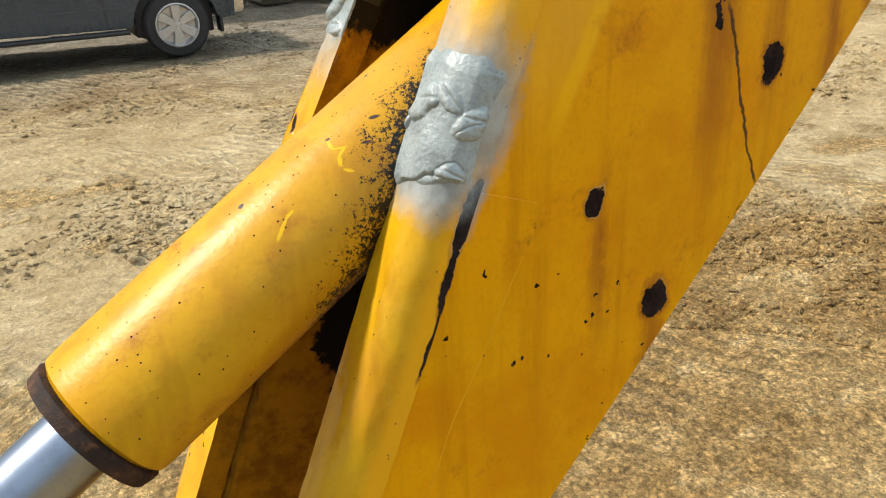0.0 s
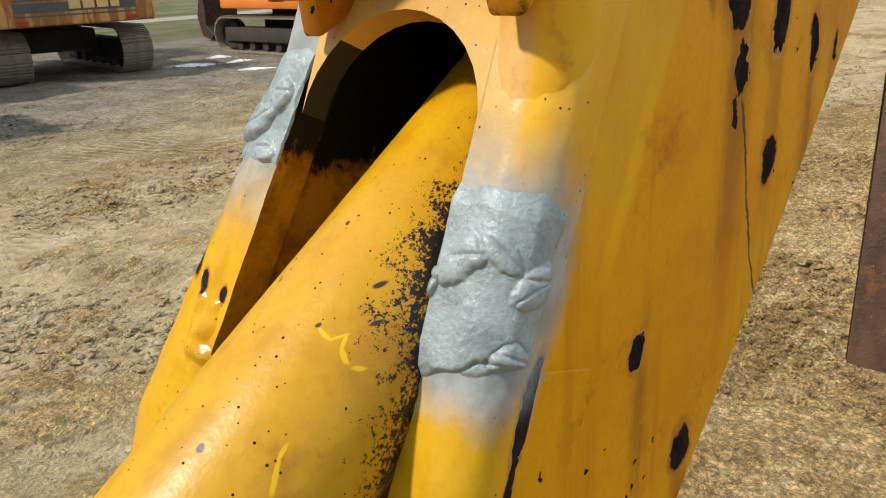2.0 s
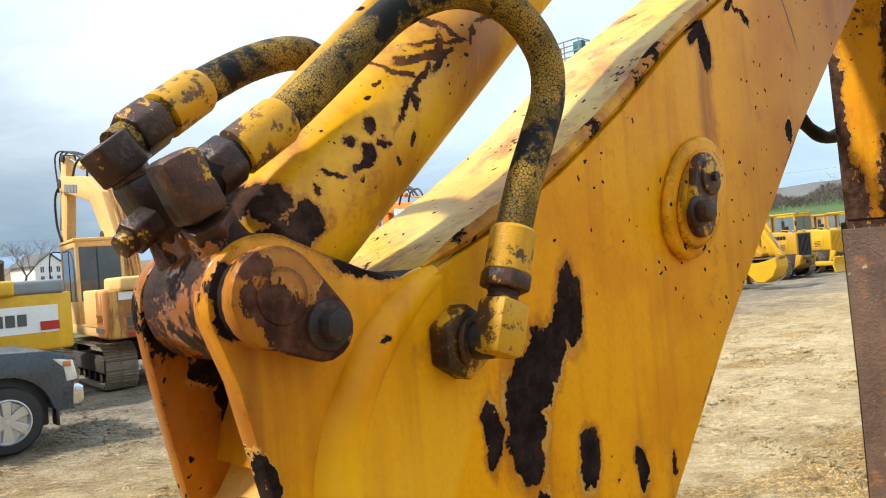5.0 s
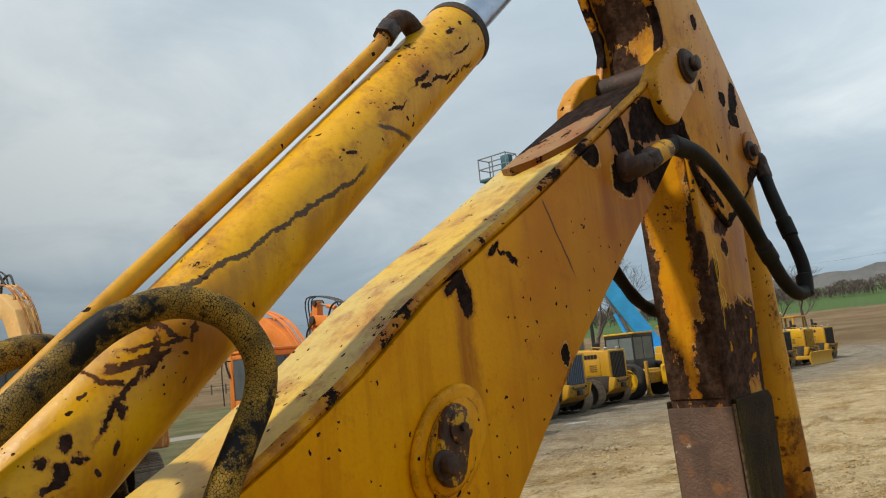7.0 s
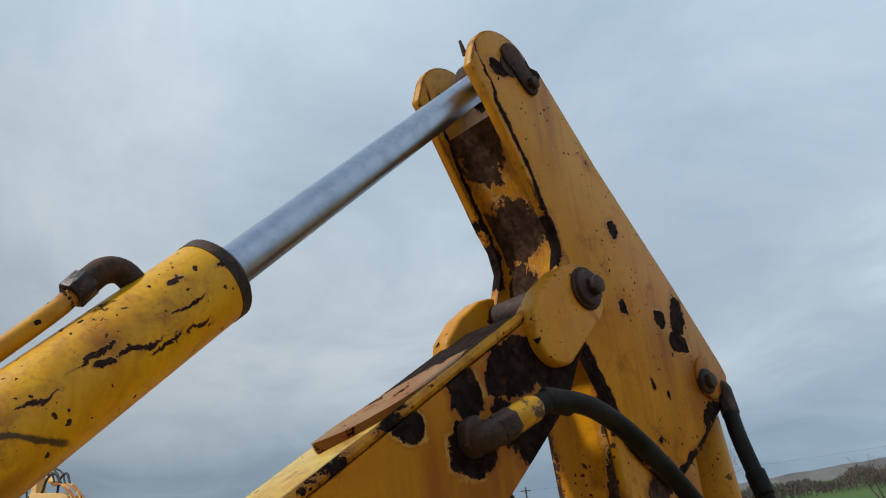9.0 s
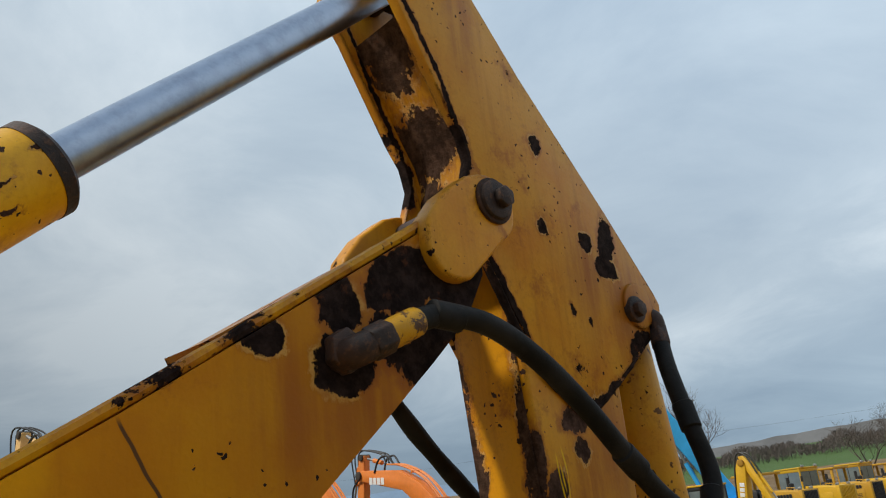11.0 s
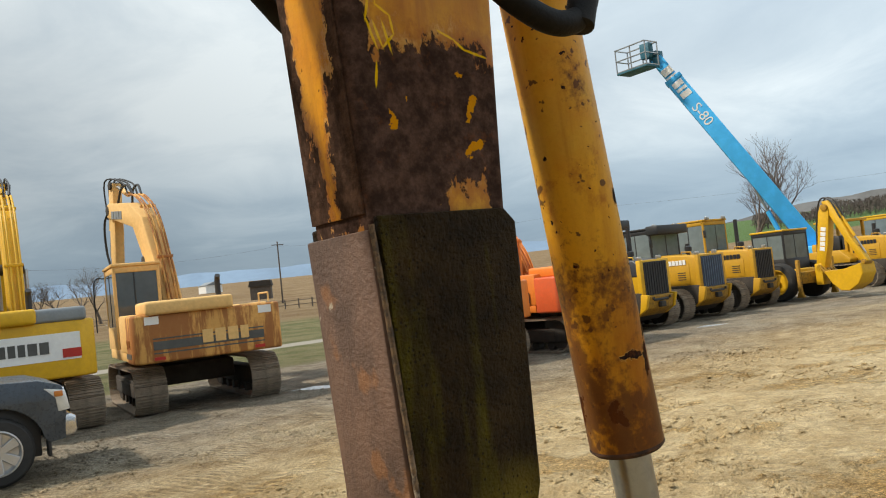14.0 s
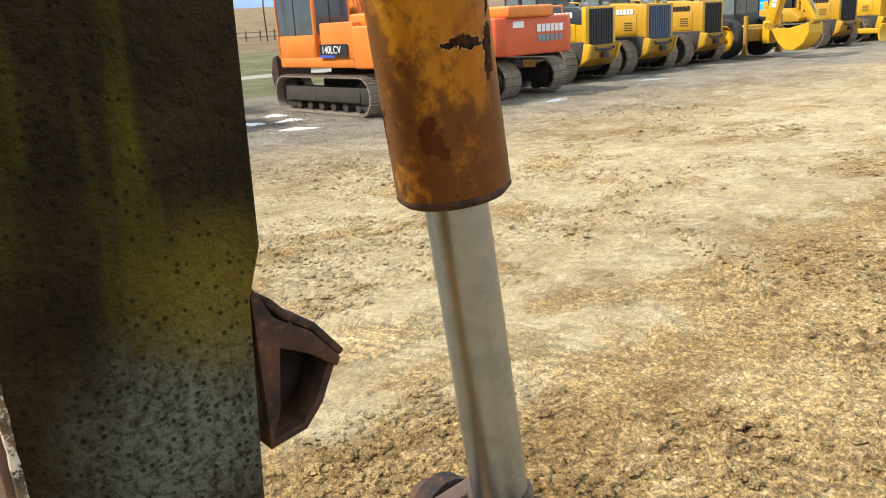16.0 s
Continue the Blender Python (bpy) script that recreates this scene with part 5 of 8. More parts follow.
for a, b in zip(cols, cols[1:]):
    bw.faces.new((a[0], b[0], b[1], a[1]))
    rim_f = bw.faces.new((a[0], a[2], b[2], b[0]))
    # the rim's far end is black, shade put into its colour
    rim_f.material_index = 1 if a[0].co.y > 0.05 else 0
    bw.faces.new((a[2], a[3], b[3], b[2]))
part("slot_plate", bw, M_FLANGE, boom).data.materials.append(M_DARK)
# curved saddle between the two lugs, down to the slot
part("saddle_plate", strip([front(0.255), (1.103, 1.850), (1.112, 1.885), (1.135, 1.925), (1.19, 1.955), (1.23, 1.968)], 0.016, NEAR + 0.016, FAR - 0.016, 0.0, 1.0), M_SADDLE, boom, "oily saddle plate between the lugs")
lug_line = [(1.150, 1.985), (1.112, 2.000)] + arc(1.060, 1.966, 0.052, 60, 190, 12) + [(1.021, 1.910), (1.040, 1.849), (1.055, 1.803), (1.065, 1.776), (1.088, 1.790), (1.104, 1.820), (1.106, 1.880), (1.150, 1.930), (1.19, 1.958)]
near_lug = lug_line[:-9] + [(1.027, 1.910), (1.041, 1.853), (1.053, 1.806), (1.058, 1.792), (1.086, 1.812), (1.116, 1.832), (1.150, 1.865), (1.200, 1.930), (1.225, 1.966)]
part("lug", prism(near_lug, NEAR + 0.009, NEAR + 0.034, 0.004), M_LUG, boom)
fold_line = [(1.226, -0.1175, 1.973), (1.198, -0.1170, 1.961), (1.160, -0.1150, 1.928), (1.128, -0.1110, 1.882), (1.109, -0.1070, 1.830), (1.105, -0.1042, 1.775), (1.091, -0.1015, 1.725), (1.074, -0.0950, 1.680)]
part("fold_edge", tube(fold_line, 0.030, 10, 24, radii=lambda u: 0.42 + 0.58 * min(1.0, u / 0.66) - 0.25 * max(0.0, (u - 0.75) / 0.25)), M_FOLD, boom, "softly rounded fold in the side plate")
part("pin_collar", rod((1.052, NEAR - 0.006, 1.969), (1.052, NEAR + 0.012, 1.969), 0.037, 28, bevel=0.003), M_LUG, boom)
part("pin_collar", rod((1.086, NEAR - 0.006, 1.946), (1.086, NEAR + 0.012, 1.946), 0.016, 20), M_RUST, boom)
far_lug = prism(lug_line, -0.002, 0.018, 0.004)
for v in far_lug.verts:
    v.co.y += 0.045 * max(0.0, (1.950 - v.co.z) / 0.15)
part("lug", far_lug, M_OLUG, boom)

# boss on the side, with its pin and keeper
BX, BZ = 1.656, 2.040
ring = [2 * math.pi * i / 32 for i in range(32)]
oval = [(BX + 0.072 * math.cos(a) + 0.022 * math.sin(a), BZ + 0.004 * math.cos(a) + 0.077 * math.sin(a)) for a in ring]
part("pin_boss", prism(oval, NEAR - 0.012, NEAR + 0.004, 0.009, 3), M_PAINT, boom, "raised oval boss")
inner_oval = [(BX - 0.004 + 0.052 * math.cos(a) + 0.018 * math.sin(a), BZ - 0.002 + 0.003 * math.cos(a) + 0.062 * math.sin(a)) for a in ring]
part("boss_ring", prism(inner_oval, NEAR - 0.020, NEAR - 0.010, 0.006, 2), M_PAINT, boom)
KX, KZ = 1.641, 2.041
axis_k, across_k = Vector((0.30, 0.954)), Vector((0.954, -0.30))
stadium = []
for end, a0 in ((1, 0), (-1, 180)):
    for i in range(13):
        a = radians(a0 + 180 * i / 12)
        q = axis_k * (end * 0.026) + across_k * (0.027 * math.cos(a)) + axis_k * (0.027 * math.sin(a))
        stadium.append((KX + q.x, KZ + q.y))
part("keeper_plate", prism(stadium, NEAR - 0.030, NEAR - 0.018, 0.003), M_BOSS, boom, "rusty pin keeper")
pin_at = (KX + axis_k.x * 0.022 + 0.004, KZ + axis_k.y * 0.022)
part("pin", rod((pin_at[0], NEAR - 0.034, pin_at[1]), (pin_at[0], NEAR - 0.022, pin_at[1]), 0.022, 24, bevel=0.003), M_BOSS, boom, "greasy yellow pin end")
part("grease_nipple", rod((pin_at[0], NEAR - 0.040, pin_at[1]), (pin_at[0], NEAR - 0.033, pin_at[1]), 0.006, 10), M_PIN, boom)
part("washer", rod((1.614, NEAR - 0.034, 2.020), (1.614, NEAR - 0.028, 2.020), 0.019, 20, bevel=0.001), M_PIN, boom)
part("bolt", hexnut((1.613, NEAR - 0.050, 2.020), (1.614, NEAR - 0.032, 2.020), 0.014, 0.003), M_PIN, boom)
# tip of the boom: bosses outside the stick
for y0, y1 in ((NEAR - 0.020, NEAR + 0.025), (FAR - 0.025, FAR + 0.020)):
    tip = arc(2.516, 2.730, 0.058, -62, 105, 12) + [(2.470, 2.776), (2.415, 2.735), (2.378, 2.690)] + arc(2.430, 2.654, 0.058, 170, 300, 10)
    part("tip_boss", prism(tip, y0, y1, 0.007, 3), M_EAR, boom)
part("tip_pin", rod((2.524, NEAR - 0.034, 2.741), (2.524, FAR + 0.038, 2.741), 0.034, 24, bevel=0.006), M_PIN, boom)
part("bolt", hexnut((2.530, NEAR - 0.048, 2.743), (2.530, NEAR - 0.032, 2.743), 0.019, 0.003), M_PIN, boom)
part("washer", rod((2.524, NEAR - 0.026, 2.741), (2.524, NEAR - 0.018, 2.741), 0.040, 24, bevel=0.003), M_RUST, boom)

# keeper on the lug
kb = [(1.048 + 0.038 * math.cos(a), 1.970 + 0.038 * math.sin(a)) for a in [radians(35 + 232 * i / 14) for i in range(15)]] + [(1.087 + 0.025 * math.cos(a), 1.944 + 0.025 * math.sin(a)) for a in [radians(-120 + 165 * i / 8) for i in range(9)]]
part("keeper_plate", prism(kb, NEAR - 0.022, NEAR - 0.005, 0.004), M_KEEP, boom, "rusty teardrop keeper plate")
part("washer", rod((1.086, NEAR - 0.027, 1.946), (1.086, NEAR - 0.021, 1.946), 0.019, 20, bevel=0.0015), M_PIN, boom)
part("bolt", hexnut((1.086, NEAR - 0.040, 1.946), (1.086, NEAR - 0.024, 1.946), 0.0125, 0.002), M_PIN, boom)
part("pin_end", rod((1.050, NEAR - 0.0245, 1.971), (1.050, NEAR - 0.018, 1.971), 0.021, 24, bevel=0.002), M_KEEP, boom)
part("lug_pin", rod((1.055, NEAR - 0.010, 1.970), (1.055, 0.030, 1.970), 0.028, 24), M_PIN, boom)

# boom cylinder in the slot
BA, BD = Vector((0.745, C, 1.425)), Vector((0.849, 0, 0.528)).normalized()
bc = part("boom_cylinder", turned([(0.004, 0.058), (0.010, 0.0655), (0.02, 0.0665), (0.60, 0.0665), (0.66, 0.060), (0.70, 0.045)], BA, BA + BD, 40), M_CYL, excavator)
part("end_ring", turned([(-0.012, 0.050), (-0.010, 0.064), (0.003, 0.066), (0.006, 0.060)], BA, BA + BD, 40), M_RUST, bc, "rusty gland ring")
part("piston_rod", rod(BA - BD * 0.62, BA + BD * 0.02, 0.034, 32), M_CHROME, bc, "polished chrome piston rod")
part("rod_eye", turned([(-0.045, 0.03), (-0.04, 0.055), (0.04, 0.055), (0.045, 0.03)], BA - BD * 0.66, BA - BD * 0.66 + Vector((0, 1, 0)), 24), M_RUST, bc)

# arm cylinder on top of the boom
AA, AE = Vector((1.058, CY, 1.970)), Vector((2.492, CY + 0.036, 3.238))
AD = (AE - AA).normalized()
AL = 1.090
ac = part("arm_cylinder", turned([(0.03, 0.040), (0.05, 0.056), (0.09, 0.0585), (AL - 0.004, 0.0585), (AL, 0.055)], AA, AE, 40), M_ACYL, excavator)
part("base_eye", turned([(-0.056, 0.033), (-0.055, 0.046), (-0.050, 0.049), (0.050, 0.049), (0.055, 0.046), (0.056, 0.033)], AA, AA + Vector((0, 1, 0)), 32), M_EYE, ac, "oily rusty cylinder eye")
part("gland", turned([(AL - 0.012, 0.0595), (AL + 0.004, 0.0600), (AL + 0.012, 0.052), (AL + 0.013, 0.030)], AA, AE, 40), M_PIN, ac)
part("piston_rod", rod(AA + AD * (AL - 0.05), AE - AD * 0.03, 0.0295, 32), M_CHROME, ac, "polished chrome piston rod")
part("rod_eye", turned([(-0.046, 0.028), (-0.044, 0.050), (0.044, 0.050), (0.046, 0.028)], AE, AE + Vector((0, 1, 0)), 24), M_RUST, ac)
AU = Vector((-AD.z, 0, AD.x))
# steel pipe along its upper side
pipe = [AA + AD * 0.10 + AU * 0.072 + Vector((0, 0.02, 0)), AA + AD * 0.35 + AU * 0.076 + Vector((0, 0.015, 0)), AA + AD * 0.72 + AU * 0.074 + Vector((0, 0.010, 0)), AA + AD * 0.885 + AU * 0.078, AA + AD * 0.93 + AU * 0.083]
part("steel_pipe", tube(pipe, 0.0115, 8, 14), worn_paint("pipe_paint", (0.60, 0.30, 0.012), (0.42, 0.24, 0.06), 0.75), ac, "rust-flecked yellow pipe")
e0 = AA + AD * 0.925 + AU * 0.083
part("pipe_nut", hexnut(e0, e0 + AD * 0.028 + AU * 0.004, 0.019), M_FIT, ac)
part("elbow", tube([e0 + AD * 0.025 + AU * 0.003, e0 + AD * 0.052 + AU * 0.004, e0 + AD * 0.070 - AU * 0.010, e0 + AD * 0.074 - AU * 0.045], 0.0165, 6, 14), M_RUST, ac)
# ports, elbows and nuts at its foot
for q0, q1 in (((1.056, -0.078, 1.990), (1.030, -0.092, 2.026)), ((1.050, -0.030, 1.985), (1.026, -0.030, 2.026))):
    q0, q1 = Vector(q0), Vector(q1)
    part("port", turned([(0, 0.034), (0.012, 0.032), (0.024, 0.024), ((q1 - q0).length, 0.019)], q0, q1, 20), M_EYE, ac, "oily cast port")
    part("port_nut", hexnut(q1 - (q1 - q0) * 0.12, q1 + (q1 - q0).normalized() * 0.008, 0.021, 0.002), M_FITH, ac)
q = Vector((1.012, -0.095, 2.055))
part("elbow", box(0, 0, 0, 0.036, 0.036, 0.052, 0.008, 2, m=Matrix.Translation(q) @ Matrix.Rotation(radians(-26), 4, "Y")), M_FITH, ac, "rusty square elbow with yellow paint on top")
q2 = Vector((1.013, -0.030, 2.050))
part("elbow", box(0, 0, 0, 0.036, 0.038, 0.050, 0.007, 2, m=Matrix.Translation(q2) @ Matrix.Rotation(radians(-28), 4, "Y")), M_FIT, ac)
part("fitting_nut", hexnut((1.000, -0.030, 2.066), (0.996, -0.029, 2.078), 0.017, 0.002), M_FITH, ac)
part("fitting_nut", hexnut((0.998, -0.029, 2.074), (0.980, -0.027, 2.098), 0.0245, 0.003), M_FIT, ac)
part("fitting_nut", hexnut((1.006, -0.046, 2.036), (0.986, -0.050, 2.021), 0.0150, 0.002), M_FIT, ac)
part("plug", hexnut((0.988, -0.050, 2.022), (0.977, -0.052, 2.015), 0.0105, 0.002), M_FIT, ac)
# looped hose from the port to the elbow on the boom's side
EL = Vector((1.225, -0.170, 1.920))
loop = [(1.024, -0.095, 2.062), (1.060, -0.095, 2.085), (1.102, -0.099, 2.115), (1.160, -0.107, 2.166), (1.214, -0.122, 2.212), (1.270, -0.138, 2.231), (1.319, -0.152, 2.217), (1.347, -0.163, 2.178), (1.346, -0.167, 2.136), (1.322, -0.170, 2.094), (1.297, -0.172, 2.053), (1.276, -0.172, 2.008)]
hose = part("hydraulic_hose", tube(loop, 0.0165, 10, 18), M_HOSEY, excavator, "cracked yellow-oversprayed rubber hose")
hd = (Vector(loop[2]) - Vector(loop[1])).normalized()
part("ferrule", turned([(-0.052, 0.017), (-0.050, 0.020), (-0.006, 0.0205), (0.0, 0.018)], Vector(loop[1]) + hd * 0.045, Vector(loop[2]) + hd * 0.045, 20), M_FITY, hose, "yellow crimped ferrule")
part("hose_nut", hexnut(Vector(loop[1]) - hd * 0.036, Vector(loop[1]) - hd * 0.010, 0.0215, 0.003), M_FIT, hose)
fd = Vector((-0.34, 0.0, -0.94)).normalized()
f0 = Vector((1.277, -0.172, 2.010))
part("ferrule", turned([(0.0, 0.018), (0.003, 0.0205), (0.040, 0.0205), (0.044, 0.016)], f0, f0 + fd, 20), M_FITY, hose, "yellow crimped ferrule")
part("hose_nut", hexnut(f0 + fd * 0.040, f0 + fd * 0.056, 0.0235, 0.003), M_FIT, hose)
part("thread", turned([(0.054, 0.013), (0.058, 0.0145), (0.061, 0.013), (0.064, 0.0145), (0.067, 0.013), (0.072, 0.0145)], f0, f0 + fd, 16), M_PIN, hose)
eb = Vector((1.244, -0.174, 1.922))
part("elbow", box(0, 0, 0, 0.036, 0.034, 0.050, 0.007, 2, m=Matrix.Translation(eb + Vector((0.004, 0, 0.004))) @ Matrix.Rotation(radians(19), 4, "Y")), M_FITY, hose, "yellow-painted square elbow")
part("elbow_arm", rod(eb + Vector((0.0, 0.004, -0.006)), eb + Vector((-0.010, 0.034, -0.007)), 0.0165, 18, bevel=0.003), M_FIT, hose)
part("collar", rod(eb + Vector((-0.008, 0.020, -0.007)), eb + Vector((-0.010, 0.026, -0.007)), 0.022, 20, bevel=0.002), M_FITN, hose)
part("bulkhead_nut", hexnut(eb + Vector((-0.010, 0.024, -0.007)), eb + Vector((-0.012, 0.046, -0.007)), 0.034, 0.004), M_FITN, hose)
# second hose behind it
back = [(0.990, -0.028, 2.092), (1.022, -0.020, 2.116), (1.068, -0.010, 2.148), (1.126, 0.000, 2.180), (1.182, 0.010, 2.199), (1.226, 0.032, 2.198), (1.27, 0.075, 2.170), (1.31, 0.115, 2.10), (1.33, 0.130, 2.02)]
hose2 = part("hydraulic_hose", tube(back, 0.0165, 10, 18), M_HOSEY, excavator, "cracked yellow-oversprayed rubber hose")
hb = (Vector(back[2]) - Vector(back[1])).normalized()
part("ferrule", turned([(-0.040, 0.017), (-0.038, 0.0205), (0.006, 0.0205), (0.012, 0.018)], Vector(back[1]) + hb * 0.050, Vector(back[2]) + hb * 0.050, 20), M_FITY, hose2, "rusty yellow crimped ferrule")
part("hose_nut", hexnut(Vector(back[1]) - hb * 0.026, Vector(back[1]) + hb * 0.006, 0.0225, 0.003), M_FIT, hose2)

# stick: box, ears, doublers
SN, SF = -0.090, 0.060
BACK = [(2.590, 2.735), (2.610, 2.540), (2.630, 2.260), (2.646, 2.005), (2.668, 1.660), (2.675, 1.330), (2.68, 0.85)]
FRNT = [(2.80, 0.85), (2.829, 1.270), (2.850, 1.640), (2.858, 1.990), (2.874, 2.290), (2.878, 2.500), (2.89, 2.70), (2.70, 2.74)]
stick = part("stick", prism(BACK + FRNT, SN, SF, 0.010, 3), M_STICK, excavator)
part("back_plate", strip(BACK[:4], 0.004, SN + 0.012, SF - 0.004, 0.0015, -1.0), M_BACK, stick, "back face with peeling yellow paint")
ear = [(2.357, 3.180)] + arc(2.456, 3.200, 0.088, 165, 25, 12) + [(2.560, 3.236), (2.702, 3.050), (2.908, 2.812), (3.030, 2.660), (3.047, 2.634), (3.040, 2.602), (2.990, 2.566), (2.890, 2.492), (2.790, 2.428), (2.752, 2.416), (2.726, 2.430), (2.640, 2.500), (2.560, 2.640), (2.505, 2.760), (2.532, 2.840), (2.522, 2.885), (2.496, 2.925), (2.402, 3.110)]
for y0, y1 in ((SN - 0.012, SN + 0.010), (SF - 0.010, SF + 0.012)):
    part("ear_plate", prism(ear, y0, y1, 0.004, 2), M_EAR, stick)
part("web_plate", strip([(2.56, 2.70), (2.550, 2.80), (2.556, 2.845), (2.545, 2.885), (2.515, 2.940), (2.428, 3.105)], 0.014, SN + 0.010, SF - 0.010, 0.0, -1.0), M_BACK, stick, "peeling web plate between the ears")
part("front_web", strip([(2.90, 2.55), (2.94, 2.71), (2.705, 3.015), (2.60, 3.15)], 0.014, SN + 0.010, SF - 0.010, 0.0, 1.0), M_EAR, stick)
weld = [(2.990, 2.563), (2.890, 2.489), (2.790, 2.425), (2.752, 2.413), (2.640, 2.497), (2.560, 2.638), (2.507, 2.755)]
part("weld_seam", tube([(x, SN - 0.004, z) for x, z in weld], 0.0075, 10, 8, radii=lambda u: 1.0 + 0.35 * noise.noise(Vector((u * 40, 4.0, 0.0)))), worn_paint("ear_weld_paint", (0.36, 0.16, 0.006), (0.30, 0.13, 0.008), 0.9, chips=0.16), stick, "dark rusty weld round the ear")
# lower doublers: near side, far side, back
dn = [(2.648, 2.000), (2.668, 1.660), (2.676, 1.330), (2.69, 0.85), (2.79, 0.85), (2.826, 1.270), (2.844, 1.600), (2.857, 1.640), (2.863, 1.985), (2.845, 2.004)]
for y0, y1 in ((SN - 0.011, SN + 0.002), (SF - 0.002, SF + 0.011)):
    part("doubler_plate", prism(dn, y0, y1, 0.003), M_DOUBLER, stick, "bare dark doubler plate with algae streaks")
part("back_doubler", strip([(2.648, 1.985), (2.669, 1.660), (2.677, 1.330), (2.685, 0.85)], 0.012, SN - 0.004, SF + 0.004, 0.003, -1.0), M_BACKRUST, stick, "rust-brown back doubler plate")
part("weld_seam", tube([(2.640, SN - 0.008, 1.99), (2.655, SN - 0.009, 1.80), (2.667, SN - 0.008, 1.62), (2.672, SN - 0.009, 1.40), (2.68, SN - 0.008, 1.1)], 0.0038, 24, 8, radii=lambda u: 1.0 + 0.28 * noise.noise(Vector((u * 70, 0.0, 1.0)))), M_FLAKE, stick, "flaking weld along the corner")
brk = [(2.846, 1.612), (2.864, 1.578), (2.895, 1.558), (2.920, 1.528), (2.916, 1.520), (2.890, 1.540), (2.866, 1.552), (2.860, 1.500), (2.848, 1.470)]
part("bracket", prism(brk, SN - 0.006, SN + 0.004, 0.002), M_RUST, stick, "bent rusty steel bracket")
part("bracket_side", prism([(2.850, 1.600), (2.895, 1.558), (2.920, 1.526), (2.902, 1.490), (2.850, 1.468)], SN + 0.036, SN + 0.044, 0.002), M_PIN, stick)
part("bracket_web", strip([(2.850, 1.466), (2.885, 1.472), (2.902, 1.490), (2.920, 1.526)], 0.008, SN, SN + 0.042, 0.002, 1.0), M_RUST, stick)
part("bracket_top", strip([(2.858, 1.590), (2.872, 1.574), (2.896, 1.558), (2.920, 1.528)], 0.007, SN - 0.004, SN + 0.042, 0.002, 1.0), M_RUST, stick)
# pins and keepers of the stick
kp = [(2.478 + 0.030 * math.cos(a), 3.238 + 0.030 * math.sin(a)) for a in [radians(20 + 230 * i / 12) for i in range(13)]] + [(2.522 + 0.022 * math.cos(a), 3.186 + 0.022 * math.sin(a)) for a in [radians(-130 + 170 * i / 8) for i in range(9)]]
part("keeper_plate", prism(kp, SN - 0.019, SN - 0.011, 0.003), M_RUST, stick)
part("bolt", hexnut((2.524, SN - 0.030, 3.188), (2.524, SN - 0.018, 3.188), 0.014, 0.003), M_PIN, stick)
part("rod_pin", rod((2.470, SN - 0.014, 3.215), (2.470, SF + 0.016, 3.215), 0.026, 20), M_PIN, stick)
part("grease_fitting", rod((2.436, C, 3.275), (2.425, C, 3.306), 0.006, 10, 0.003), M_PIN, stick)
part("pin_boss", rod((2.962, SN - 0.019, 2.622), (2.962, SN - 0.008, 2.622), 0.047, 28, bevel=0.005), M_EAR, stick)
part("cylinder_pin", rod((2.942, SN - 0.026, 2.612), (2.942, SF + 0.036, 2.612), 0.027, 20, bevel=0.004), M_PIN, stick)
part("bolt", hexnut((2.940, SN - 0.038, 2.611), (2.940, SN - 0.022, 2.611), 0.017, 0.003), M_PIN, stick)

# bucket cylinder in front of the stick
def scorched(k, p, base):
    """Brown scuffs and rust bloom on the lower part of the cylinder."""
    z = k.xyz(p)[2]
    n = k.math("ADD", k.math("MULTIPLY", k.noise(k.scaled(p, (1.0, 1.0, 0.7)), 11.0, 6.0, 0.65), 0.7), k.math("MULTIPLY", k.noise(p, 70.0, 5.0, 0.7), 0.3))
    low = k.step(z, 2.05, 1.66)
    base = k.mix(k.math("MULTIPLY", k.step(z, 1.80, 1.64), k.math("MULTIPLY", k.step(n, 0.36, 0.60), 0.80)), base, (0.120, 0.050, 0.016))
    dots = k.step(k.math("ADD", k.noise(p, 42.0, 3.0, 0.5), k.math("MULTIPLY", k.noise(p, 5.0, 3.0), 0.16)), 0.725, 0.765)
    base = k.mix(k.math("MULTIPLY", dots, 0.85), base, (0.050, 0.016, 0.008))
    base = k.mix(k.math("MULTIPLY", k.step(k.math("ADD", n, k.math("MULTIPLY", low, 0.20)), 0.56, 0.68), 0.85), base, (0.105, 0.034, 0.010))
    return k.mix(k.math("MULTIPLY", k.step(k.math("ADD", n, k.math("MULTIPLY", low, 0.10)), 0.64, 0.70), 0.9), base, (0.020, 0.012, 0.009))



CA, CB = Vector((2.992, C, 2.630)), Vector((3.118, C, 1.626))
CD = (CB - CA).normalized()
CL = (CB - CA).length
kc = part("bucket_cylinder", turned([(-0.03, 0.030), (0.0, 0.052), (0.06, 0.058), (CL - 0.006, 0.059), (CL, 0.056)], CA, CB, 40), worn_paint("bucket_cylinder_paint", (0.60, 0.29, 0.014), (0.54, 0.29, 0.03), 0.60, ((3.090, 1.770, 0.018, 0.006, 0), (3.122, 1.768, 0.009, 0.024, 10), (3.128, 1.818, 0.006, 0.020, 20), (3.150, 1.715, 0.008, 0.022, 0), (3.16, 1.66, 0.010, 0.03, 0), (3.062, 1.69, 0.006, 0.022, -20), (3.10, 2.02, 0.014, 0.010, 40)), ((3.12, 1.69, 0.10, 0.11, 0), (3.13, 1.66, 0.10, 0.04, 0), (3.10, 1.80, 0.05, 0.10, 0)), torn=2.0, extra=scorched), excavator)
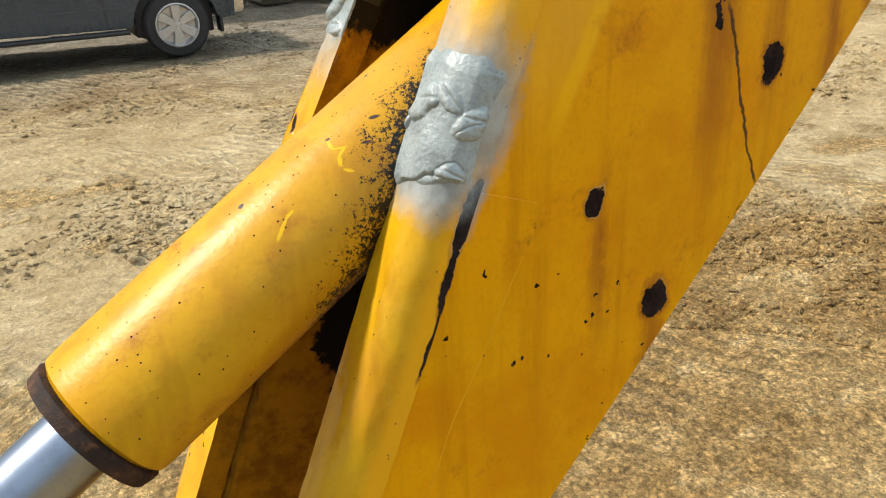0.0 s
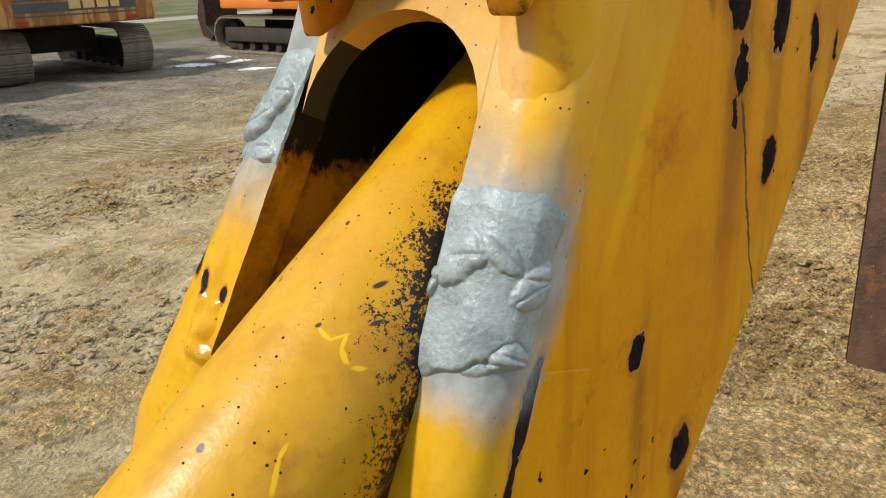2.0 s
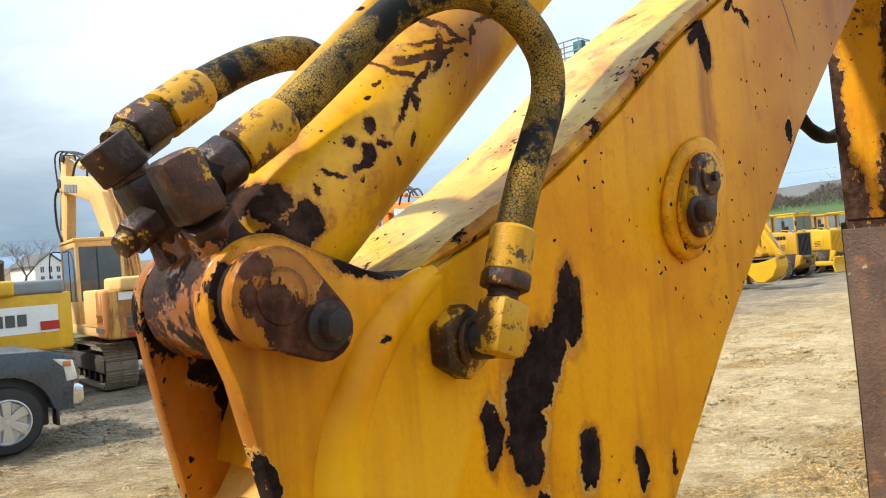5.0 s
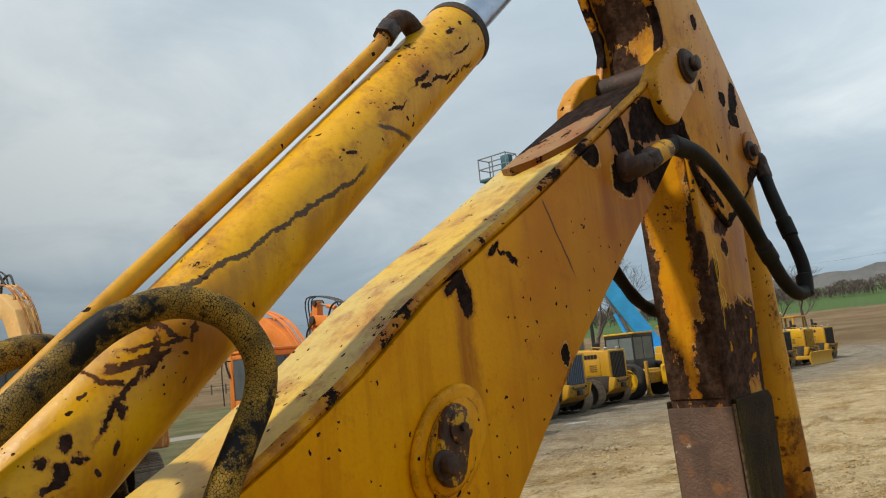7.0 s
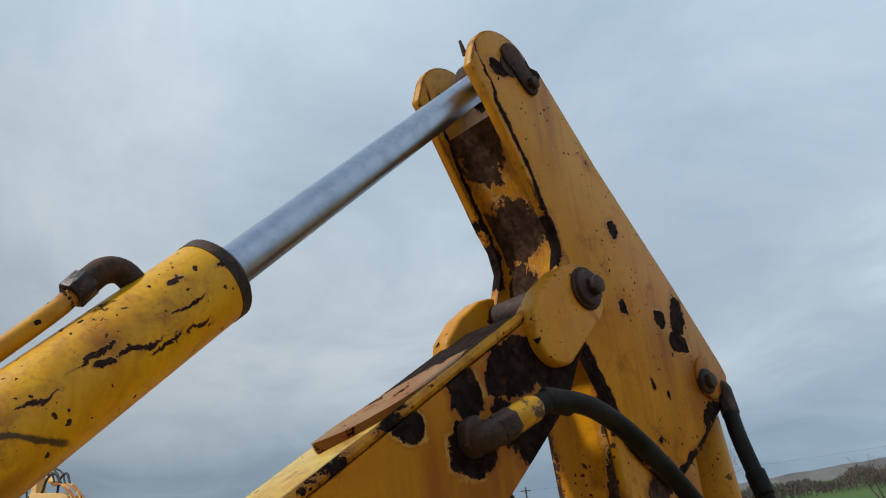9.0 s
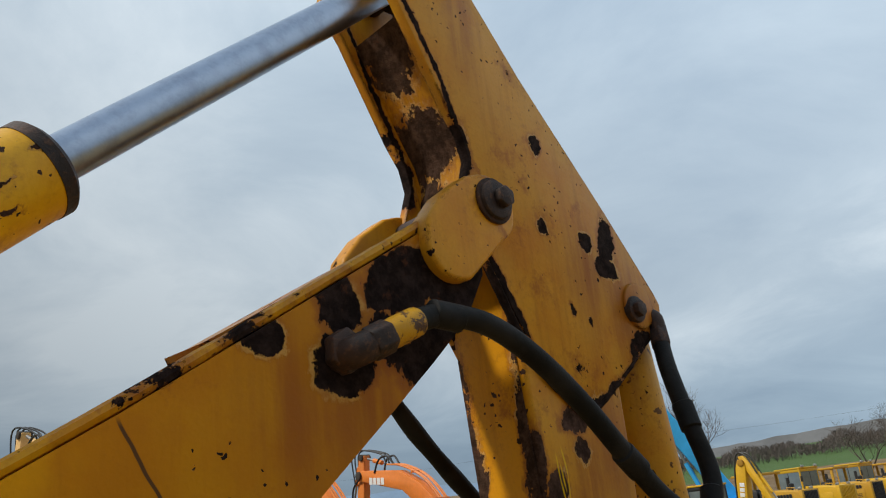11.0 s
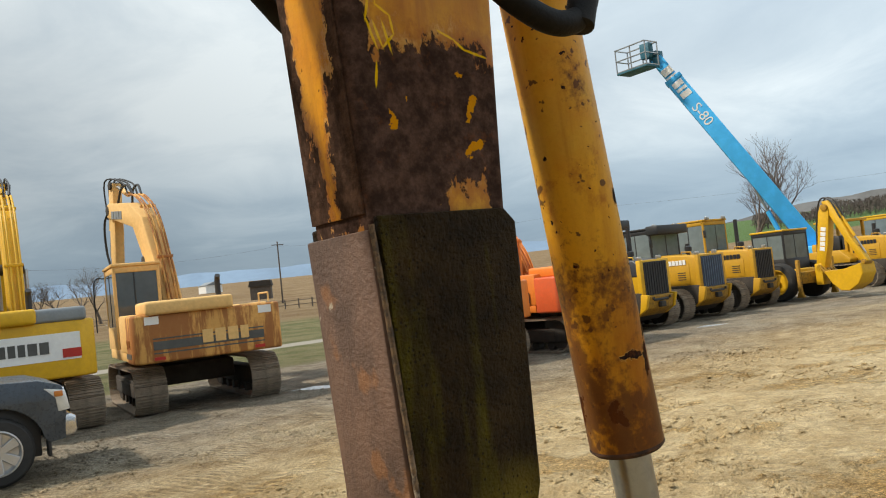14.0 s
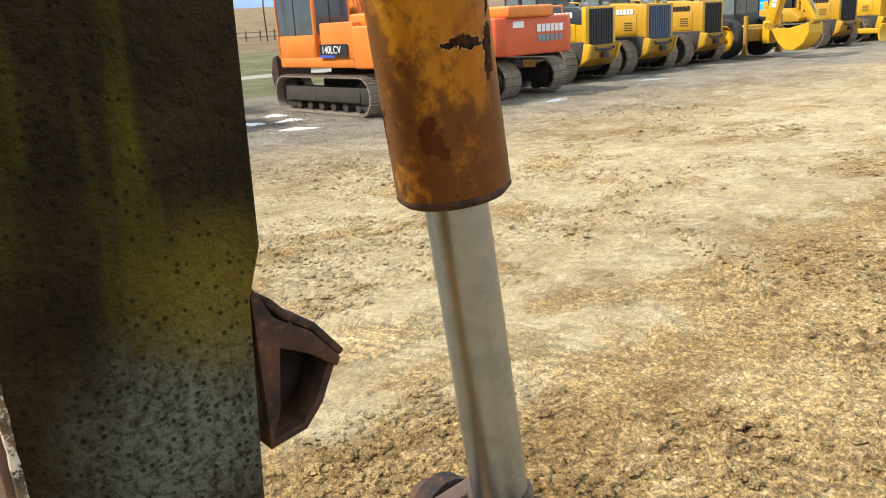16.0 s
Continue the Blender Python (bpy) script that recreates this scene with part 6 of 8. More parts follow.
part("gland_ring", turned([(CL - 0.006, 0.0590), (CL - 0.002, 0.0596), (CL + 0.004, 0.054), (CL + 0.005, 0.035)], CA, CB, 40), M_RUST, kc)
part("piston_rod", rod(CA + CD * (CL - 0.04), CA + CD * (CL + 0.385), 0.0335, 32), M_CHROME, kc, "polished chrome piston rod")
RE = CA + CD * (CL + 0.465)
part("rod_neck", turned([(CL + 0.372, 0.036), (CL + 0.376, 0.039), (CL + 0.425, 0.041), (CL + 0.450, 0.046)], CA, CB, 28), M_MUD, kc, "muddy rod end")
part("rod_eye", turned([(-0.062, 0.030), (-0.058, 0.050), (0.058, 0.050), (0.062, 0.030)], RE, RE + Vector((0, 1, 0)), 28), M_DUSTY, kc)
link = part("bucket_linkage", rod((RE.x, -0.175, RE.z), (RE.x, 0.150, RE.z), 0.026, 20, bevel=0.004), M_DUSTY, excavator, "rusty bucket link bars and pin")
for y in (-0.098, 0.070):
    bar = []
    for ang in range(-90, 91, 15):
        bar.append((RE.x + 0.02 + 0.050 * math.cos(radians(ang - 18)), RE.z + 0.050 * math.sin(radians(ang - 18))))
    bar += [(2.74, 1.135 + 0.045), (2.73, 1.135 - 0.050)]
    part("link_bar", prism(bar, y - 0.014, y + 0.014, 0.005), M_BACKRUST, link)
    part("link_boss", turned([(0.0, 0.040), (0.003, 0.047), (0.030, 0.047), (0.036, 0.040)], (RE.x, y - 0.018 if y < 0 else y + 0.018, RE.z), (RE.x, y - 1 if y < 0 else y + 1, RE.z), 24), M_RUST, link)
part("split_pin", rod((RE.x + 0.005, -0.166, RE.z + 0.012), (RE.x + 0.055, -0.168, RE.z + 0.032), 0.004, 8), M_PIN, link)
for y in (-0.070, 0.045):
    low = [(RE.x - 0.035, RE.z), (RE.x + 0.035, RE.z), (RE.x + 0.16, 0.55), (RE.x + 0.09, 0.53)]
    part("link_arm", prism(low, y - 0.010, y + 0.010, 0.004), M_RUST, link)

# hose from the boom's tip to the bucket cylinder
tip_hose = [(2.262, -0.172, 2.494), (2.298, -0.178, 2.511), (2.355, -0.180, 2.528), (2.44, -0.185, 2.520), (2.53, -0.190, 2.475), (2.62, -0.195, 2.405), (2.71, -0.195, 2.325), (2.80, -0.192, 2.258), (2.876, -0.195, 2.226), (2.930, -0.196, 2.241), (2.955, -0.190, 2.300), (2.954, -0.168, 2.392), (2.974, -0.136, 2.490), (3.006, -0.110, 2.568)]
hose3 = part("hydraulic_hose", tube(tip_hose, 0.0165, 10, 18), M_HOSE, excavator, "black rubber hydraulic hose in a long loop")
for i, j in ((2, 3), (6, 7), (9, 10), (11, 12)):
    a, b = Vector(tip_hose[i]), Vector(tip_hose[j])
    part("sleeve", turned([(-0.020, 0.0165), (-0.018, 0.0195), (0.030, 0.0200), (0.033, 0.0165)], a, b, 18), M_HOSE, hose3)
a, b = Vector(tip_hose[0]), Vector(tip_hose[1])
part("ferrule", turned([(-0.01, 0.019), (0.012, 0.021), (0.05, 0.0205), (0.055, 0.018)], a, b, 18), M_FITY, hose3)
part("hose_nut", hexnut(a + (a - b).normalized() * 0.030, a - (a - b).normalized() * 0.004, 0.024, 0.003), M_PIN, hose3)
part("elbow", tube([a + (a - b).normalized() * 0.020, a + (a - b).normalized() * 0.045 + Vector((0, 0.006, 0)), a + (a - b).normalized() * 0.050 + Vector((-0.004, 0.045, 0))], 0.021, 6, 14), M_PIN, hose3)
part("bulkhead_nut", hexnut((2.220, NEAR - 0.018, 2.479), (2.218, NEAR + 0.002, 2.479), 0.031, 0.004), M_PIN, hose3)
a, b = Vector(tip_hose[-1]), Vector(tip_hose[-2])
part("hose_nut", hexnut(a + (a - b) * 0.3, a - (a - b) * 0.35, 0.020, 0.003), M_PIN, hose3)
part("elbow", tube([a, a + Vector((0.004, 0.006, 0.035)), a + Vector((-0.004, 0.040, 0.045))], 0.016, 6, 12), M_PIN, hose3)
# its twin on the far side
far_hose = [(2.25, 0.140, 2.470), (2.33, 0.170, 2.515), (2.42, 0.185, 2.535), (2.53, 0.190, 2.505), (2.63, 0.195, 2.408), (2.735, 0.195, 2.308), (2.81, 0.190, 2.250), (2.885, 0.170, 2.222), (2.955, 0.150, 2.260), (2.99, 0.130, 2.40), (3.0, 0.075, 2.56)]
part("hydraulic_hose", tube(far_hose, 0.0165, 8, 16, radii=lambda u: 1.0 + 0.06 * math.sin(u * 70)), M_HOSE, excavator, "black rubber hydraulic hose")

# ---- parked machines ----
M_TRACK = plain("track_steel", (0.235, 0.185, 0.135), 0.75, 0.1, 0.35, 6.0, 0.2)
M_UNDER = plain("undercarriage_mud", (0.040, 0.032, 0.025), 0.85, 0.0, 0.3, 5.0, 0.2)
M_GLASS = glass_material("cab_glass")
M_GLASSL = glass_material("clear_cab_glass", (0.10, 0.12, 0.12))
M_BLACK = plain("black_plastic", (0.018, 0.018, 0.019), 0.5)
M_GRILLE = plain("radiator_grille", (0.020, 0.021, 0.024), 0.6)
M_CASE = dirty_paint("faded_tan_yellow", (0.74, 0.46, 0.17), (0.42, 0.22, 0.07), 0.35, 0.55)
M_CASER = dirty_paint("rust_streaked_tan", (0.66, 0.35, 0.09), (0.38, 0.14, 0.035), 0.5, 0.6, 1.0)
M_ORANGE = dirty_paint("orange_paint", (0.72, 0.20, 0.022), (0.30, 0.14, 0.06), 0.20, 0.40)
M_ORANGED = dirty_paint("red_orange_paint", (0.60, 0.095, 0.024), (0.28, 0.10, 0.05), 0.25, 0.40)
M_DOZER = dirty_paint("construction_yellow", (0.54, 0.285, 0.008), (0.22, 0.12, 0.035), 0.35, 0.45)
M_DOZERL = dirty_paint("bright_yellow", (0.66, 0.37, 0.006), (0.28, 0.16, 0.04), 0.22, 0.40)
M_GRIMY = dirty_paint("grimy_lower_paint", (0.40, 0.205, 0.010), (0.075, 0.045, 0.02), 0.85, 0.6)
M_WHITE = plain("white_paint", (0.75, 0.75, 0.73), 0.5, 0.0, 0.08, 2.0, 0.0)
M_GREYP = plain("grey_paint", (0.20, 0.22, 0.23), 0.5, 0.0, 0.15, 2.0, 0.0)
M_STRIPE = plain("dark_stripe", (0.075, 0.075, 0.070), 0.55, 0.0, 0.2, 3.0, 0.0)
M_BLUE = dirty_paint("lift_blue", (0.035, 0.40, 0.80), (0.10, 0.33, 0.50), 0.10, 0.35)
M_BLUED = dirty_paint("dark_teal", (0.015, 0.11, 0.16), (0.06, 0.10, 0.11), 0.2, 0.5)
M_STEEL = plain("dull_steel", (0.36, 0.36, 0.35), 0.35, 0.8, 0.1, 10.0, 0.0)
M_RED = plain("red_lens", (0.42, 0.02, 0.015), 0.3, 0.0, 0.1, 5.0, 0.0)


def write(name, text, size, m, mat, parent, depth=0.006):
    """Flat raised lettering; m places it, with x along the line and z out of the surface."""
    cu = bpy.data.curves.new(name, "FONT")
    cu.body, cu.size, cu.extrude, cu.align_x = text, size, depth, "CENTER"
    tmp = new("tmp_text", cu)
    me = bpy.data.meshes.new_from_object(tmp)
    bpy.data.objects.remove(tmp)
    me.transform(m)
    me.materials.clear()
    me.materials.append(mat)
    ob = new(name, me)
    ob.parent = parent
    return ob


def bars(name, widths, height, m, mat, parent, gap=0.35):
    """A word mark as plain upright bars."""
    x = 0.0
    total = sum(widths) * height * 0.8 + gap * height * 0.5 * (len(widths) - 1)
    for w in widths:
        bm = box(x + w * height * 0.4 - total / 2, 0, 0, w * height * 0.8, height, 0.012, 0.003, 1)
        bm.transform(m)
        part(name, bm, mat, parent)
        x += w * height * 0.8 + gap * height * 0.5


SHOE_MESH = {}


def shoe_mesh(width, pitch):
    key = (round(width, 3), round(pitch, 3))
    if key not in SHOE_MESH:
        own = box(0, 0, 0, pitch * 0.93, width, 0.028, 0.0)
        for x in (-0.32, 0.0, 0.34):
            own = box(x * pitch, 0, 0.024, 0.018, width, 0.030, 0.0, bm=own)
        bmesh.ops.recalc_face_normals(own, faces=own.faces)
        me = bpy.data.meshes.new("track_shoe")
        own.to_mesh(me)
        own.free()
        me.materials.append(M_TRACK)
        SHOE_MESH[key] = me
    return SHOE_MESH[key]


def crawler(parent, y, length, height, width, mat_frame, m=None, rear_up=0.0):
    """One crawler track: belt of shoes, frame, sprocket, idler and rollers. Shoes are objects on one mesh."""
    m = m or Matrix.Identity(4)
    r = height / 2
    half = length / 2 - r
    body = box(0, y, r, 2 * half + r * 0.9, width * 0.55, height * 0.42, 0.03)
    body = box(0, y + math.copysign(width * 0.26, y), r * 0.95, 2 * half * 0.92, 0.06, height * 0.30, 0.01, bm=body)
    track = part("track", join(None, body, m), mat_frame, parent)
    for x in (half, -half):
        part("sprocket", turned([(-width * 0.2, r * 0.55), (-width * 0.18, r * 0.82), (width * 0.18, r * 0.82), (width * 0.2, r * 0.55)], m @ Vector((x, y, r)), m @ Vector((x, y + 1, r)), 18), M_UNDER, track)
    for i in range(6):
        x = -half * 0.8 + half * 1.6 * i / 5
        part("roller", rod(m @ Vector((x, y - width * 0.2, 0.15)), m @ Vector((x, y + width * 0.2, 0.15)), 0.10, 14), M_UNDER, track)
    around = 2 * (2 * half) + 2 * math.pi * r
    count = round(around / 0.185)
    pitch = around / count
    me = shoe_mesh(width, pitch)
    for i in range(count):
        s = (i + 0.5) * pitch
        if s < 2 * half:
            px, pz, ang = -half + s, height - 0.014, 0.0
        elif s < 2 * half + math.pi * r:
            a = (s - 2 * half) / r
            px, pz, ang = half + (r - 0.014) * math.sin(a), r + (r - 0.014) * math.cos(a), a
        elif s < 4 * half + math.pi * r:
            px, pz, ang = half - (s - 2 * half - math.pi * r), 0.022, math.pi
        else:
            a = (s - 4 * half - math.pi * r) / r
            px, pz, ang = -half - (r - 0.014) * math.sin(a), r - (r - 0.014) * math.cos(a), math.pi + a
        ob = new("track_shoe", me)
        ob.parent = track
        ob.matrix_basis = m @ Matrix.Translation((px, y, pz)) @ Matrix.Rotation(ang, 4, "Y")
    return track


def cab(parent, x0, x1, y0, y1, z0, z1, mat, glass, roof=None, lean=0.10, name="cab"):
    """A glazed cab: posts, roof, sills, a pane in every side."""
    t = 0.07
    bm = box((x0 + x1) / 2, (y0 + y1) / 2, z0 + 0.25, x1 - x0, y1 - y0, 0.5, 0.03)
    for x in (x0 + t / 2, x1 - t / 2 - lean * 0.0):
        for y in (y0 + t / 2, y1 - t / 2):
            bm = box(x, y, (z0 + z1) / 2, t, t, z1 - z0, 0.012, 1, bm)
    bm = box((x0 + x1) / 2, (y0 + y1) / 2, z1 - 0.07, x1 - x0, y1 - y0, 0.14, 0.03, 2, bm)
    c = part(name, bm, mat, parent)
    part("roof", box((x0 + x1) / 2, (y0 + y1) / 2, z1 + 0.03, x1 - x0 + 0.06, y1 - y0 + 0.06, 0.07, 0.025), roof or mat, c)
    zc, zh = (z0 + 0.5 + z1 - 0.14) / 2, z1 - 0.14 - z0 - 0.5
    for y in (y0 + 0.02, y1 - 0.02):
        w = part("window", box((x0 + x1) / 2, y, zc, x1 - x0 - 2 * t, 0.012, zh, 0.0), glass, c)
        part("window_bar", box((x0 + x1) / 2, y, zc, 0.035, 0.03, zh, 0.005), M_BLACK, w)
    for x in (x0 + 0.02, x1 - 0.02):
        w = part("window", box(x, (y0 + y1) / 2, zc, 0.012, y1 - y0 - 2 * t, zh, 0.0), glass, c)
        part("window_bar", box(x, (y0 + y1) / 2 + 0.05, zc, 0.03, 0.03, zh, 0.005), M_BLACK, w)
    part("seat", box((x0 + x1) / 2 - 0.1, (y0 + y1) / 2, z0 + 0.62, 0.45, 0.5, 0.9, 0.08), M_BLACK, c)
    return c


def arm(parent, outline, w, mat, y=0.0, name="boom"):
    return part(name, prism(outline, y - w / 2, y + w / 2, 0.03, 2), mat, parent)


def ram(parent, a, b, r, mat, ratio=0.55):
    a, b = Vector(a), Vector(b)
    c = a + (b - a) * ratio
    ob = part("cylinder", rod(a, c, r, 14), mat, parent)
    part("piston_rod", rod(c, b, r * 0.55, 12), M_STEEL, ob)
    return ob


def pipe_run(parent, pts, r, mat, name="pipe"):
    return part(name, tube(pts, r, 5, 8), mat, parent)


def boom_seat(style):
    """Where the boom sits on the upper works: off to one side, and turned a little."""
    return Matrix.Translation((0, style.get("off", 0.0), 0)) @ Matrix.Rotation(radians(style.get("swing", 0.0)), 4, "Z")


def digger(name, m, turn, label, mat, rear_mat, group, sizes, boom_pts, stick_pts, style):
    """A parked crawler excavator: undercarriage along its own x, upper works turned by degrees on it."""
    L, G, H, S = sizes["track"]
    ex = thing(name, m, label, "excavator", group)
    for y in (G / 2, -G / 2):
        crawler(ex, y, L, H, S, M_UNDER)
    part("car_body", join(box(0, 0, 0.62, 1.5, G - S, 0.42, 0.06), box(0, 0, 0.90, 1.15, 1.15, 0.22, 0.05)), M_UNDER, ex)
    up = Matrix.Rotation(radians(turn), 4, "Z")
    W, R, Z0 = sizes["upper"]

    def P(n, bm, material, parent=ex, lab=""):
        bm.transform(up)
        return part(n, bm, material, parent, lab)

    deck = P("deck", box((1.75 - R * 0.55) / 2 - 0.1, 0, Z0 + 0.11, 1.75 + R * 0.55, W - 0.08, 0.22, 0.03), mat)
    # counterweight, rounded at the rear corners
    ch = sizes.get("chamfer", 0.25)
    cw = prism([(-R, -W / 2 + ch), (-R + ch * 0.5, -W / 2), (-R + 0.85, -W / 2), (-R + 0.85, W / 2), (-R + ch * 0.5, W / 2), (-R, W / 2 - ch)], 0, sizes["cw"], 0.05, 3)
    cw.transform(Matrix.Translation((0, 0, Z0 - 0.02)) @ Matrix(((1, 0, 0, 0), (0, 0, 1, 0), (0, 1, 0, 0), (0, 0, 0, 1))))
    counter = P("counterweight", cw, rear_mat)
    hood = P("engine_hood", box(-R + 0.85 + 0.02 - 0.30, W * 0.12, Z0 + sizes["cw"] + 0.09, 1.35, W * 0.58, 0.26, 0.06, 3), mat)
    P("hood_vent", box(-R + 0.16, W * 0.24, Z0 + sizes["cw"] + 0.12, 0.02, 0.32, 0.22, 0.0), M_STRIPE, hood)
    for s in (1, -1):
        P("side_box", box(-R + 1.45, s * (W / 2 - 0.30), Z0 + 0.55, 1.25, 0.56, 0.75, 0.04), mat)
    P("tool_box", box(0.9, -W / 2 + 0.33, Z0 + 0.50, 1.3, 0.60, 0.60, 0.04), mat)
    P("exhaust", tube([(-R + 1.0, -0.45, Z0 + 1.1), (-R + 1.0, -0.45, Z0 + 1.45), (-R + 0.93, -0.45, Z0 + 1.56)], 0.055, 6, 12), M_BLACK)
    P("handrail", tube([(-R + 0.25, -W / 2 + 0.15, Z0 + sizes["cw"]), (-R + 0.25, -W / 2 + 0.15, Z0 + sizes["cw"] + 0.18), (-R + 0.95, -W / 2 + 0.15, Z0 + sizes["cw"] + 0.18), (-R + 0.95, -W / 2 + 0.15, Z0 + sizes["cw"])], 0.018, 1, 8, curve=False), mat)
    cx0, cx1 = sizes["cab"]
    c = cab(ex, cx0, cx1, W / 2 - 1.02, W / 2 - 0.04, Z0 + 0.2, sizes["roof"], mat, M_GLASS)
    for o in (c, *c.children_recursive):
        o.data.transform(up)
    P("mirror", tube([(cx1, W / 2 - 0.05, sizes["roof"] - 0.15), (cx1 + 0.06, W / 2 + 0.18, sizes["roof"] - 0.25), (cx1 + 0.02, W / 2 + 0.20, Z0 + 0.6)], 0.015, 5, 8), M_BLACK)
    upb = up @ boom_seat(style)

    def PB(n, bm, material, parent=ex, lab=""):
        bm.transform(upb)
        return part(n, bm, material, parent, lab)

    bw = style.get("wide", 0.17)
    b = PB("boom", prism(boom_pts, -bw, bw, 0.04, 2), mat)
    s = PB("stick", prism(stick_pts, -0.12, 0.12, 0.03, 2), mat)
    bx, bz = boom_pts[len(boom_pts) // 2]
    mid = boom_pts[2]
    for y in (0.26, -0.26):
        o = ram(ex, upb @ Vector((1.35, y, Z0 + 0.25)), upb @ Vector((mid[0] + 0.10, y, mid[1] + 0.12)), 0.075, mat)
    ram(ex, upb @ Vector((bx - 1.15, 0, bz + 0.22)), upb @ Vector((stick_pts[0][0] - 0.05, 0, stick_pts[0][1] - 0.10)), 0.07, mat)
    ram(ex, upb @ Vector((stick_pts[1][0] + 0.18, 0, stick_pts[1][1] - 0.35)), upb @ Vector((stick_pts[2][0] + 0.25, 0, stick_pts[2][1] + 0.45)), 0.06, mat)
    for k_, y in enumerate((0.06, -0.06, 0.13, -0.13)):
        pts = [upb @ Vector((x - 0.04, y, z + 0.06)) for x, z in style["pipes"]]
        pipe_run(ex, pts, 0.025, style.get("pipe", mat))
    for f_ in (0.30, 0.62):
        i0 = f_ * (len(style["pipes"]) - 1)
        (xa, za), (xb, zb) = style["pipes"][int(i0)], style["pipes"][int(i0) + 1]
        u_ = i0 - int(i0)
        PB("pipe_clamp", box(xa + (xb - xa) * u_ - 0.05, 0, za + (zb - za) * u_ + 0.07, 0.09, 0.36, 0.07, 0.01), style.get("pipe", mat), b)
    # bosses of the pins, side plates at the joint, word mark on the boom's sides
    for px_, pz_, r_ in (((boom_pts[4][0] + boom_pts[6][0]) / 2, (boom_pts[4][1] + boom_pts[6][1]) / 2, 0.13), (mid[0] + 0.12, mid[1] + 0.14, 0.12)):
        PB("pin_boss", rod((px_, -0.24, pz_), (px_, 0.24, pz_), r_, 16, bevel=0.02), M_UNDER, b)
    PB("pin_boss", rod((stick_pts[0][0] + 0.12, -0.17, stick_pts[0][1] - 0.05), (stick_pts[0][0] + 0.12, 0.17, stick_pts[0][1] - 0.05), 0.10, 14, bevel=0.015), M_UNDER, s)
    d_ = Vector((boom_pts[6][0] - boom_pts[7][0], 0, boom_pts[6][1] - boom_pts[7][1])).normalized()
    n_ = Vector((-d_.z, 0, d_.x))
    at = Vector((boom_pts[7][0] * 0.45 + boom_pts[6][0] * 0.55, 0, boom_pts[7][1] * 0.45 + boom_pts[6][1] * 0.55)) - n_ * 0.30
    for sg in (1, -1):
        fm = Matrix((-d_ * sg, n_, Vector((0, sg, 0)))).transposed().to_4x4()
        fm.translation = at + Vector((0, sg * (bw + 0.005), 0))
        bars("letter_bar", (1.0, 1.0, 1.0, 1.0), 0.20, upb @ fm, style.get("word", M_WHITE), b)
        PB("hose", tube([(stick_pts[1][0] - 0.15, sg * 0.16, stick_pts[1][1] - 0.65), (stick_pts[1][0] + 0.28, sg * 0.20, stick_pts[1][1] - 1.0), (stick_pts[1][0] + 0.34, sg * 0.19, stick_pts[1][1] - 1.7), (stick_pts[1][0] + 0.20, sg * 0.15, stick_pts[1][1] - 2.2)], 0.03, 6, 8), M_BLACK, s)
        PB("hose", tube([(style["pipes"][-1][0] - 0.35, sg * 0.10, style["pipes"][-1][1] + 0.03), (style["pipes"][-1][0] - 0.05, sg * 0.14, style["pipes"][-1][1] + 0.30), (style["pipes"][-1][0] + 0.35, sg * 0.15, style["pipes"][-1][1] + 0.22), (style["pipes"][-1][0] + 0.55, sg * 0.18, style["pipes"][-1][1] - 0.12)], 0.03, 6, 8), M_BLACK, b)
    for y in (0.10, -0.02, -0.14):
        tx, tz = style["pipes"][-1]
        hx, hz = stick_pts[1]
        pipe_run(ex, [upb @ Vector((tx, y, tz + 0.05)), upb @ Vector((tx + 0.35, y, tz + 0.42)), upb @ Vector((hx + 0.32, y, hz + 0.10)), upb @ Vector((hx + 0.30, y, hz - 0.9))], 0.022, M_BLACK, "hose")
    return ex, up, counter, Z0, W, R


ROW = "machines parked along the yard's edge"
BOOM_A = [(0.25, 1.35), (0.55, 1.30), (1.45, 3.05), (2.10, 4.05), (3.85, 4.50), (3.95, 4.74), (3.72, 4.86), (2.30, 4.68), (1.45, 4.22), (0.85, 3.05)]
STICK_A = [(3.58, 5.36), (3.88, 5.40), (4.22, 3.1), (4.30, 2.0), (4.10, 1.95), (3.68, 4.1)]
PIPES_A = [(0.45, 1.9), (0.75, 2.9), (1.30, 4.15), (2.0, 4.72), (2.55, 4.85)]
case, up, counter, Z0, W, R = digger(
    "excavator", pose(7.98, 16.85, 0, 0, 0, 83), -1, "faded tan crawler excavator with a rust-streaked counterweight on the gravel", M_CASE, M_CASER, ROW,
    {"track": (4.1, 2.25, 0.86, 0.60), "upper": (2.84, 2.55, 1.02), "cw": 0.92, "cab": (0.15, 1.85), "roof": 3.02, "chamfer": 0.10}, BOOM_A, STICK_A, {"pipes": PIPES_A, "pipe": M_CASER, "word": M_GREYP, "wide": 0.23, "off": -0.02, "swing": 12.0})
back_face = up @ Matrix.Translation((-R - 0.004, 0, Z0)) @ Matrix(((0, 0, -1, 0), (-1, 0, 0, 0), (0, 1, 0, 0), (0, 0, 0, 1)))
part("stripe", join(None, box(0, 0.30, 0, 2.1, 0.16, 0.008), back_face), M_STRIPE, counter)
for z in (0.16, 0.43):
    part("stripe", join(None, box(0, z, 0, 2.1, 0.025, 0.008), back_face), M_STRIPE, counter)
bars("letter_bar", (1.0, 1.0, 1.0, 0.8), 0.25, back_face @ Matrix.Translation((0.30, 0.38, 0.012)), M_CASE, counter)
for x in (-1.05, 1.10):
    part("sticker", join(None, box(x, 0.78, 0.004, 0.26, 0.15, 0.006), back_face), M_WHITE, counter)
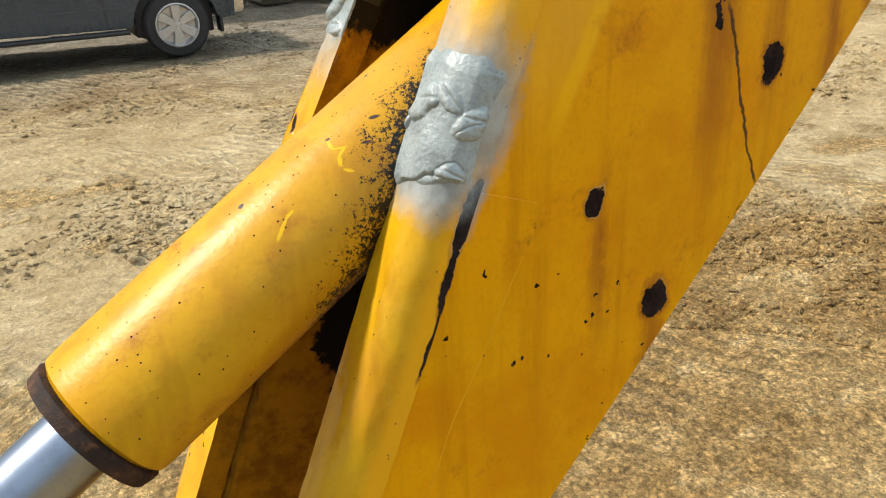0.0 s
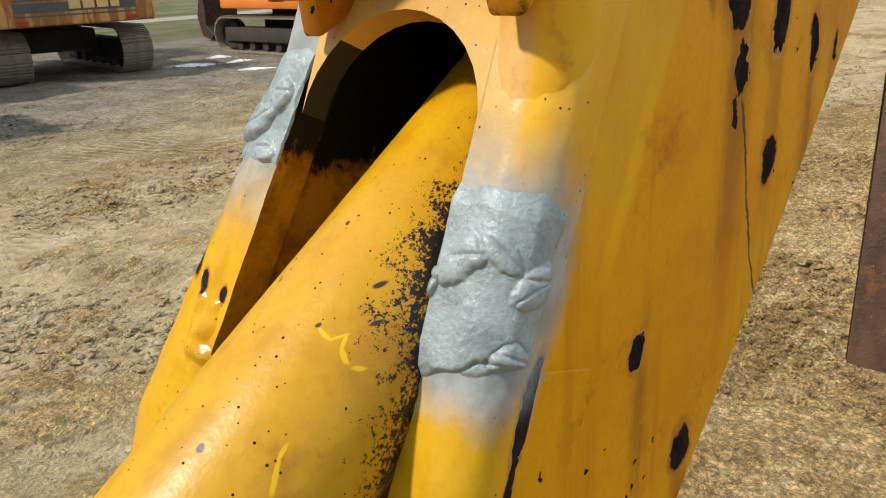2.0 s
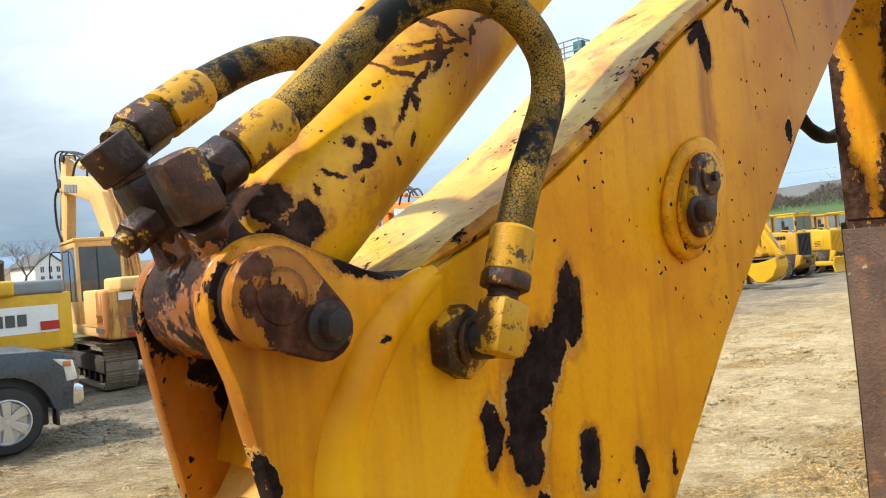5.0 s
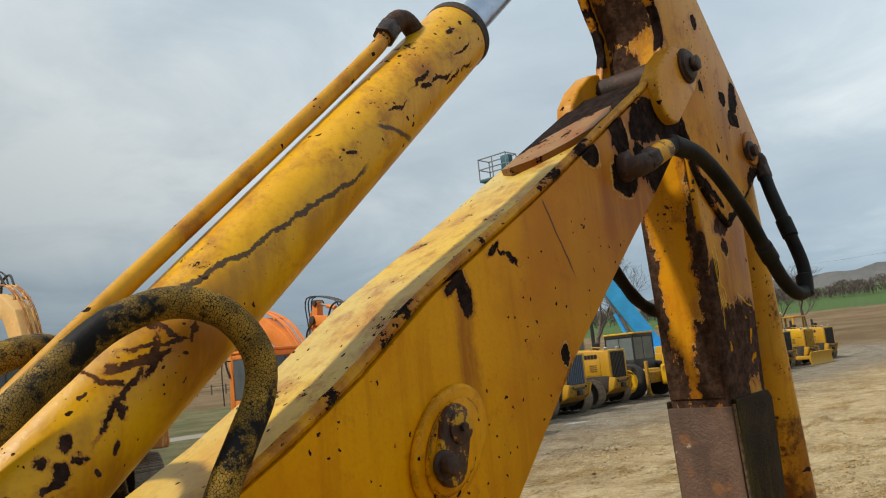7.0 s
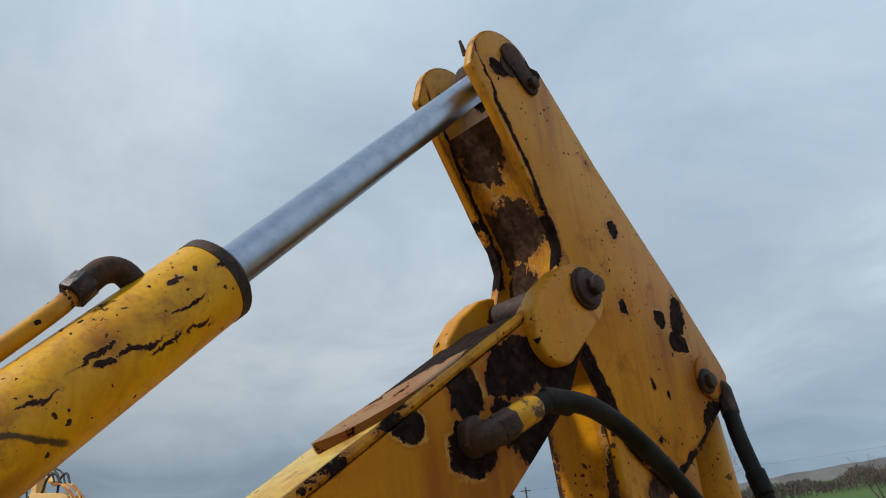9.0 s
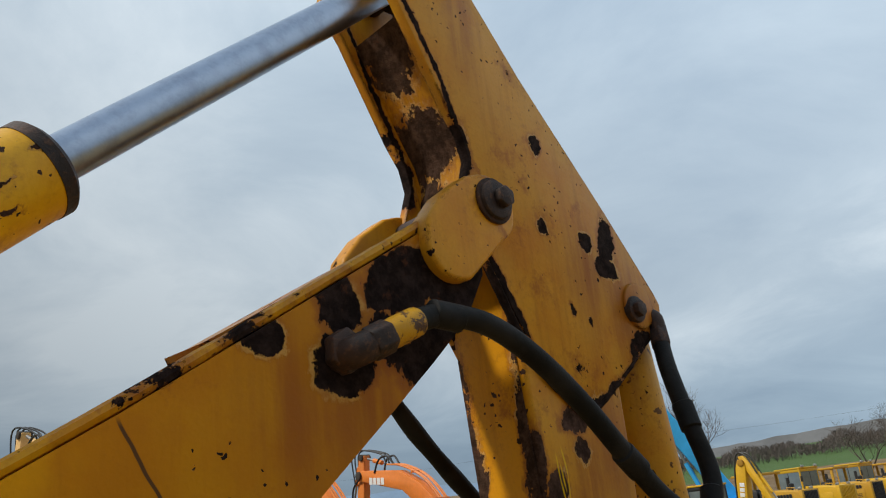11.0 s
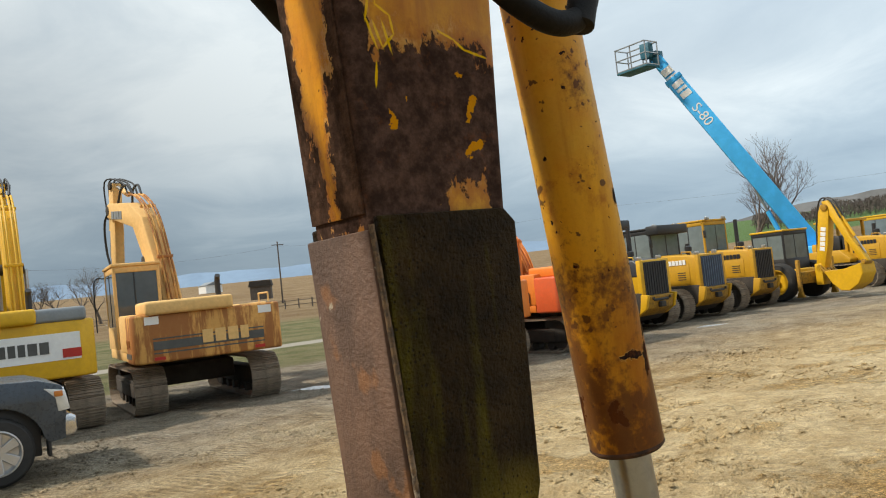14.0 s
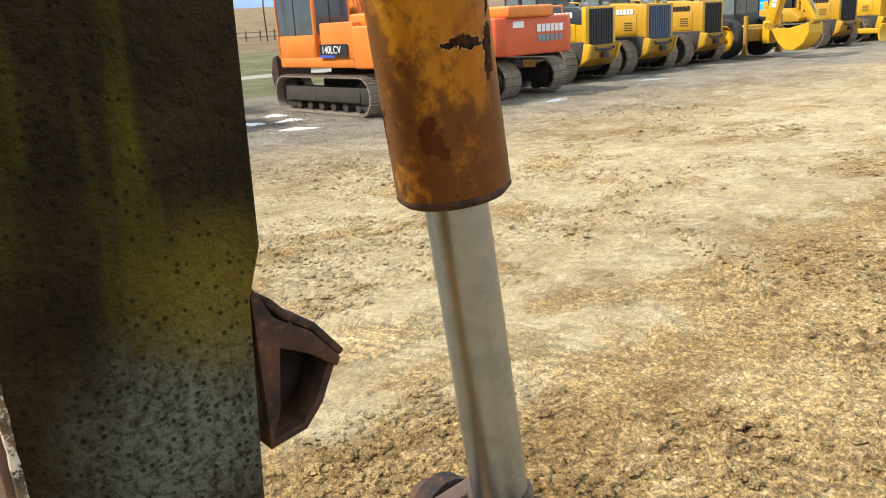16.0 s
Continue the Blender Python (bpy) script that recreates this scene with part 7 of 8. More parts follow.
for x in (-0.95, 0.95):
    part("reflector", join(None, box(x, 0.06, 0.004, 0.20, 0.06, 0.008), back_face), M_RED, counter)
side_face = up @ Matrix.Translation((-R + 0.55, W / 2 + 0.004, Z0)) @ Matrix(((-1, 0, 0, 0), (0, 0, 1, 0), (0, 1, 0, 0), (0, 0, 0, 1)))
write("model_number", "9020", 0.26, side_face @ Matrix.Translation((0, 0.28, 0)), M_CASER, counter)
part("stripe", join(None, box(0, 0.14, 0, 0.7, 0.10, 0.008), side_face), M_STRIPE, counter)

kob, up, counter, Z0, W, R = digger(
    "excavator", pose(4.35, 16.75, 0, 0, 0, 88), -3, "yellow and white crawler excavator parked on the gravel", M_DOZERL, M_DOZERL, ROW,
    {"track": (4.1, 2.25, 0.86, 0.60), "upper": (2.75, 2.65, 1.02), "cw": 0.98, "cab": (0.15, 1.85), "roof": 3.0}, BOOM_A, STICK_A, {"pipes": PIPES_A, "off": -0.40})
back_face = up @ Matrix.Translation((-R - 0.004, 0, Z0)) @ Matrix(((0, 0, -1, 0), (-1, 0, 0, 0), (0, 1, 0, 0), (0, 0, 0, 1)))
part("band", join(None, box(0, 0.52, 0, 2.24, 0.46, 0.010), back_face), M_WHITE, counter)
part("top_cover", join(None, box(-R + 0.42, 0, Z0 + 1.06, 0.9, 2.5, 0.24, 0.06, 3), up), M_GREYP, counter)
bars("letter_bar", (0.9, 0.9, 0.9, 0.7, 0.7, 0.9, 0.9), 0.20, back_face @ Matrix.Translation((0.05, 0.52, 0.010)), M_STRIPE, counter)
part("tail_lamp", join(None, box(0.98, 0.40, 0.006, 0.30, 0.15, 0.02), back_face), M_RED, counter)

BOOM_D = [(0.25, 1.35), (0.50, 1.30), (1.60, 2.55), (2.60, 3.22), (4.75, 3.68), (4.82, 3.88), (4.60, 3.97), (2.70, 3.78), (1.75, 3.34), (0.80, 2.55)]
STICK_D = [(4.45, 4.40), (4.72, 4.45), (5.02, 2.7), (5.05, 1.15), (4.88, 1.1), (4.55, 3.35)]
PIPES_D = [(0.50, 1.9), (0.85, 2.6), (1.65, 3.40), (2.60, 3.83), (3.3, 3.95)]
DOO = {"track": (3.75, 1.99, 0.80, 0.60), "upper": (2.50, 2.20, 0.98), "cw": 0.85, "cab": (0.10, 1.70), "roof": 2.80}


def orange_digger(m, turn, label, rear, off, swing):
    style = {"pipes": PIPES_D, "off": off, "swing": swing}
    ex, up, counter, Z0, W, R = digger("excavator", m, turn, label, M_ORANGE, rear, ROW, DOO, BOOM_D, STICK_D, style)
    bk = [(4.85, 1.15), (5.10, 1.10), (5.30, 0.65), (5.10, 0.10), (4.60, 0.02), (4.45, 0.15), (4.85, 0.40), (4.80, 0.80)]
    part("bucket", join(None, prism(bk, -0.5, 0.5, 0.02, 1), up @ boom_seat(style)), M_RUST, ex, "rusty digging bucket")
    bf = up @ Matrix.Translation((-R - 0.004, 0, Z0)) @ Matrix(((0, 0, -1, 0), (-1, 0, 0, 0), (0, 1, 0, 0), (0, 0, 0, 1)))
    bars("letter_bar", (0.9, 0.9, 0.9, 0.8, 0.9, 0.9), 0.17, bf @ Matrix.Translation((0.38, 0.56, 0.008)), M_WHITE, counter)
    bars("letter_bar", (0.9, 0.9, 0.9, 1.2, 0.9, 0.9), 0.15, bf @ Matrix.Translation((0.38, 0.34, 0.008)), M_GREYP, counter)
    part("sticker", join(None, box(-0.65, 0.66, 0.004, 0.34, 0.14, 0.006), bf), M_WHITE, counter)
    sf = up @ Matrix.Translation((-0.75, W / 2 + 0.004, Z0)) @ Matrix(((-1, 0, 0, 0), (0, 0, 1, 0), (0, 1, 0, 0), (0, 0, 0, 1)))
    part("decal_panel", join(None, box(-0.10, 0.36, 0.002, 1.05, 0.26, 0.006), sf), M_BLACK, counter)
    part("decal_stripe", join(None, box(-0.35, 0.24, 0.006, 0.55, 0.05, 0.006), sf), plain("decal_blue", (0.06, 0.10, 0.45), 0.4, 0.0, 0.1, 3.0, 0.0), counter)
    write("model_number", "140LCV", 0.22, sf @ Matrix.Translation((-0.18, 0.30, 0.006)), M_WHITE, counter)
    return ex


orange_digger(pose(13.20, 14.75, 0, 0, 0, 91), 0, "orange crawler excavator with its bucket on the ground", M_ORANGE, -0.36, -7.5)
orange_digger(pose(16.45, 14.65, 0, 0, 0, 100), -10, "red-orange crawler excavator seen from its counterweight", M_ORANGED, -0.36, -3.0)


def dozer(m, label, mat, grille, style, word=True):
    """A crawler tractor: hood with a radiator grille in front, cab behind, belly guard, fenders, ripper frame."""
    dz = thing("bulldozer", m, label, "bulldozer", ROW)
    for y in (0.95, -0.95):
        crawler(dz, y, 3.0, 0.95, 0.50, M_UNDER)
    # low and dark: grime, plus the shade underneath put into its colour
    part("belly", prism([(-1.4, 0.24), (1.15, 0.24), (1.60, 0.50), (1.70, 1.06), (-1.4, 1.06)], -0.66, 0.66, 0.04), M_UNDER, dz)
    hood = part("engine_hood", prism([(-0.05, 1.0), (1.60, 1.0), (1.62, 1.86), (1.48, 1.97), (-0.05, 2.06)], -0.58, 0.58, 0.05, 3), mat, dz)
    if style["hood"] is not mat:
        part("hood_cover", prism([(-0.06, 1.55), (1.63, 1.50), (1.64, 1.88), (1.48, 1.99), (-0.06, 2.08)], -0.60, 0.60, 0.05, 3), style["hood"], hood, "charcoal hood cover")
    for s in (1, -1):
        part("engine_door", box(0.72, s * 0.585, 1.40, 1.25, 0.02, 0.62, 0.006), mat, hood)
        part("door_latch", box(0.25, s * 0.60, 1.42, 0.05, 0.02, 0.10, 0.004), M_BLACK, hood)
        for i in range(4):
            part("vent", box(1.05, s * 0.598, 1.24 + 0.07 * i, 0.30, 0.012, 0.025), M_GRILLE, hood)
    rad = part("radiator_frame", box(1.66, 0, 1.42, 0.16, 1.26, 1.10, 0.03), style["frame"] if "frame" in style else mat, dz)
    part("grille", box(1.742, 0, 1.44, 0.02, 1.00, 0.94, 0.0), grille, rad)
    for i in range(9):
        part("grille_bar", box(1.757, -0.42 + 0.105 * i, 1.44, 0.028, 0.026, 0.90, 0.0), style["bars"], rad)
    part("nose_guard", prism([(1.42, 0.38), (1.78, 0.60), (1.86, 0.95), (1.50, 0.98)], -0.58, 0.58, 0.04), M_GRIMY, dz)
    for s in (1, -1):
        part("nose_rib", prism([(1.46, 0.40), (1.80, 0.60), (1.92, 0.98), (1.60, 1.02)], s * 0.60 - 0.05, s * 0.60 + 0.05, 0.015), mat, dz)
        part("guard_bolt", box(1.87, s * 0.36, 0.88, 0.03, 0.08, 0.08, 0.01), M_UNDER, dz)
    part("guard_slot", box(1.845, 0, 0.84, 0.04, 0.62, 0.07, 0.01), M_BLACK, dz)
    part("tow_hook", box(1.86, 0, 0.70, 0.12, 0.22, 0.16, 0.02), M_UNDER, dz)
    part("stack", rod((0.70, 0.25, 1.95), (0.70, 0.25, style["stack"]), 0.075, 14, 0.065), M_BLACK, dz)
    part("precleaner", turned([(0, 0.05), (0.16, 0.05), (0.17, 0.11), (0.30, 0.11), (0.33, 0.06)], (1.10, -0.22, 1.94), (1.10, -0.22, 3.0), 14), M_BLACK, dz)
    part("hood_rail", tube([(0.95, -0.40, 1.98), (0.97, -0.40, 2.10), (1.32, -0.40, 2.07), (1.34, -0.40, 1.96)], 0.02, 1, 6, curve=False), mat, hood)
    for s in (1, -1):
        part("head_lamp", box(1.55, s * 0.42, 2.02, 0.10, 0.16, 0.11, 0.02), M_STEEL, hood)
        part("fender", prism([(-1.45, 1.02), (0.35, 1.02), (0.40, 1.16), (-0.05, 1.55), (-1.45, 1.55)], s * 0.82 - 0.28, s * 0.82 + 0.28, 0.04), mat, dz)
        part("trunnion", box(0.25, s * 1.25, 0.50, 0.42, 0.14, 0.34, 0.04), M_GRIMY, dz)
        part("step", box(-0.10, s * 1.12, 0.98, 0.50, 0.16, 0.05, 0.01), M_UNDER, dz)
    if style["cab"]:
        c = cab(dz, -1.25, 0.05, -0.70, 0.70, 1.25, style["roof"], M_BLACK if style["top"] is M_BLACK else mat, M_GLASSL, style["top"])
        if style["top"] is M_BLACK:
            part("visor", box(0.16, 0, style["roof"] - 0.04, 0.50, 1.48, 0.30, 0.05), M_BLACK, c)
        part("mirror", box(0.16, -0.82, style["roof"] - 0.45, 0.05, 0.14, 0.26, 0.02), M_BLACK, c)
        part("work_lamp", box(0.10, 0.5, style["roof"] + 0.10, 0.10, 0.16, 0.11, 0.02), M_STEEL, c)
        part("work_lamp", box(0.10, -0.5, style["roof"] + 0.10, 0.10, 0.16, 0.11, 0.02), M_STEEL, c)
    else:
        canopy = part("canopy", box(-0.58, 0, style["roof"], 1.5, 1.45, 0.10, 0.03), mat, dz)
        for x in (-1.15, 0.0):
            for y in (-0.62, 0.62):
                part("canopy_post", box(x * 0.98, y, (1.4 + style["roof"]) / 2, 0.12, 0.10, style["roof"] - 1.4, 0.02), mat, canopy)
        part("seat", box(-0.75, 0, 1.75, 0.5, 0.55, 0.8, 0.08), M_BLACK, dz)
        part("lever_box", box(-0.25, 0.1, 1.7, 0.25, 0.9, 0.7, 0.05), M_BLACK, dz)
    part("fuel_tank", box(-1.45, 0, 1.45, 0.42, 1.1, 0.85, 0.06), mat, dz)
    part("ripper", box(-1.85, 0, 0.65, 0.5, 0.9, 0.35, 0.04), mat, dz)
    if style["blade"]:
        part("blade", prism([(2.25, 0.03), (2.33, 0.03), (2.24, 0.30), (2.26, 0.55), (2.34, 0.72), (2.27, 0.74), (2.17, 0.52), (2.16, 0.30)], -1.35, 1.35, 0.01, 1), mat, dz)
        for s in (1, -1):
            part("push_arm", box(1.2, s * 1.30, 0.45, 2.0, 0.14, 0.20, 0.03), mat, dz)
    if word:
        for s in (1, -1):
            sf = Matrix.Translation((0.92, s * 0.606, 1.77)) @ Matrix(((-s, 0, 0, 0), (0, 0, s, 0), (0, 1, 0, 0), (0, 0, 0, 1)))
            bars("letter_bar", (0.9, 0.9, 0.9, 0.9, 0.9), 0.15, sf, style["word"], hood)
    return dz


M_NAVY = plain("blue_black_grille", (0.030, 0.045, 0.075), 0.5)
BAR_BLUE = plain("grille_bar_blue", (0.10, 0.14, 0.20), 0.4)
ST_CAT = {"hood": plain("charcoal_hood", (0.035, 0.040, 0.048), 0.45, 0.0, 0.15, 2.0, 0.0), "bars": M_BLACK, "cab": 2, "roof": 3.12, "top": M_BLACK, "blade": False, "word": M_WHITE, "stack": 2.95}
ST_DEERE = {"hood": M_DOZER, "bars": BAR_BLUE, "cab": 1, "roof": 2.92, "top": M_BLACK, "blade": False, "word": M_WHITE, "stack": 2.35}
ST_THIRD = {"hood": M_DOZER, "bars": M_BLACK, "cab": 1, "roof": 3.10, "top": M_DOZER, "blade": False, "word": M_BLACK, "stack": 3.05}
ST_OPEN = {"hood": M_DOZER, "bars": M_BLACK, "cab": 0, "roof": 2.75, "top": M_DOZER, "blade": False, "word": M_BLACK, "stack": 2.5}
ST_LAST = {"hood": M_DOZERL, "bars": M_DOZERL, "cab": 1, "roof": 2.85, "top": M_DOZERL, "blade": True, "word": M_BLACK, "stack": 2.5}
dozer(pose(20.35, 15.55, 0, 0, 0, -90), "yellow and charcoal bulldozer with a black radiator", M_DOZERL, M_GRILLE, ST_CAT)
dozer(pose(23.35, 15.75, 0, 0, 0, -92), "yellow bulldozer with a blue-black barred grille and black cab roof", M_DOZER, M_NAVY, ST_DEERE)
dozer(pose(26.60, 16.10, 0, 0, 0, -88), "large yellow bulldozer with a black radiator screen", M_DOZER, M_GRILLE, ST_THIRD)
dozer(pose(35.60, 15.70, 0, 0, 0, -96), "yellow bulldozer with an open canopy", M_DOZER, M_GRILLE, ST_OPEN)
dozer(pose(40.00, 15.90, 0, 0, 0, -100), "bright yellow bulldozer with a glazed cab", M_DOZERL, M_DOZERL, ST_LAST, False)
dozer(pose(43.60, 16.00, 0, 0, 0, -96), "yellow bulldozer with an open canopy", M_DOZER, M_GRILLE, ST_OPEN)
dozer(pose(47.4, 16.1, 0, 0, 0, -96), "yellow bulldozer with a glazed cab", M_DOZER, M_GRILLE, ST_LAST, False)
dozer(pose(51.6, 16.3, 0, 0, 0, -98), "yellow bulldozer with an open canopy", M_DOZER, M_GRILLE, ST_OPEN)


def tyre_wheel(parent, x, y, r, w, rim_mat, spokes=0, name="wheel"):
    out = math.copysign(1, y)
    wh = part(name, turned([(-w / 2, r * 0.62), (-w / 2 + 0.01, r * 0.90), (-w * 0.30, r * 0.985), (0, r), (w * 0.30, r * 0.985), (w / 2 - 0.01, r * 0.90), (w / 2, r * 0.68), (w * 0.44, r * 0.63), (w * 0.12, r * 0.60), (w * 0.10, r * 0.2)], (x, y, r), (x, y + out, r), 36), M_TYRE, parent)
    part("rim", turned([(w * 0.10, r * 0.20), (w * 0.10, r * 0.56), (w * 0.46, r * 0.62), (w * 0.49, r * 0.66), (w * 0.50, r * 0.62), (w * 0.40, r * 0.58), (w * 0.22, r * 0.55), (w * 0.20, r * 0.20)], (x, y, r), (x, y + out, r), 36), rim_mat, wh)
    for i in range(spokes):
        a = 2 * math.pi * i / spokes + 0.5
        sp = prism([(0.03, -r * 0.10), (r * 0.60, -r * 0.15), (r * 0.60, r * 0.15), (0.03, r * 0.10)], -0.018, 0.018, 0.008, 1)
        part("spoke", join(None, sp, Matrix.Translation((x, y + out * w * 0.36, r)) @ Matrix.Rotation(-a, 4, "Y")), rim_mat, wh)
    part("hub_cap", rod((x, y + out * w * 0.34, r), (x, y + out * w * 0.42, r), r * 0.13, 18, bevel=0.006), rim_mat, wh)
    return wh


M_TYRE = plain("tyre_rubber", (0.022, 0.021, 0.020), 0.8, 0.0, 0.25, 9.0, 0.15)


def backhoe(m):
    b = thing("backhoe_loader", m, "bright yellow backhoe loader with its digging arm folded", "backhoe", ROW)
    for x, r, y in ((-1.0, 0.68, 0.90), (-1.0, 0.68, -0.90), (1.15, 0.48, 0.82), (1.15, 0.48, -0.82)):
        tyre_wheel(b, x, y, r, 0.42, M_DOZERL)
    part("chassis", box(0.1, 0, 0.85, 3.2, 0.9, 0.5, 0.05), M_DOZERL, b)
    part("engine_hood", prism([(0.35, 1.0), (1.75, 0.95), (1.78, 1.50), (0.35, 1.75)], -0.45, 0.45, 0.05, 2), M_DOZERL, b)
    cab(b, -1.15, 0.20, -0.68, 0.68, 1.0, 2.48, M_BLACK, M_GLASSL, M_DOZERL)
    part("stabiliser_frame", box(-1.72, 0, 0.78, 0.26, 1.7, 0.42, 0.05), M_GRIMY, b)
    for y in (0.95, -0.95):
        part("stabiliser", prism([(-1.86, 1.42), (-1.74, 1.42), (-1.74, 0.34), (-1.66, 0.12), (-1.94, 0.12), (-1.86, 0.34)], y - 0.06, y + 0.06, 0.02), M_GRIMY, b)
    part("swing_post", box(-2.05, 0, 0.85, 0.30, 0.42, 0.75, 0.05), M_DOZERL, b)
    bo = part("boom", prism([(-1.92, 0.95), (-2.22, 0.88), (-2.50, 1.85), (-2.66, 2.95), (-2.58, 3.22), (-2.40, 3.24), (-2.26, 2.95), (-2.12, 2.0)], -0.17, 0.17, 0.03), M_DOZERL, b)
    sf = Matrix.Translation((-2.34, 0.176, 2.05)) @ Matrix(((-0.18, 0.98, 0, 0), (0, 0, 1, 0), (0.98, 0.18, 0, 0), (0, 0, 0, 1)))
    for side_m in (sf, Matrix.Translation((0, -0.352, 0)) @ sf):
        bars("letter_bar", (0.9, 0.9, 0.9, 0.9, 0.9), 0.19, side_m, M_WHITE, bo)
    dip = part("dipper", prism([(-2.40, 3.34), (-2.62, 3.36), (-2.86, 3.05), (-3.30, 2.05), (-3.82, 1.20), (-3.66, 1.08), (-3.10, 1.95), (-2.66, 2.80)], -0.12, 0.12, 0.03), M_DOZERL, b)
    for x_, z_, r_ in ((-2.52, 3.12, 0.12), (-3.70, 1.16, 0.09), (-2.10, 1.05, 0.13)):
        part("pin_boss", rod((x_, -0.21, z_), (x_, 0.21, z_), r_, 14, bevel=0.015), M_GRIMY, bo)
    ram(b, (-2.20, 0.0, 2.05), (-2.46, 0, 3.30), 0.06, M_DOZERL)
    ram(b, (-3.02, 0, 2.75), (-3.72, 0, 1.45), 0.05, M_DOZERL)
    shell = [(-3.72, 1.14), (-3.76, 0.80), (-3.58, 0.46), (-3.22, 0.24), (-2.92, 0.26), (-2.62, 0.52), (-2.36, 0.94), (-2.42, 0.96), (-2.70, 0.56), (-2.95, 0.34), (-3.20, 0.33), (-3.50, 0.53), (-3.66, 0.82), (-3.62, 1.12)]
    bk = part("bucket", prism(shell, -0.38, 0.38, 0.01, 1), M_DOZERL, b)
    for y in (-0.38, 0.38):
        part("bucket_side", prism([(-3.68, 1.12), (-3.74, 0.80), (-3.57, 0.47), (-3.22, 0.26), (-2.92, 0.28), (-2.63, 0.54), (-2.40, 0.92), (-3.10, 0.98)], y - 0.014, y + 0.014, 0.004, 1), M_DOZERL, bk)
    for i in range(5):
        part("bucket_tooth", prism([(-2.44, 0.90), (-2.36, 0.88), (-2.24, 1.10)], -0.36 + 0.165 * i, -0.28 + 0.165 * i, 0.006, 1), M_GRIMY, bk)
    part("bucket_link", rod((-3.52, 0, 1.72), (-3.70, 0, 1.08), 0.045, 10), M_GRIMY, b)
    for y in (-0.12, 0.12):
        part("boom_hose", tube([(-2.04, y, 1.6), (-2.16, y * 1.2, 2.6), (-2.36, y, 3.38), (-2.72, y, 3.36), (-3.05, y, 2.7)], 0.028, 6, 8), M_BLACK, b)
    part("loader_arm", box(1.6, 0.6, 0.9, 1.9, 0.14, 0.25, 0.03), M_DOZERL, b)
    part("loader_bucket", prism([(2.3, 0.05), (3.1, 0.05), (2.9, 0.5), (2.45, 0.9), (2.3, 0.8)], -1.05, 1.05, 0.03), M_DOZERL, b)


backhoe(pose(29.55, 15.9, 0, 0, 0, 84))


def pickup(m):
    """A crew-cab pickup; x forward, the wheels' contact at z 0."""
    t = thing("pickup_truck", m, "dark grey pickup truck with silver wheels and chrome bumper", "truck")
    body_m = plain("truck_grey_paint", (0.060, 0.075, 0.095), 0.28, 0.35, 0.10, 3.0, 0.0)
    chrome = plain("chrome_trim", (0.55, 0.55, 0.56), 0.18, 0.9, 0.08, 4.0, 0.0)
    alloy = plain("alloy_wheel", (0.52, 0.52, 0.52), 0.30, 0.7, 0.08, 6.0, 0.0)
    lampm = plain("headlamp_glass", (0.62, 0.63, 0.62), 0.15, 0.2, 0.2, 10.0, 0.0)
    amber = plain("amber_lens", (0.55, 0.18, 0.03), 0.25, 0.0, 0.1, 6.0, 0.0)
    W2, r = 0.98, 0.425
    # lower body with wheel arches, as one side outline
    low = [(-3.12, 0.48), (-0.56, 0.44)] + arc(0.0, 0.425, 0.54, 172, 10, 12)
    out = low + [(0.58, 0.46), (0.77, 0.48), (0.81, 0.98), (0.76, 1.15), (0.50, 1.24), (-0.72, 1.31), (-4.58, 1.27), (-4.62, 0.62), (-4.22, 0.55)] + arc(-3.68, 0.425, 0.54, 172, 10, 12)
    body = part("body", prism(out, -W2, W2, 0.05, 3, limit=35.0), body_m, t)
    part("cab_body", prism([(-0.95, 1.24), (-1.55, 1.88), (-2.95, 1.90), (-3.15, 1.24)], -0.83, 0.83, 0.08, 3), body_m, t)
    for y in (-0.835, 0.835):
        part("window", prism([(-1.18, 1.30), (-1.62, 1.80), (-2.10, 1.82), (-2.10, 1.30)], y - 0.008, y + 0.008, 0.0), M_GLASS, t)
        part("window", prism([(-2.18, 1.30), (-2.18, 1.82), (-2.88, 1.82), (-3.0, 1.30)], y - 0.008, y + 0.008, 0.0), M_GLASS, t)
    part("windscreen", prism([(-0.97, 1.28), (-0.93, 1.28), (-1.52, 1.85), (-1.56, 1.85)], -0.72, 0.72, 0.0), M_GLASS, t)
    for x, y in ((0.0, W2 - 0.12), (0.0, -W2 + 0.12), (-3.68, W2 - 0.12), (-3.68, -W2 + 0.12)):
        tyre_wheel(t, x, y, r, 0.27, alloy, 6)
        part("arch_liner", box(x, y * 0.55, 0.62, 1.0, 0.7, 0.66, 0.02), M_BLACK, t)
    for y in (-W2 - 0.02, W2 + 0.02):
        part("running_board", box(-1.85, y, 0.40, 2.5, 0.16, 0.055, 0.02), M_BLACK, t)
        part("door_seam", box(-0.85, y * 0.985, 0.85, 0.012, 0.006, 0.70), M_BLACK, body)
        part("door_seam", box(-2.12, y * 0.985, 0.85, 0.012, 0.006, 0.70), M_BLACK, body)
        part("door_handle", box(-1.85, y * 0.992, 1.02, 0.20, 0.03, 0.04, 0.01), body_m, body)
        part("side_trim", box(-1.85, y * 0.983, 0.70, 2.4, 0.012, 0.035), body_m, body)
    bump = part("front_bumper", prism([(0.62, 0.50), (0.87, 0.50), (0.91, 0.58), (0.91, 0.74), (0.84, 0.78), (0.62, 0.78)], -W2 + 0.0, W2 - 0.0, 0.03, 3), chrome, t, "chrome front bumper")
    for y in (-0.80, 0.80):
        part("fog_lamp", box(0.85, math.copysign(0.86, y), 0.64, 0.14, 0.22, 0.12, 0.02), M_BLACK, bump)
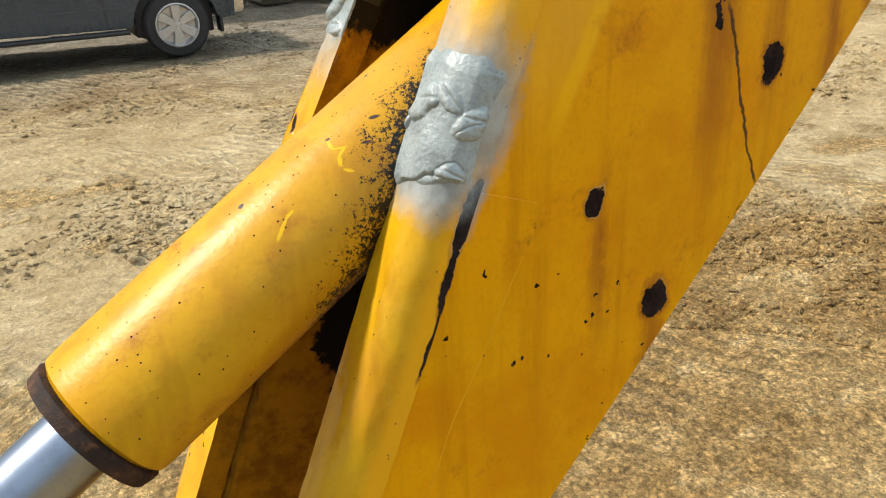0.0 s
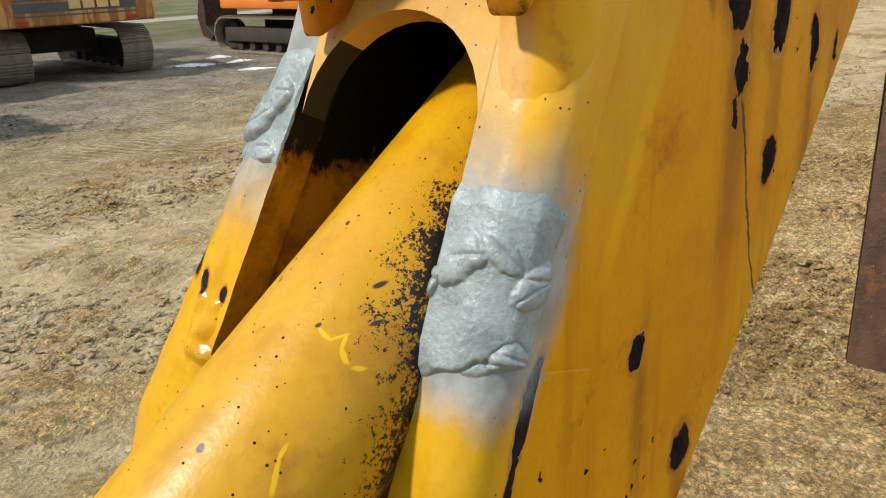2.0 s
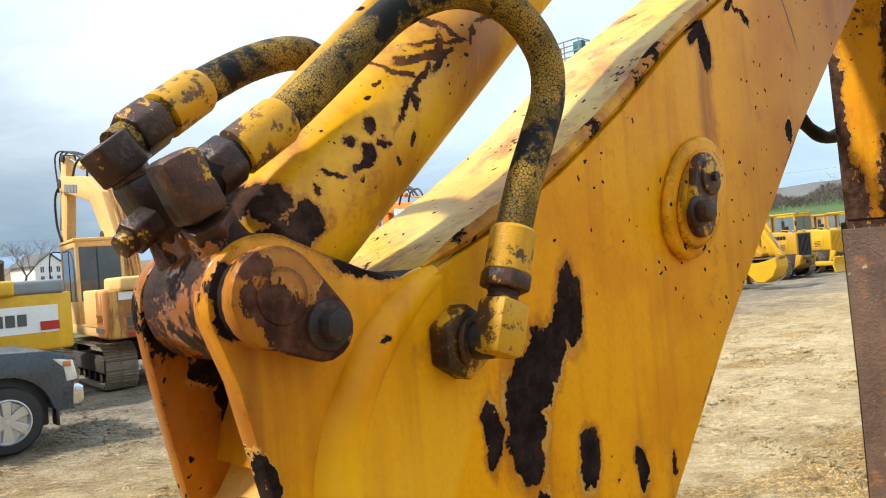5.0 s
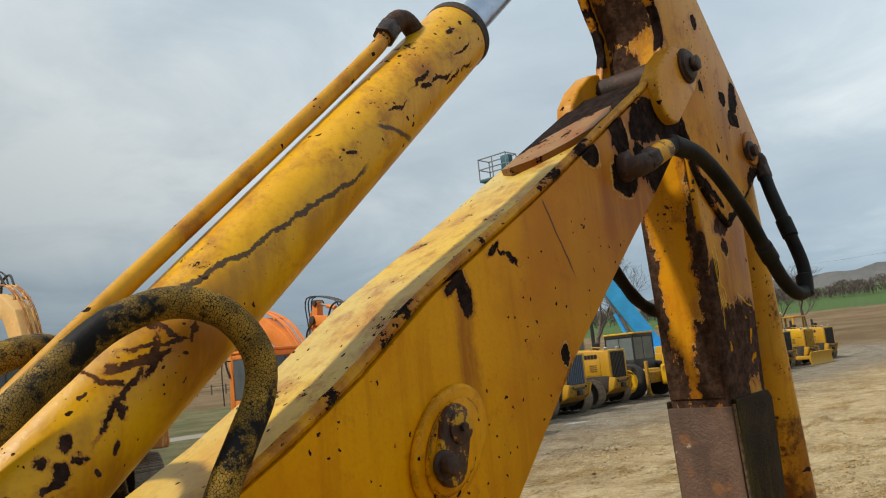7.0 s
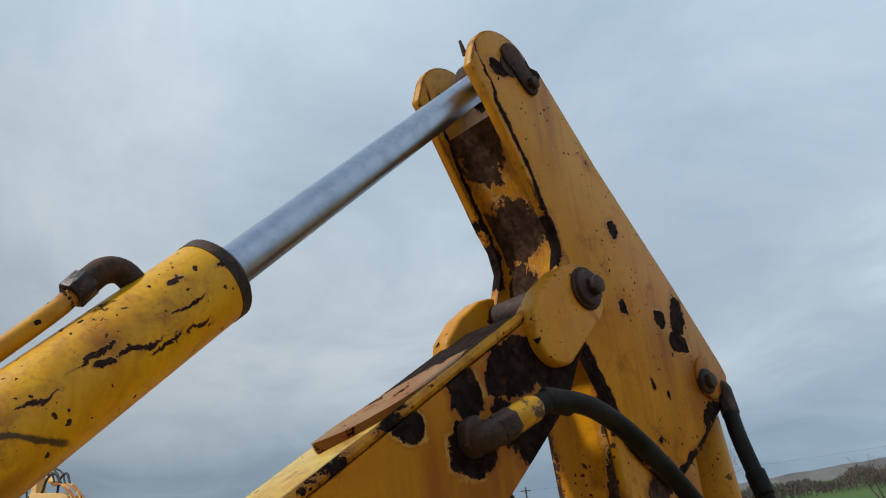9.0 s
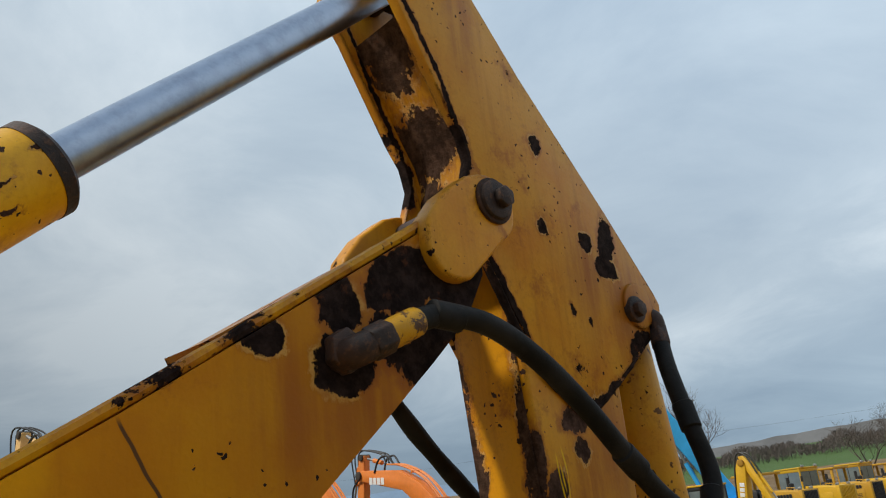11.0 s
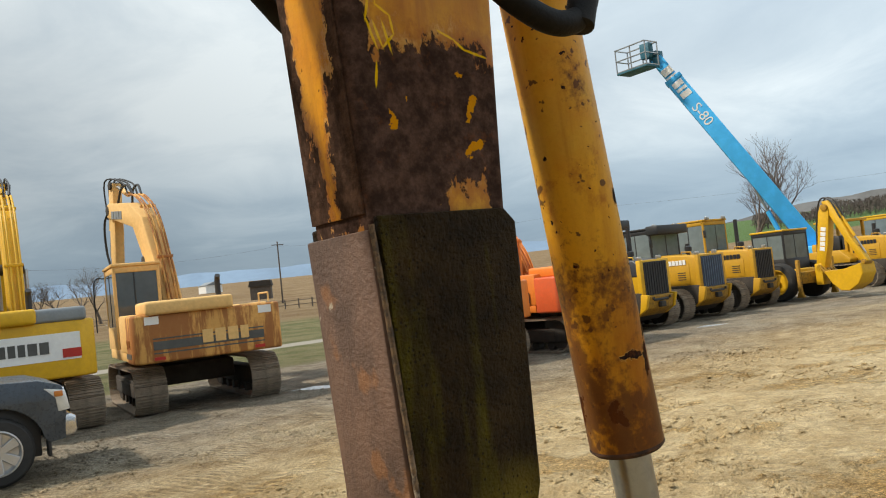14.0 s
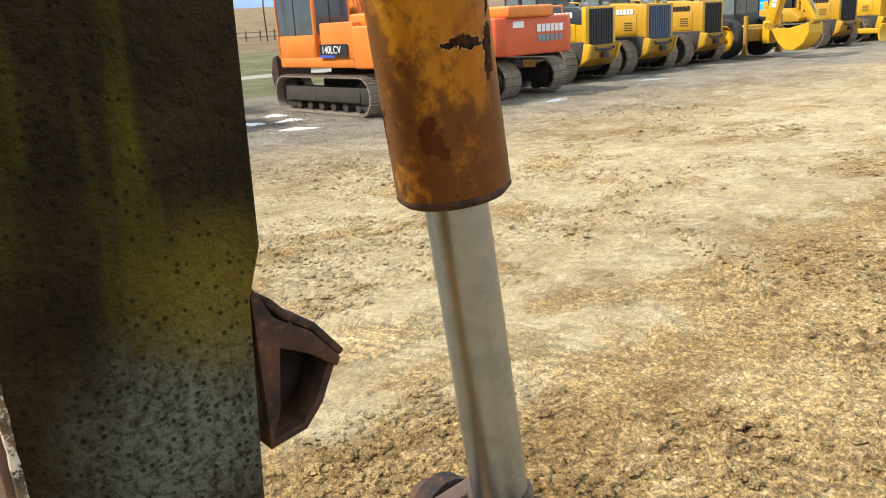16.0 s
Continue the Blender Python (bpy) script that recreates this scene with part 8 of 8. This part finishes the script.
        hl = part("headlamp", prism([(0.54, 1.14), (0.80, 1.09), (0.845, 0.84), (0.70, 0.82), (0.68, 1.0)], math.copysign(0.82, y) - 0.17, math.copysign(0.82, y) + 0.17, 0.02, 2), lampm, t)
        part("indicator", box(0.72, math.copysign(0.97, y), 1.05, 0.10, 0.07, 0.07, 0.01), amber, hl)
        part("mirror", box(-1.05, math.copysign(1.08, y), 1.32, 0.12, 0.26, 0.22, 0.04), body_m, t)
    part("grille", box(0.80, 0, 0.95, 0.08, 1.2, 0.30, 0.02), chrome, t)
    part("mud_guard", box(0.58, -W2 + 0.14, 0.40, 0.04, 0.24, 0.24, 0.01), M_BLACK, t)
    part("load_bed", box(-3.9, 0, 1.24, 1.35, 1.7, 0.08, 0.01), M_BLACK, t)


pickup(pose(3.50, 11.30, 0, 0, 0, -4))


def boom_lift(base, tip):
    """A telescopic boom lift, long blue boom up to its work platform."""
    b, t = Vector(base), Vector(tip)
    lift = thing("boom_lift", Matrix.Translation((b.x, b.y, 0)), "sky-blue telescopic boom lift with its platform raised high", "lift")
    o = Vector((b.x, b.y, 0))
    lo, hi = b - o, t - o
    d = (hi - lo).normalized()
    sidev = d.cross(Vector((0, 0, 1))).normalized()
    upv = sidev.cross(d)

    def beam(n, a, c, w, h, mat):
        L = (c - a).length
        mm = Matrix((d, sidev, upv)).transposed().to_4x4()
        mm.translation = (a + c) / 2
        return part(n, join(None, box(0, 0, 0, L, w, h, 0.03), mm), mat, lift)

    L = (hi - lo).length
    main = beam("boom", lo - d * 0.6, lo + d * L * 0.85, 0.52, 0.78, M_BLUE)
    beam("boom_section", lo + d * L * 0.80, lo + d * (L - 0.5), 0.38, 0.55, M_BLUE)
    beam("boom_collar", lo + d * L * 0.835, lo + d * L * 0.855, 0.58, 0.84, M_BLUE)
    for y in (-0.265, 0.265):
        base_m = (Matrix((d, upv, sidev)) if y > 0 else Matrix((-d, upv, -sidev))).transposed().to_4x4()
        base_m.translation = lo + d * L * 0.745 + sidev * y
        bars("letter_bar", (0.9, 0.7, 0.7, 0.35, 0.7), 0.52, base_m @ Matrix.Translation((-1.0, 0, 0)), M_WHITE, main)
        write("model_number", "S-80", 0.66, base_m @ Matrix.Translation((1.0, -0.24, 0)), M_WHITE, main)
    ram(lift, lo + d * 0.3 - upv * 1.0, lo + d * L * 0.34 - upv * 0.30, 0.11, M_BLUE, 0.6)
    jib = hi - d * 0.5
    part("jib_bracket", box(0, 0, 0, 0.5, 0.5, 0.7, 0.05, m=Matrix.Translation(jib)), M_BLUED, lift)
    bc_ = jib + Vector((-0.75, 0.55, 0.15))
    bm = None
    for z in (-0.55, 0.0, 0.55):
        for x0, y0, x1, y1 in ((-0.45, -0.9, 0.45, -0.9), (0.45, -0.9, 0.45, 0.9), (0.45, 0.9, -0.45, 0.9), (-0.45, 0.9, -0.45, -0.9)):
            bm = rod(bc_ + Vector((x0, y0, z)), bc_ + Vector((x1, y1, z)), 0.035, 6, bm=bm)
    for x0 in (-0.45, 0.45):
        for y0 in (-0.9, 0.0, 0.9):
            bm = rod(bc_ + Vector((x0, y0, -0.6)), bc_ + Vector((x0, y0, 0.57)), 0.035, 6, bm=bm)
    pf = part("platform_rail", bm, M_STEEL, lift)
    part("platform_floor", box(0, 0, 0, 0.95, 1.85, 0.10, 0.02, m=Matrix.Translation(bc_ + Vector((0, 0, -0.62)))), M_BLUED, pf)
    part("control_box", box(0, 0, 0, 0.35, 0.55, 0.75, 0.04, m=Matrix.Translation(bc_ + Vector((0.35, -0.35, 0.25)))), M_BLUED, pf)
    part("chassis", box(0, 0, 0.95, 3.6, 2.3, 0.7, 0.08), M_GREYP, lift)
    part("turntable", box(0, 0, 1.55, 2.8, 2.0, 0.6, 0.08), M_BLUE, lift)
    for x in (-1.3, 1.3):
        for y in (-1.1, 1.1):
            tyre_wheel(lift, x, y, 0.5, 0.4, M_WHITE)


boom_lift((37.25, 18.30, 1.75), (33.85, 23.50, 12.05))

# ---- distance: woods, hills, trees, sheds, poles ----
M_BARK = plain("bare_bark", (0.115, 0.092, 0.075), 0.9, 0.0, 0.3, 4.0, 0.2)
M_WOODS = plain("bare_woods", (0.105, 0.085, 0.074), 0.95, 0.0, 0.35, 0.06, 0.0)
M_HILL = plain("hazy_hills", (0.16, 0.235, 0.33), 1.0, 0.0, 0.12, 0.004, 0.0)
M_HILL2 = plain("wooded_hills", (0.115, 0.115, 0.115), 1.0, 0.0, 0.25, 0.02, 0.0)


def polar(az, d):
    """A place by compass bearing in degrees (0 along y, clockwise) and distance from where the walk begins."""
    return 2.0 + d * math.sin(radians(az)), d * math.cos(radians(az))


def ridge(name, az0, az1, d, top, mat, label, wave=0.25, seed=0.0, n=160):
    bm = bmesh.new()
    lo, hi, back = [], [], []
    for i in range(n + 1):
        az = az0 + (az1 - az0) * i / n
        x, y = polar(az, d)
        u = i / n
        taper = min(1.0, u * 6, (1 - u) * 6)
        h = top(az) * (1 + wave * noise.noise(Vector((az * 0.11, seed, 0))) + wave * 0.3 * noise.noise(Vector((az * 0.7, seed, 5)))) * (0.25 + 0.75 * taper)
        lo.append(bm.verts.new((x, y, terrain(x, y) - 30)))
        hi.append(bm.verts.new((*polar(az, d * 1.12), h)))
        back.append(bm.verts.new((*polar(az, d * 1.4), -30)))
    for i in range(n):
        bm.faces.new((lo[i], lo[i + 1], hi[i + 1], hi[i]))
        bm.faces.new((hi[i], hi[i + 1], back[i + 1], back[i]))
    return tagged(finish(name, bm, mat), label, "hills", kind="structure")


ridge("backdrop_hills", -20, 62, 2600, lambda az: 132 - 0.5 * max(0, az - 10), M_HILL, "long blue hazy ridge on the horizon", 0.12, 3.0)
ridge("backdrop_woods_hill", 44, 140, 700, lambda az: 36 + 14 * max(0.0, min(1.0, (az - 52) / 30)), M_HILL2, "low wooded hills behind the fields", 0.20, 9.0)


def bare_tree(m, height, seed, label, spread=0.5, levels=5, group="bare trees beyond the yard"):
    """A leafless tree: tapered trunk, limbs that fork, and fine twigs."""
    rg = random.Random(seed)
    tr = thing("tree", m, label, "tree", group)
    trunk, twigs = bmesh.new(), bmesh.new()

    def limb(bm, a, b, r0, r1, segs):
        d = b - a
        u = d.orthogonal().normalized()
        v = d.normalized().cross(u)
        p = [bm.verts.new(a + r0 * (u * math.cos(2 * math.pi * i / segs) + v * math.sin(2 * math.pi * i / segs))) for i in range(segs)]
        q = [bm.verts.new(b + r1 * (u * math.cos(2 * math.pi * i / segs) + v * math.sin(2 * math.pi * i / segs))) for i in range(segs)]
        for i in range(segs):
            bm.faces.new((p[i], p[(i + 1) % segs], q[(i + 1) % segs], q[i]))

    def grow(a, d, length, r, level):
        bends = 3 if level < 3 else 2
        for i in range(bends):
            d = (d + Vector((rg.uniform(-1, 1), rg.uniform(-1, 1), rg.uniform(-0.4, 0.9))) * 0.16).normalized()
            b = a + d * length / bends
            r2 = r * 0.84
            limb(trunk if level < 2 else twigs, a, b, r, r2, 8 if level < 2 else 3)
            if level < levels and (i or level):
                for _ in range(1 if level < 2 else 2):
                    if rg.random() < 0.52:
                        s = (d + Vector((rg.uniform(-1, 1), rg.uniform(-1, 1), rg.uniform(-0.35, 0.8))) * (spread + 0.55)).normalized()
                        grow(b, s, length * rg.uniform(0.55, 0.75), r2 * 0.55, level + 1)
            a, r = b, r2
        if level < levels:
            for _ in range(3):
                s = (d + Vector((rg.uniform(-1, 1), rg.uniform(-1, 1), rg.uniform(-0.1, 0.7))) * (spread + 0.35)).normalized()
                grow(a, s, length * rg.uniform(0.60, 0.80), r * 0.68, level + 1)

    grow(Vector((0, 0, -0.2)), Vector((rg.uniform(-0.05, 0.05), rg.uniform(-0.05, 0.05), 1)).normalized(), height * 0.32, height * 0.026, 0)
    part("trunk", trunk, M_BARK, tr)
    part("crown", twigs, M_BARK, tr)
    return tr


for az, d, h, s in ((58.2, 78, 11.5, 3), (61.0, 84, 14.0, 8), (70.5, 70, 7.0, 15), (72.0, 92, 9.0, 21), (9.4, 118, 7.5, 31), (10.7, 125, 8.0, 37), (12.0, 120, 7.5, 41), (13.2, 116, 9.0, 45), (14.6, 122, 9.5, 51), (31.5, 210, 9.0, 55), (33.0, 215, 8.0, 57)):
    x, y = polar(az, d)
    bare_tree(pose(x, y, terrain(x, y), 0, 0, s * 40), h, s, "tall leafless tree at the edge of a field", 0.62 if h > 10 else 0.8, 4)


def woods():
    """Far leafless woods: very many slim trunks, each with a haze of fine twigs."""
    rg = np.random.RandomState(77)
    verts, n = [], 0
    for i in range(1500):
        az = rg.uniform(58, 112) if i < 1500 else rg.uniform(15, 60)
        d = rg.uniform(250, 300) if i < 1500 else rg.uniform(330, 390)
        x, y = polar(az, d)
        z = terrain(x, y)
        h = rg.uniform(4.2, 5.6) * (1.0 if i < 1500 else 0.5) * (0.85 + 0.5 * noise.noise(Vector((az * 0.5, 0, 0))))
        m = 46
        a, t = rg.uniform(0, 2 * math.pi, m), rg.uniform(0.15, 1.0, m) ** 0.8
        w = h * 0.45 * rg.uniform(0.1, 1.0, m) * np.sqrt(np.clip(1.12 - t, 0.05, 1.0))
        base = np.stack([x + w * np.cos(a), y + w * np.sin(a), z + h * t], 1)
        tip = base + np.stack([rg.uniform(-0.5, 0.5, m), rg.uniform(-0.5, 0.5, m), rg.uniform(0.2, 0.7, m)], 1)
        off = np.stack([rg.uniform(-0.22, 0.22, m), rg.uniform(-0.22, 0.22, m), rg.uniform(-0.6, 0.0, m)], 1)
        verts.append(np.stack([base, tip, base + off], 1).reshape(-1, 3))
        verts.append(np.array([(x - 0.12, y, z), (x + 0.12, y, z), (x, y, z + h * 0.9)]))
        n += m + 1
    me = bpy.data.meshes.new("woods")
    me.from_pydata(np.concatenate(verts).tolist(), [], np.arange(3 * n).reshape(-1, 3).tolist())
    me.materials.append(M_WOODS)
    return tagged(new("woods", me), "bare brown woods along the rise behind the fields", "woods", kind="stuff")


woods()


def house(m):
    h = thing("house", m, "white farmhouse with a dark gabled roof", "house")
    wall = part("wall", prism([(-4.5, -0.5), (4.5, -0.5), (4.5, 5.2), (0, 8.2), (-4.5, 5.2)], -5, 5, 0.0), M_WHITE, h)
    for s in (1, -1):
        part("roof", prism([(0, 8.25), (s * 5.0, 4.95), (s * 5.0, 5.15), (0, 8.5)], -5.4, 5.4, 0.0), M_STRIPE, h)
    part("wing", prism([(4.5, -0.5), (9.0, -0.5), (9.0, 3.2), (4.5, 4.4)], -3.5, 3.5), M_WHITE, h)
    for x in (-2.4, 0.0, 2.4):
        for z in (1.6, 4.1):
            w = part("window", box(x, -5.02, z, 1.0, 0.08, 1.5), M_GLASS, wall)
            part("window_frame", box(x, -5.05, z, 0.08, 0.06, 1.5), M_WHITE, w)
    return h


x, y = polar(15.8, 240)
house(pose(x, y, 3.8, 0, 0, 20))
x, y = polar(23.7, 122)
shed = thing("shed", pose(x, y, 2.75, 0, 0, -30), "small dark open-fronted farm shed", "shed")
part("wall", box(0, 0, 0.7, 3.0, 2.4, 2.0), M_BARK, shed)
part("roof", prism([(-1.7, 1.65), (1.7, 1.65), (1.5, 2.5), (-1.5, 2.5)], -1.4, 1.4), M_UNDER, shed)
x, y = polar(20.2, 230)
barn = thing("house", pose(x, y, 6.6, 0, 0, 10), "small white farm building far off in the field", "house")
part("wall", box(0, 0, 0.6, 5, 4, 2.2), M_WHITE, barn)
part("roof", prism([(-2.7, 1.65), (2.7, 1.65), (0, 2.6)], -2.2, 2.2), M_GREYP, barn)

POLES = "utility poles along the lane"
for az, d, hh in ((25.1, 122, 9.3), (48.0, 110, 9.0), (84.0, 110, 9.0), (7.5, 125, 9.0)):
    x, y = polar(az, d)
    z = terrain(x, y)
    p = thing("utility_pole", pose(x, y, z), "slim grey wooden utility pole with a cross arm", "pole", POLES)
    part("post", rod((0, 0, -0.3), (0, 0, hh), 0.14, 8, 0.10), M_BARK, p)
    part("cross_arm", box(0, 0, hh - 0.5, 1.9, 0.10, 0.12), M_BARK, p)
wires = None
pts = [polar(az, d) for az, d in ((7.5, 125), (25.1, 122), (48.0, 110), (84.0, 110))]
for (xa, ya), (xb, yb) in zip(pts, pts[1:]):
    za, zb = terrain(xa, ya) + 8.6, terrain(xb, yb) + 8.6
    line = [(xa + (xb - xa) * u, ya + (yb - ya) * u, za + (zb - za) * u - 1.1 * 4 * u * (1 - u)) for u in [i / 8 for i in range(9)]]
    wires = tube(line, 0.008, 1, 4, wires, curve=False)
tagged(finish("power_line", wires, M_STRIPE), "thin sagging power line between the poles", "wire", kind="structure")
# low fence by the lane
fence = thing("fence", pose(0, 0, 0), "grey post-and-rail fence along the lane", "fence")
rails = None
for i in range(26):
    x, y = polar(12 + i * 0.95, 96)
    part("post", box(x, y, terrain(x, y) + 0.5, 0.12, 0.12, 1.3), M_BARK, fence)
for i in range(25):
    xa, ya = polar(12 + i * 0.95, 96)
    xb, yb = polar(12 + (i + 1) * 0.95, 96)
    for dz in (0.45, 0.95):
        part("rail", rod((xa, ya, terrain(xa, ya) + dz), (xb, yb, terrain(xb, yb) + dz), 0.04, 5), M_BARK, fence)

# puddles and the last of the snow, white patches on the gravel
M_SNOW = plain("old_snow", (0.62, 0.62, 0.61), 0.7, 0.0, 0.30, 9.0, 0.3)


def snow(x, y, w, l, turn, seed):
    bm = bmesh.new()
    c = bm.verts.new((0, 0, 0.05))
    ring = []
    for i in range(40):
        a = 2 * math.pi * i / 40
        r = 1 + 0.45 * noise.noise(Vector((math.cos(a) * 1.3, math.sin(a) * 1.3, seed))) + 0.25 * noise.noise(Vector((math.cos(a) * 4, math.sin(a) * 4, seed)))
        ring.append(bm.verts.new((w * r * math.cos(a), l * r * math.sin(a), -0.03)))
    for i in range(40):
        bm.faces.new((c, ring[i], ring[(i + 1) % 40]))
    ob = finish("snow_patch", bm, M_SNOW)
    ob.matrix_world = pose(x, y, ground_height(x, y), 0, 0, turn)
    return tagged(ob, "thin patch of old white snow melting on gravel", "snow", "snow patches on the gravel")


for i, (x, y, w, l, t) in enumerate(((9.9, 14.7, 0.9, 0.28, -15), (10.9, 14.3, 0.55, 0.16, -10), (11.2, 15.6, 0.5, 0.15, 0), (10.2, 12.9, 0.8, 0.12, -18), (16.1, 11.6, 0.9, 0.04, -8), (20.6, 12.6, 1.3, 0.03, 0))):
    snow(x, y, w, l, t, i * 3.3)
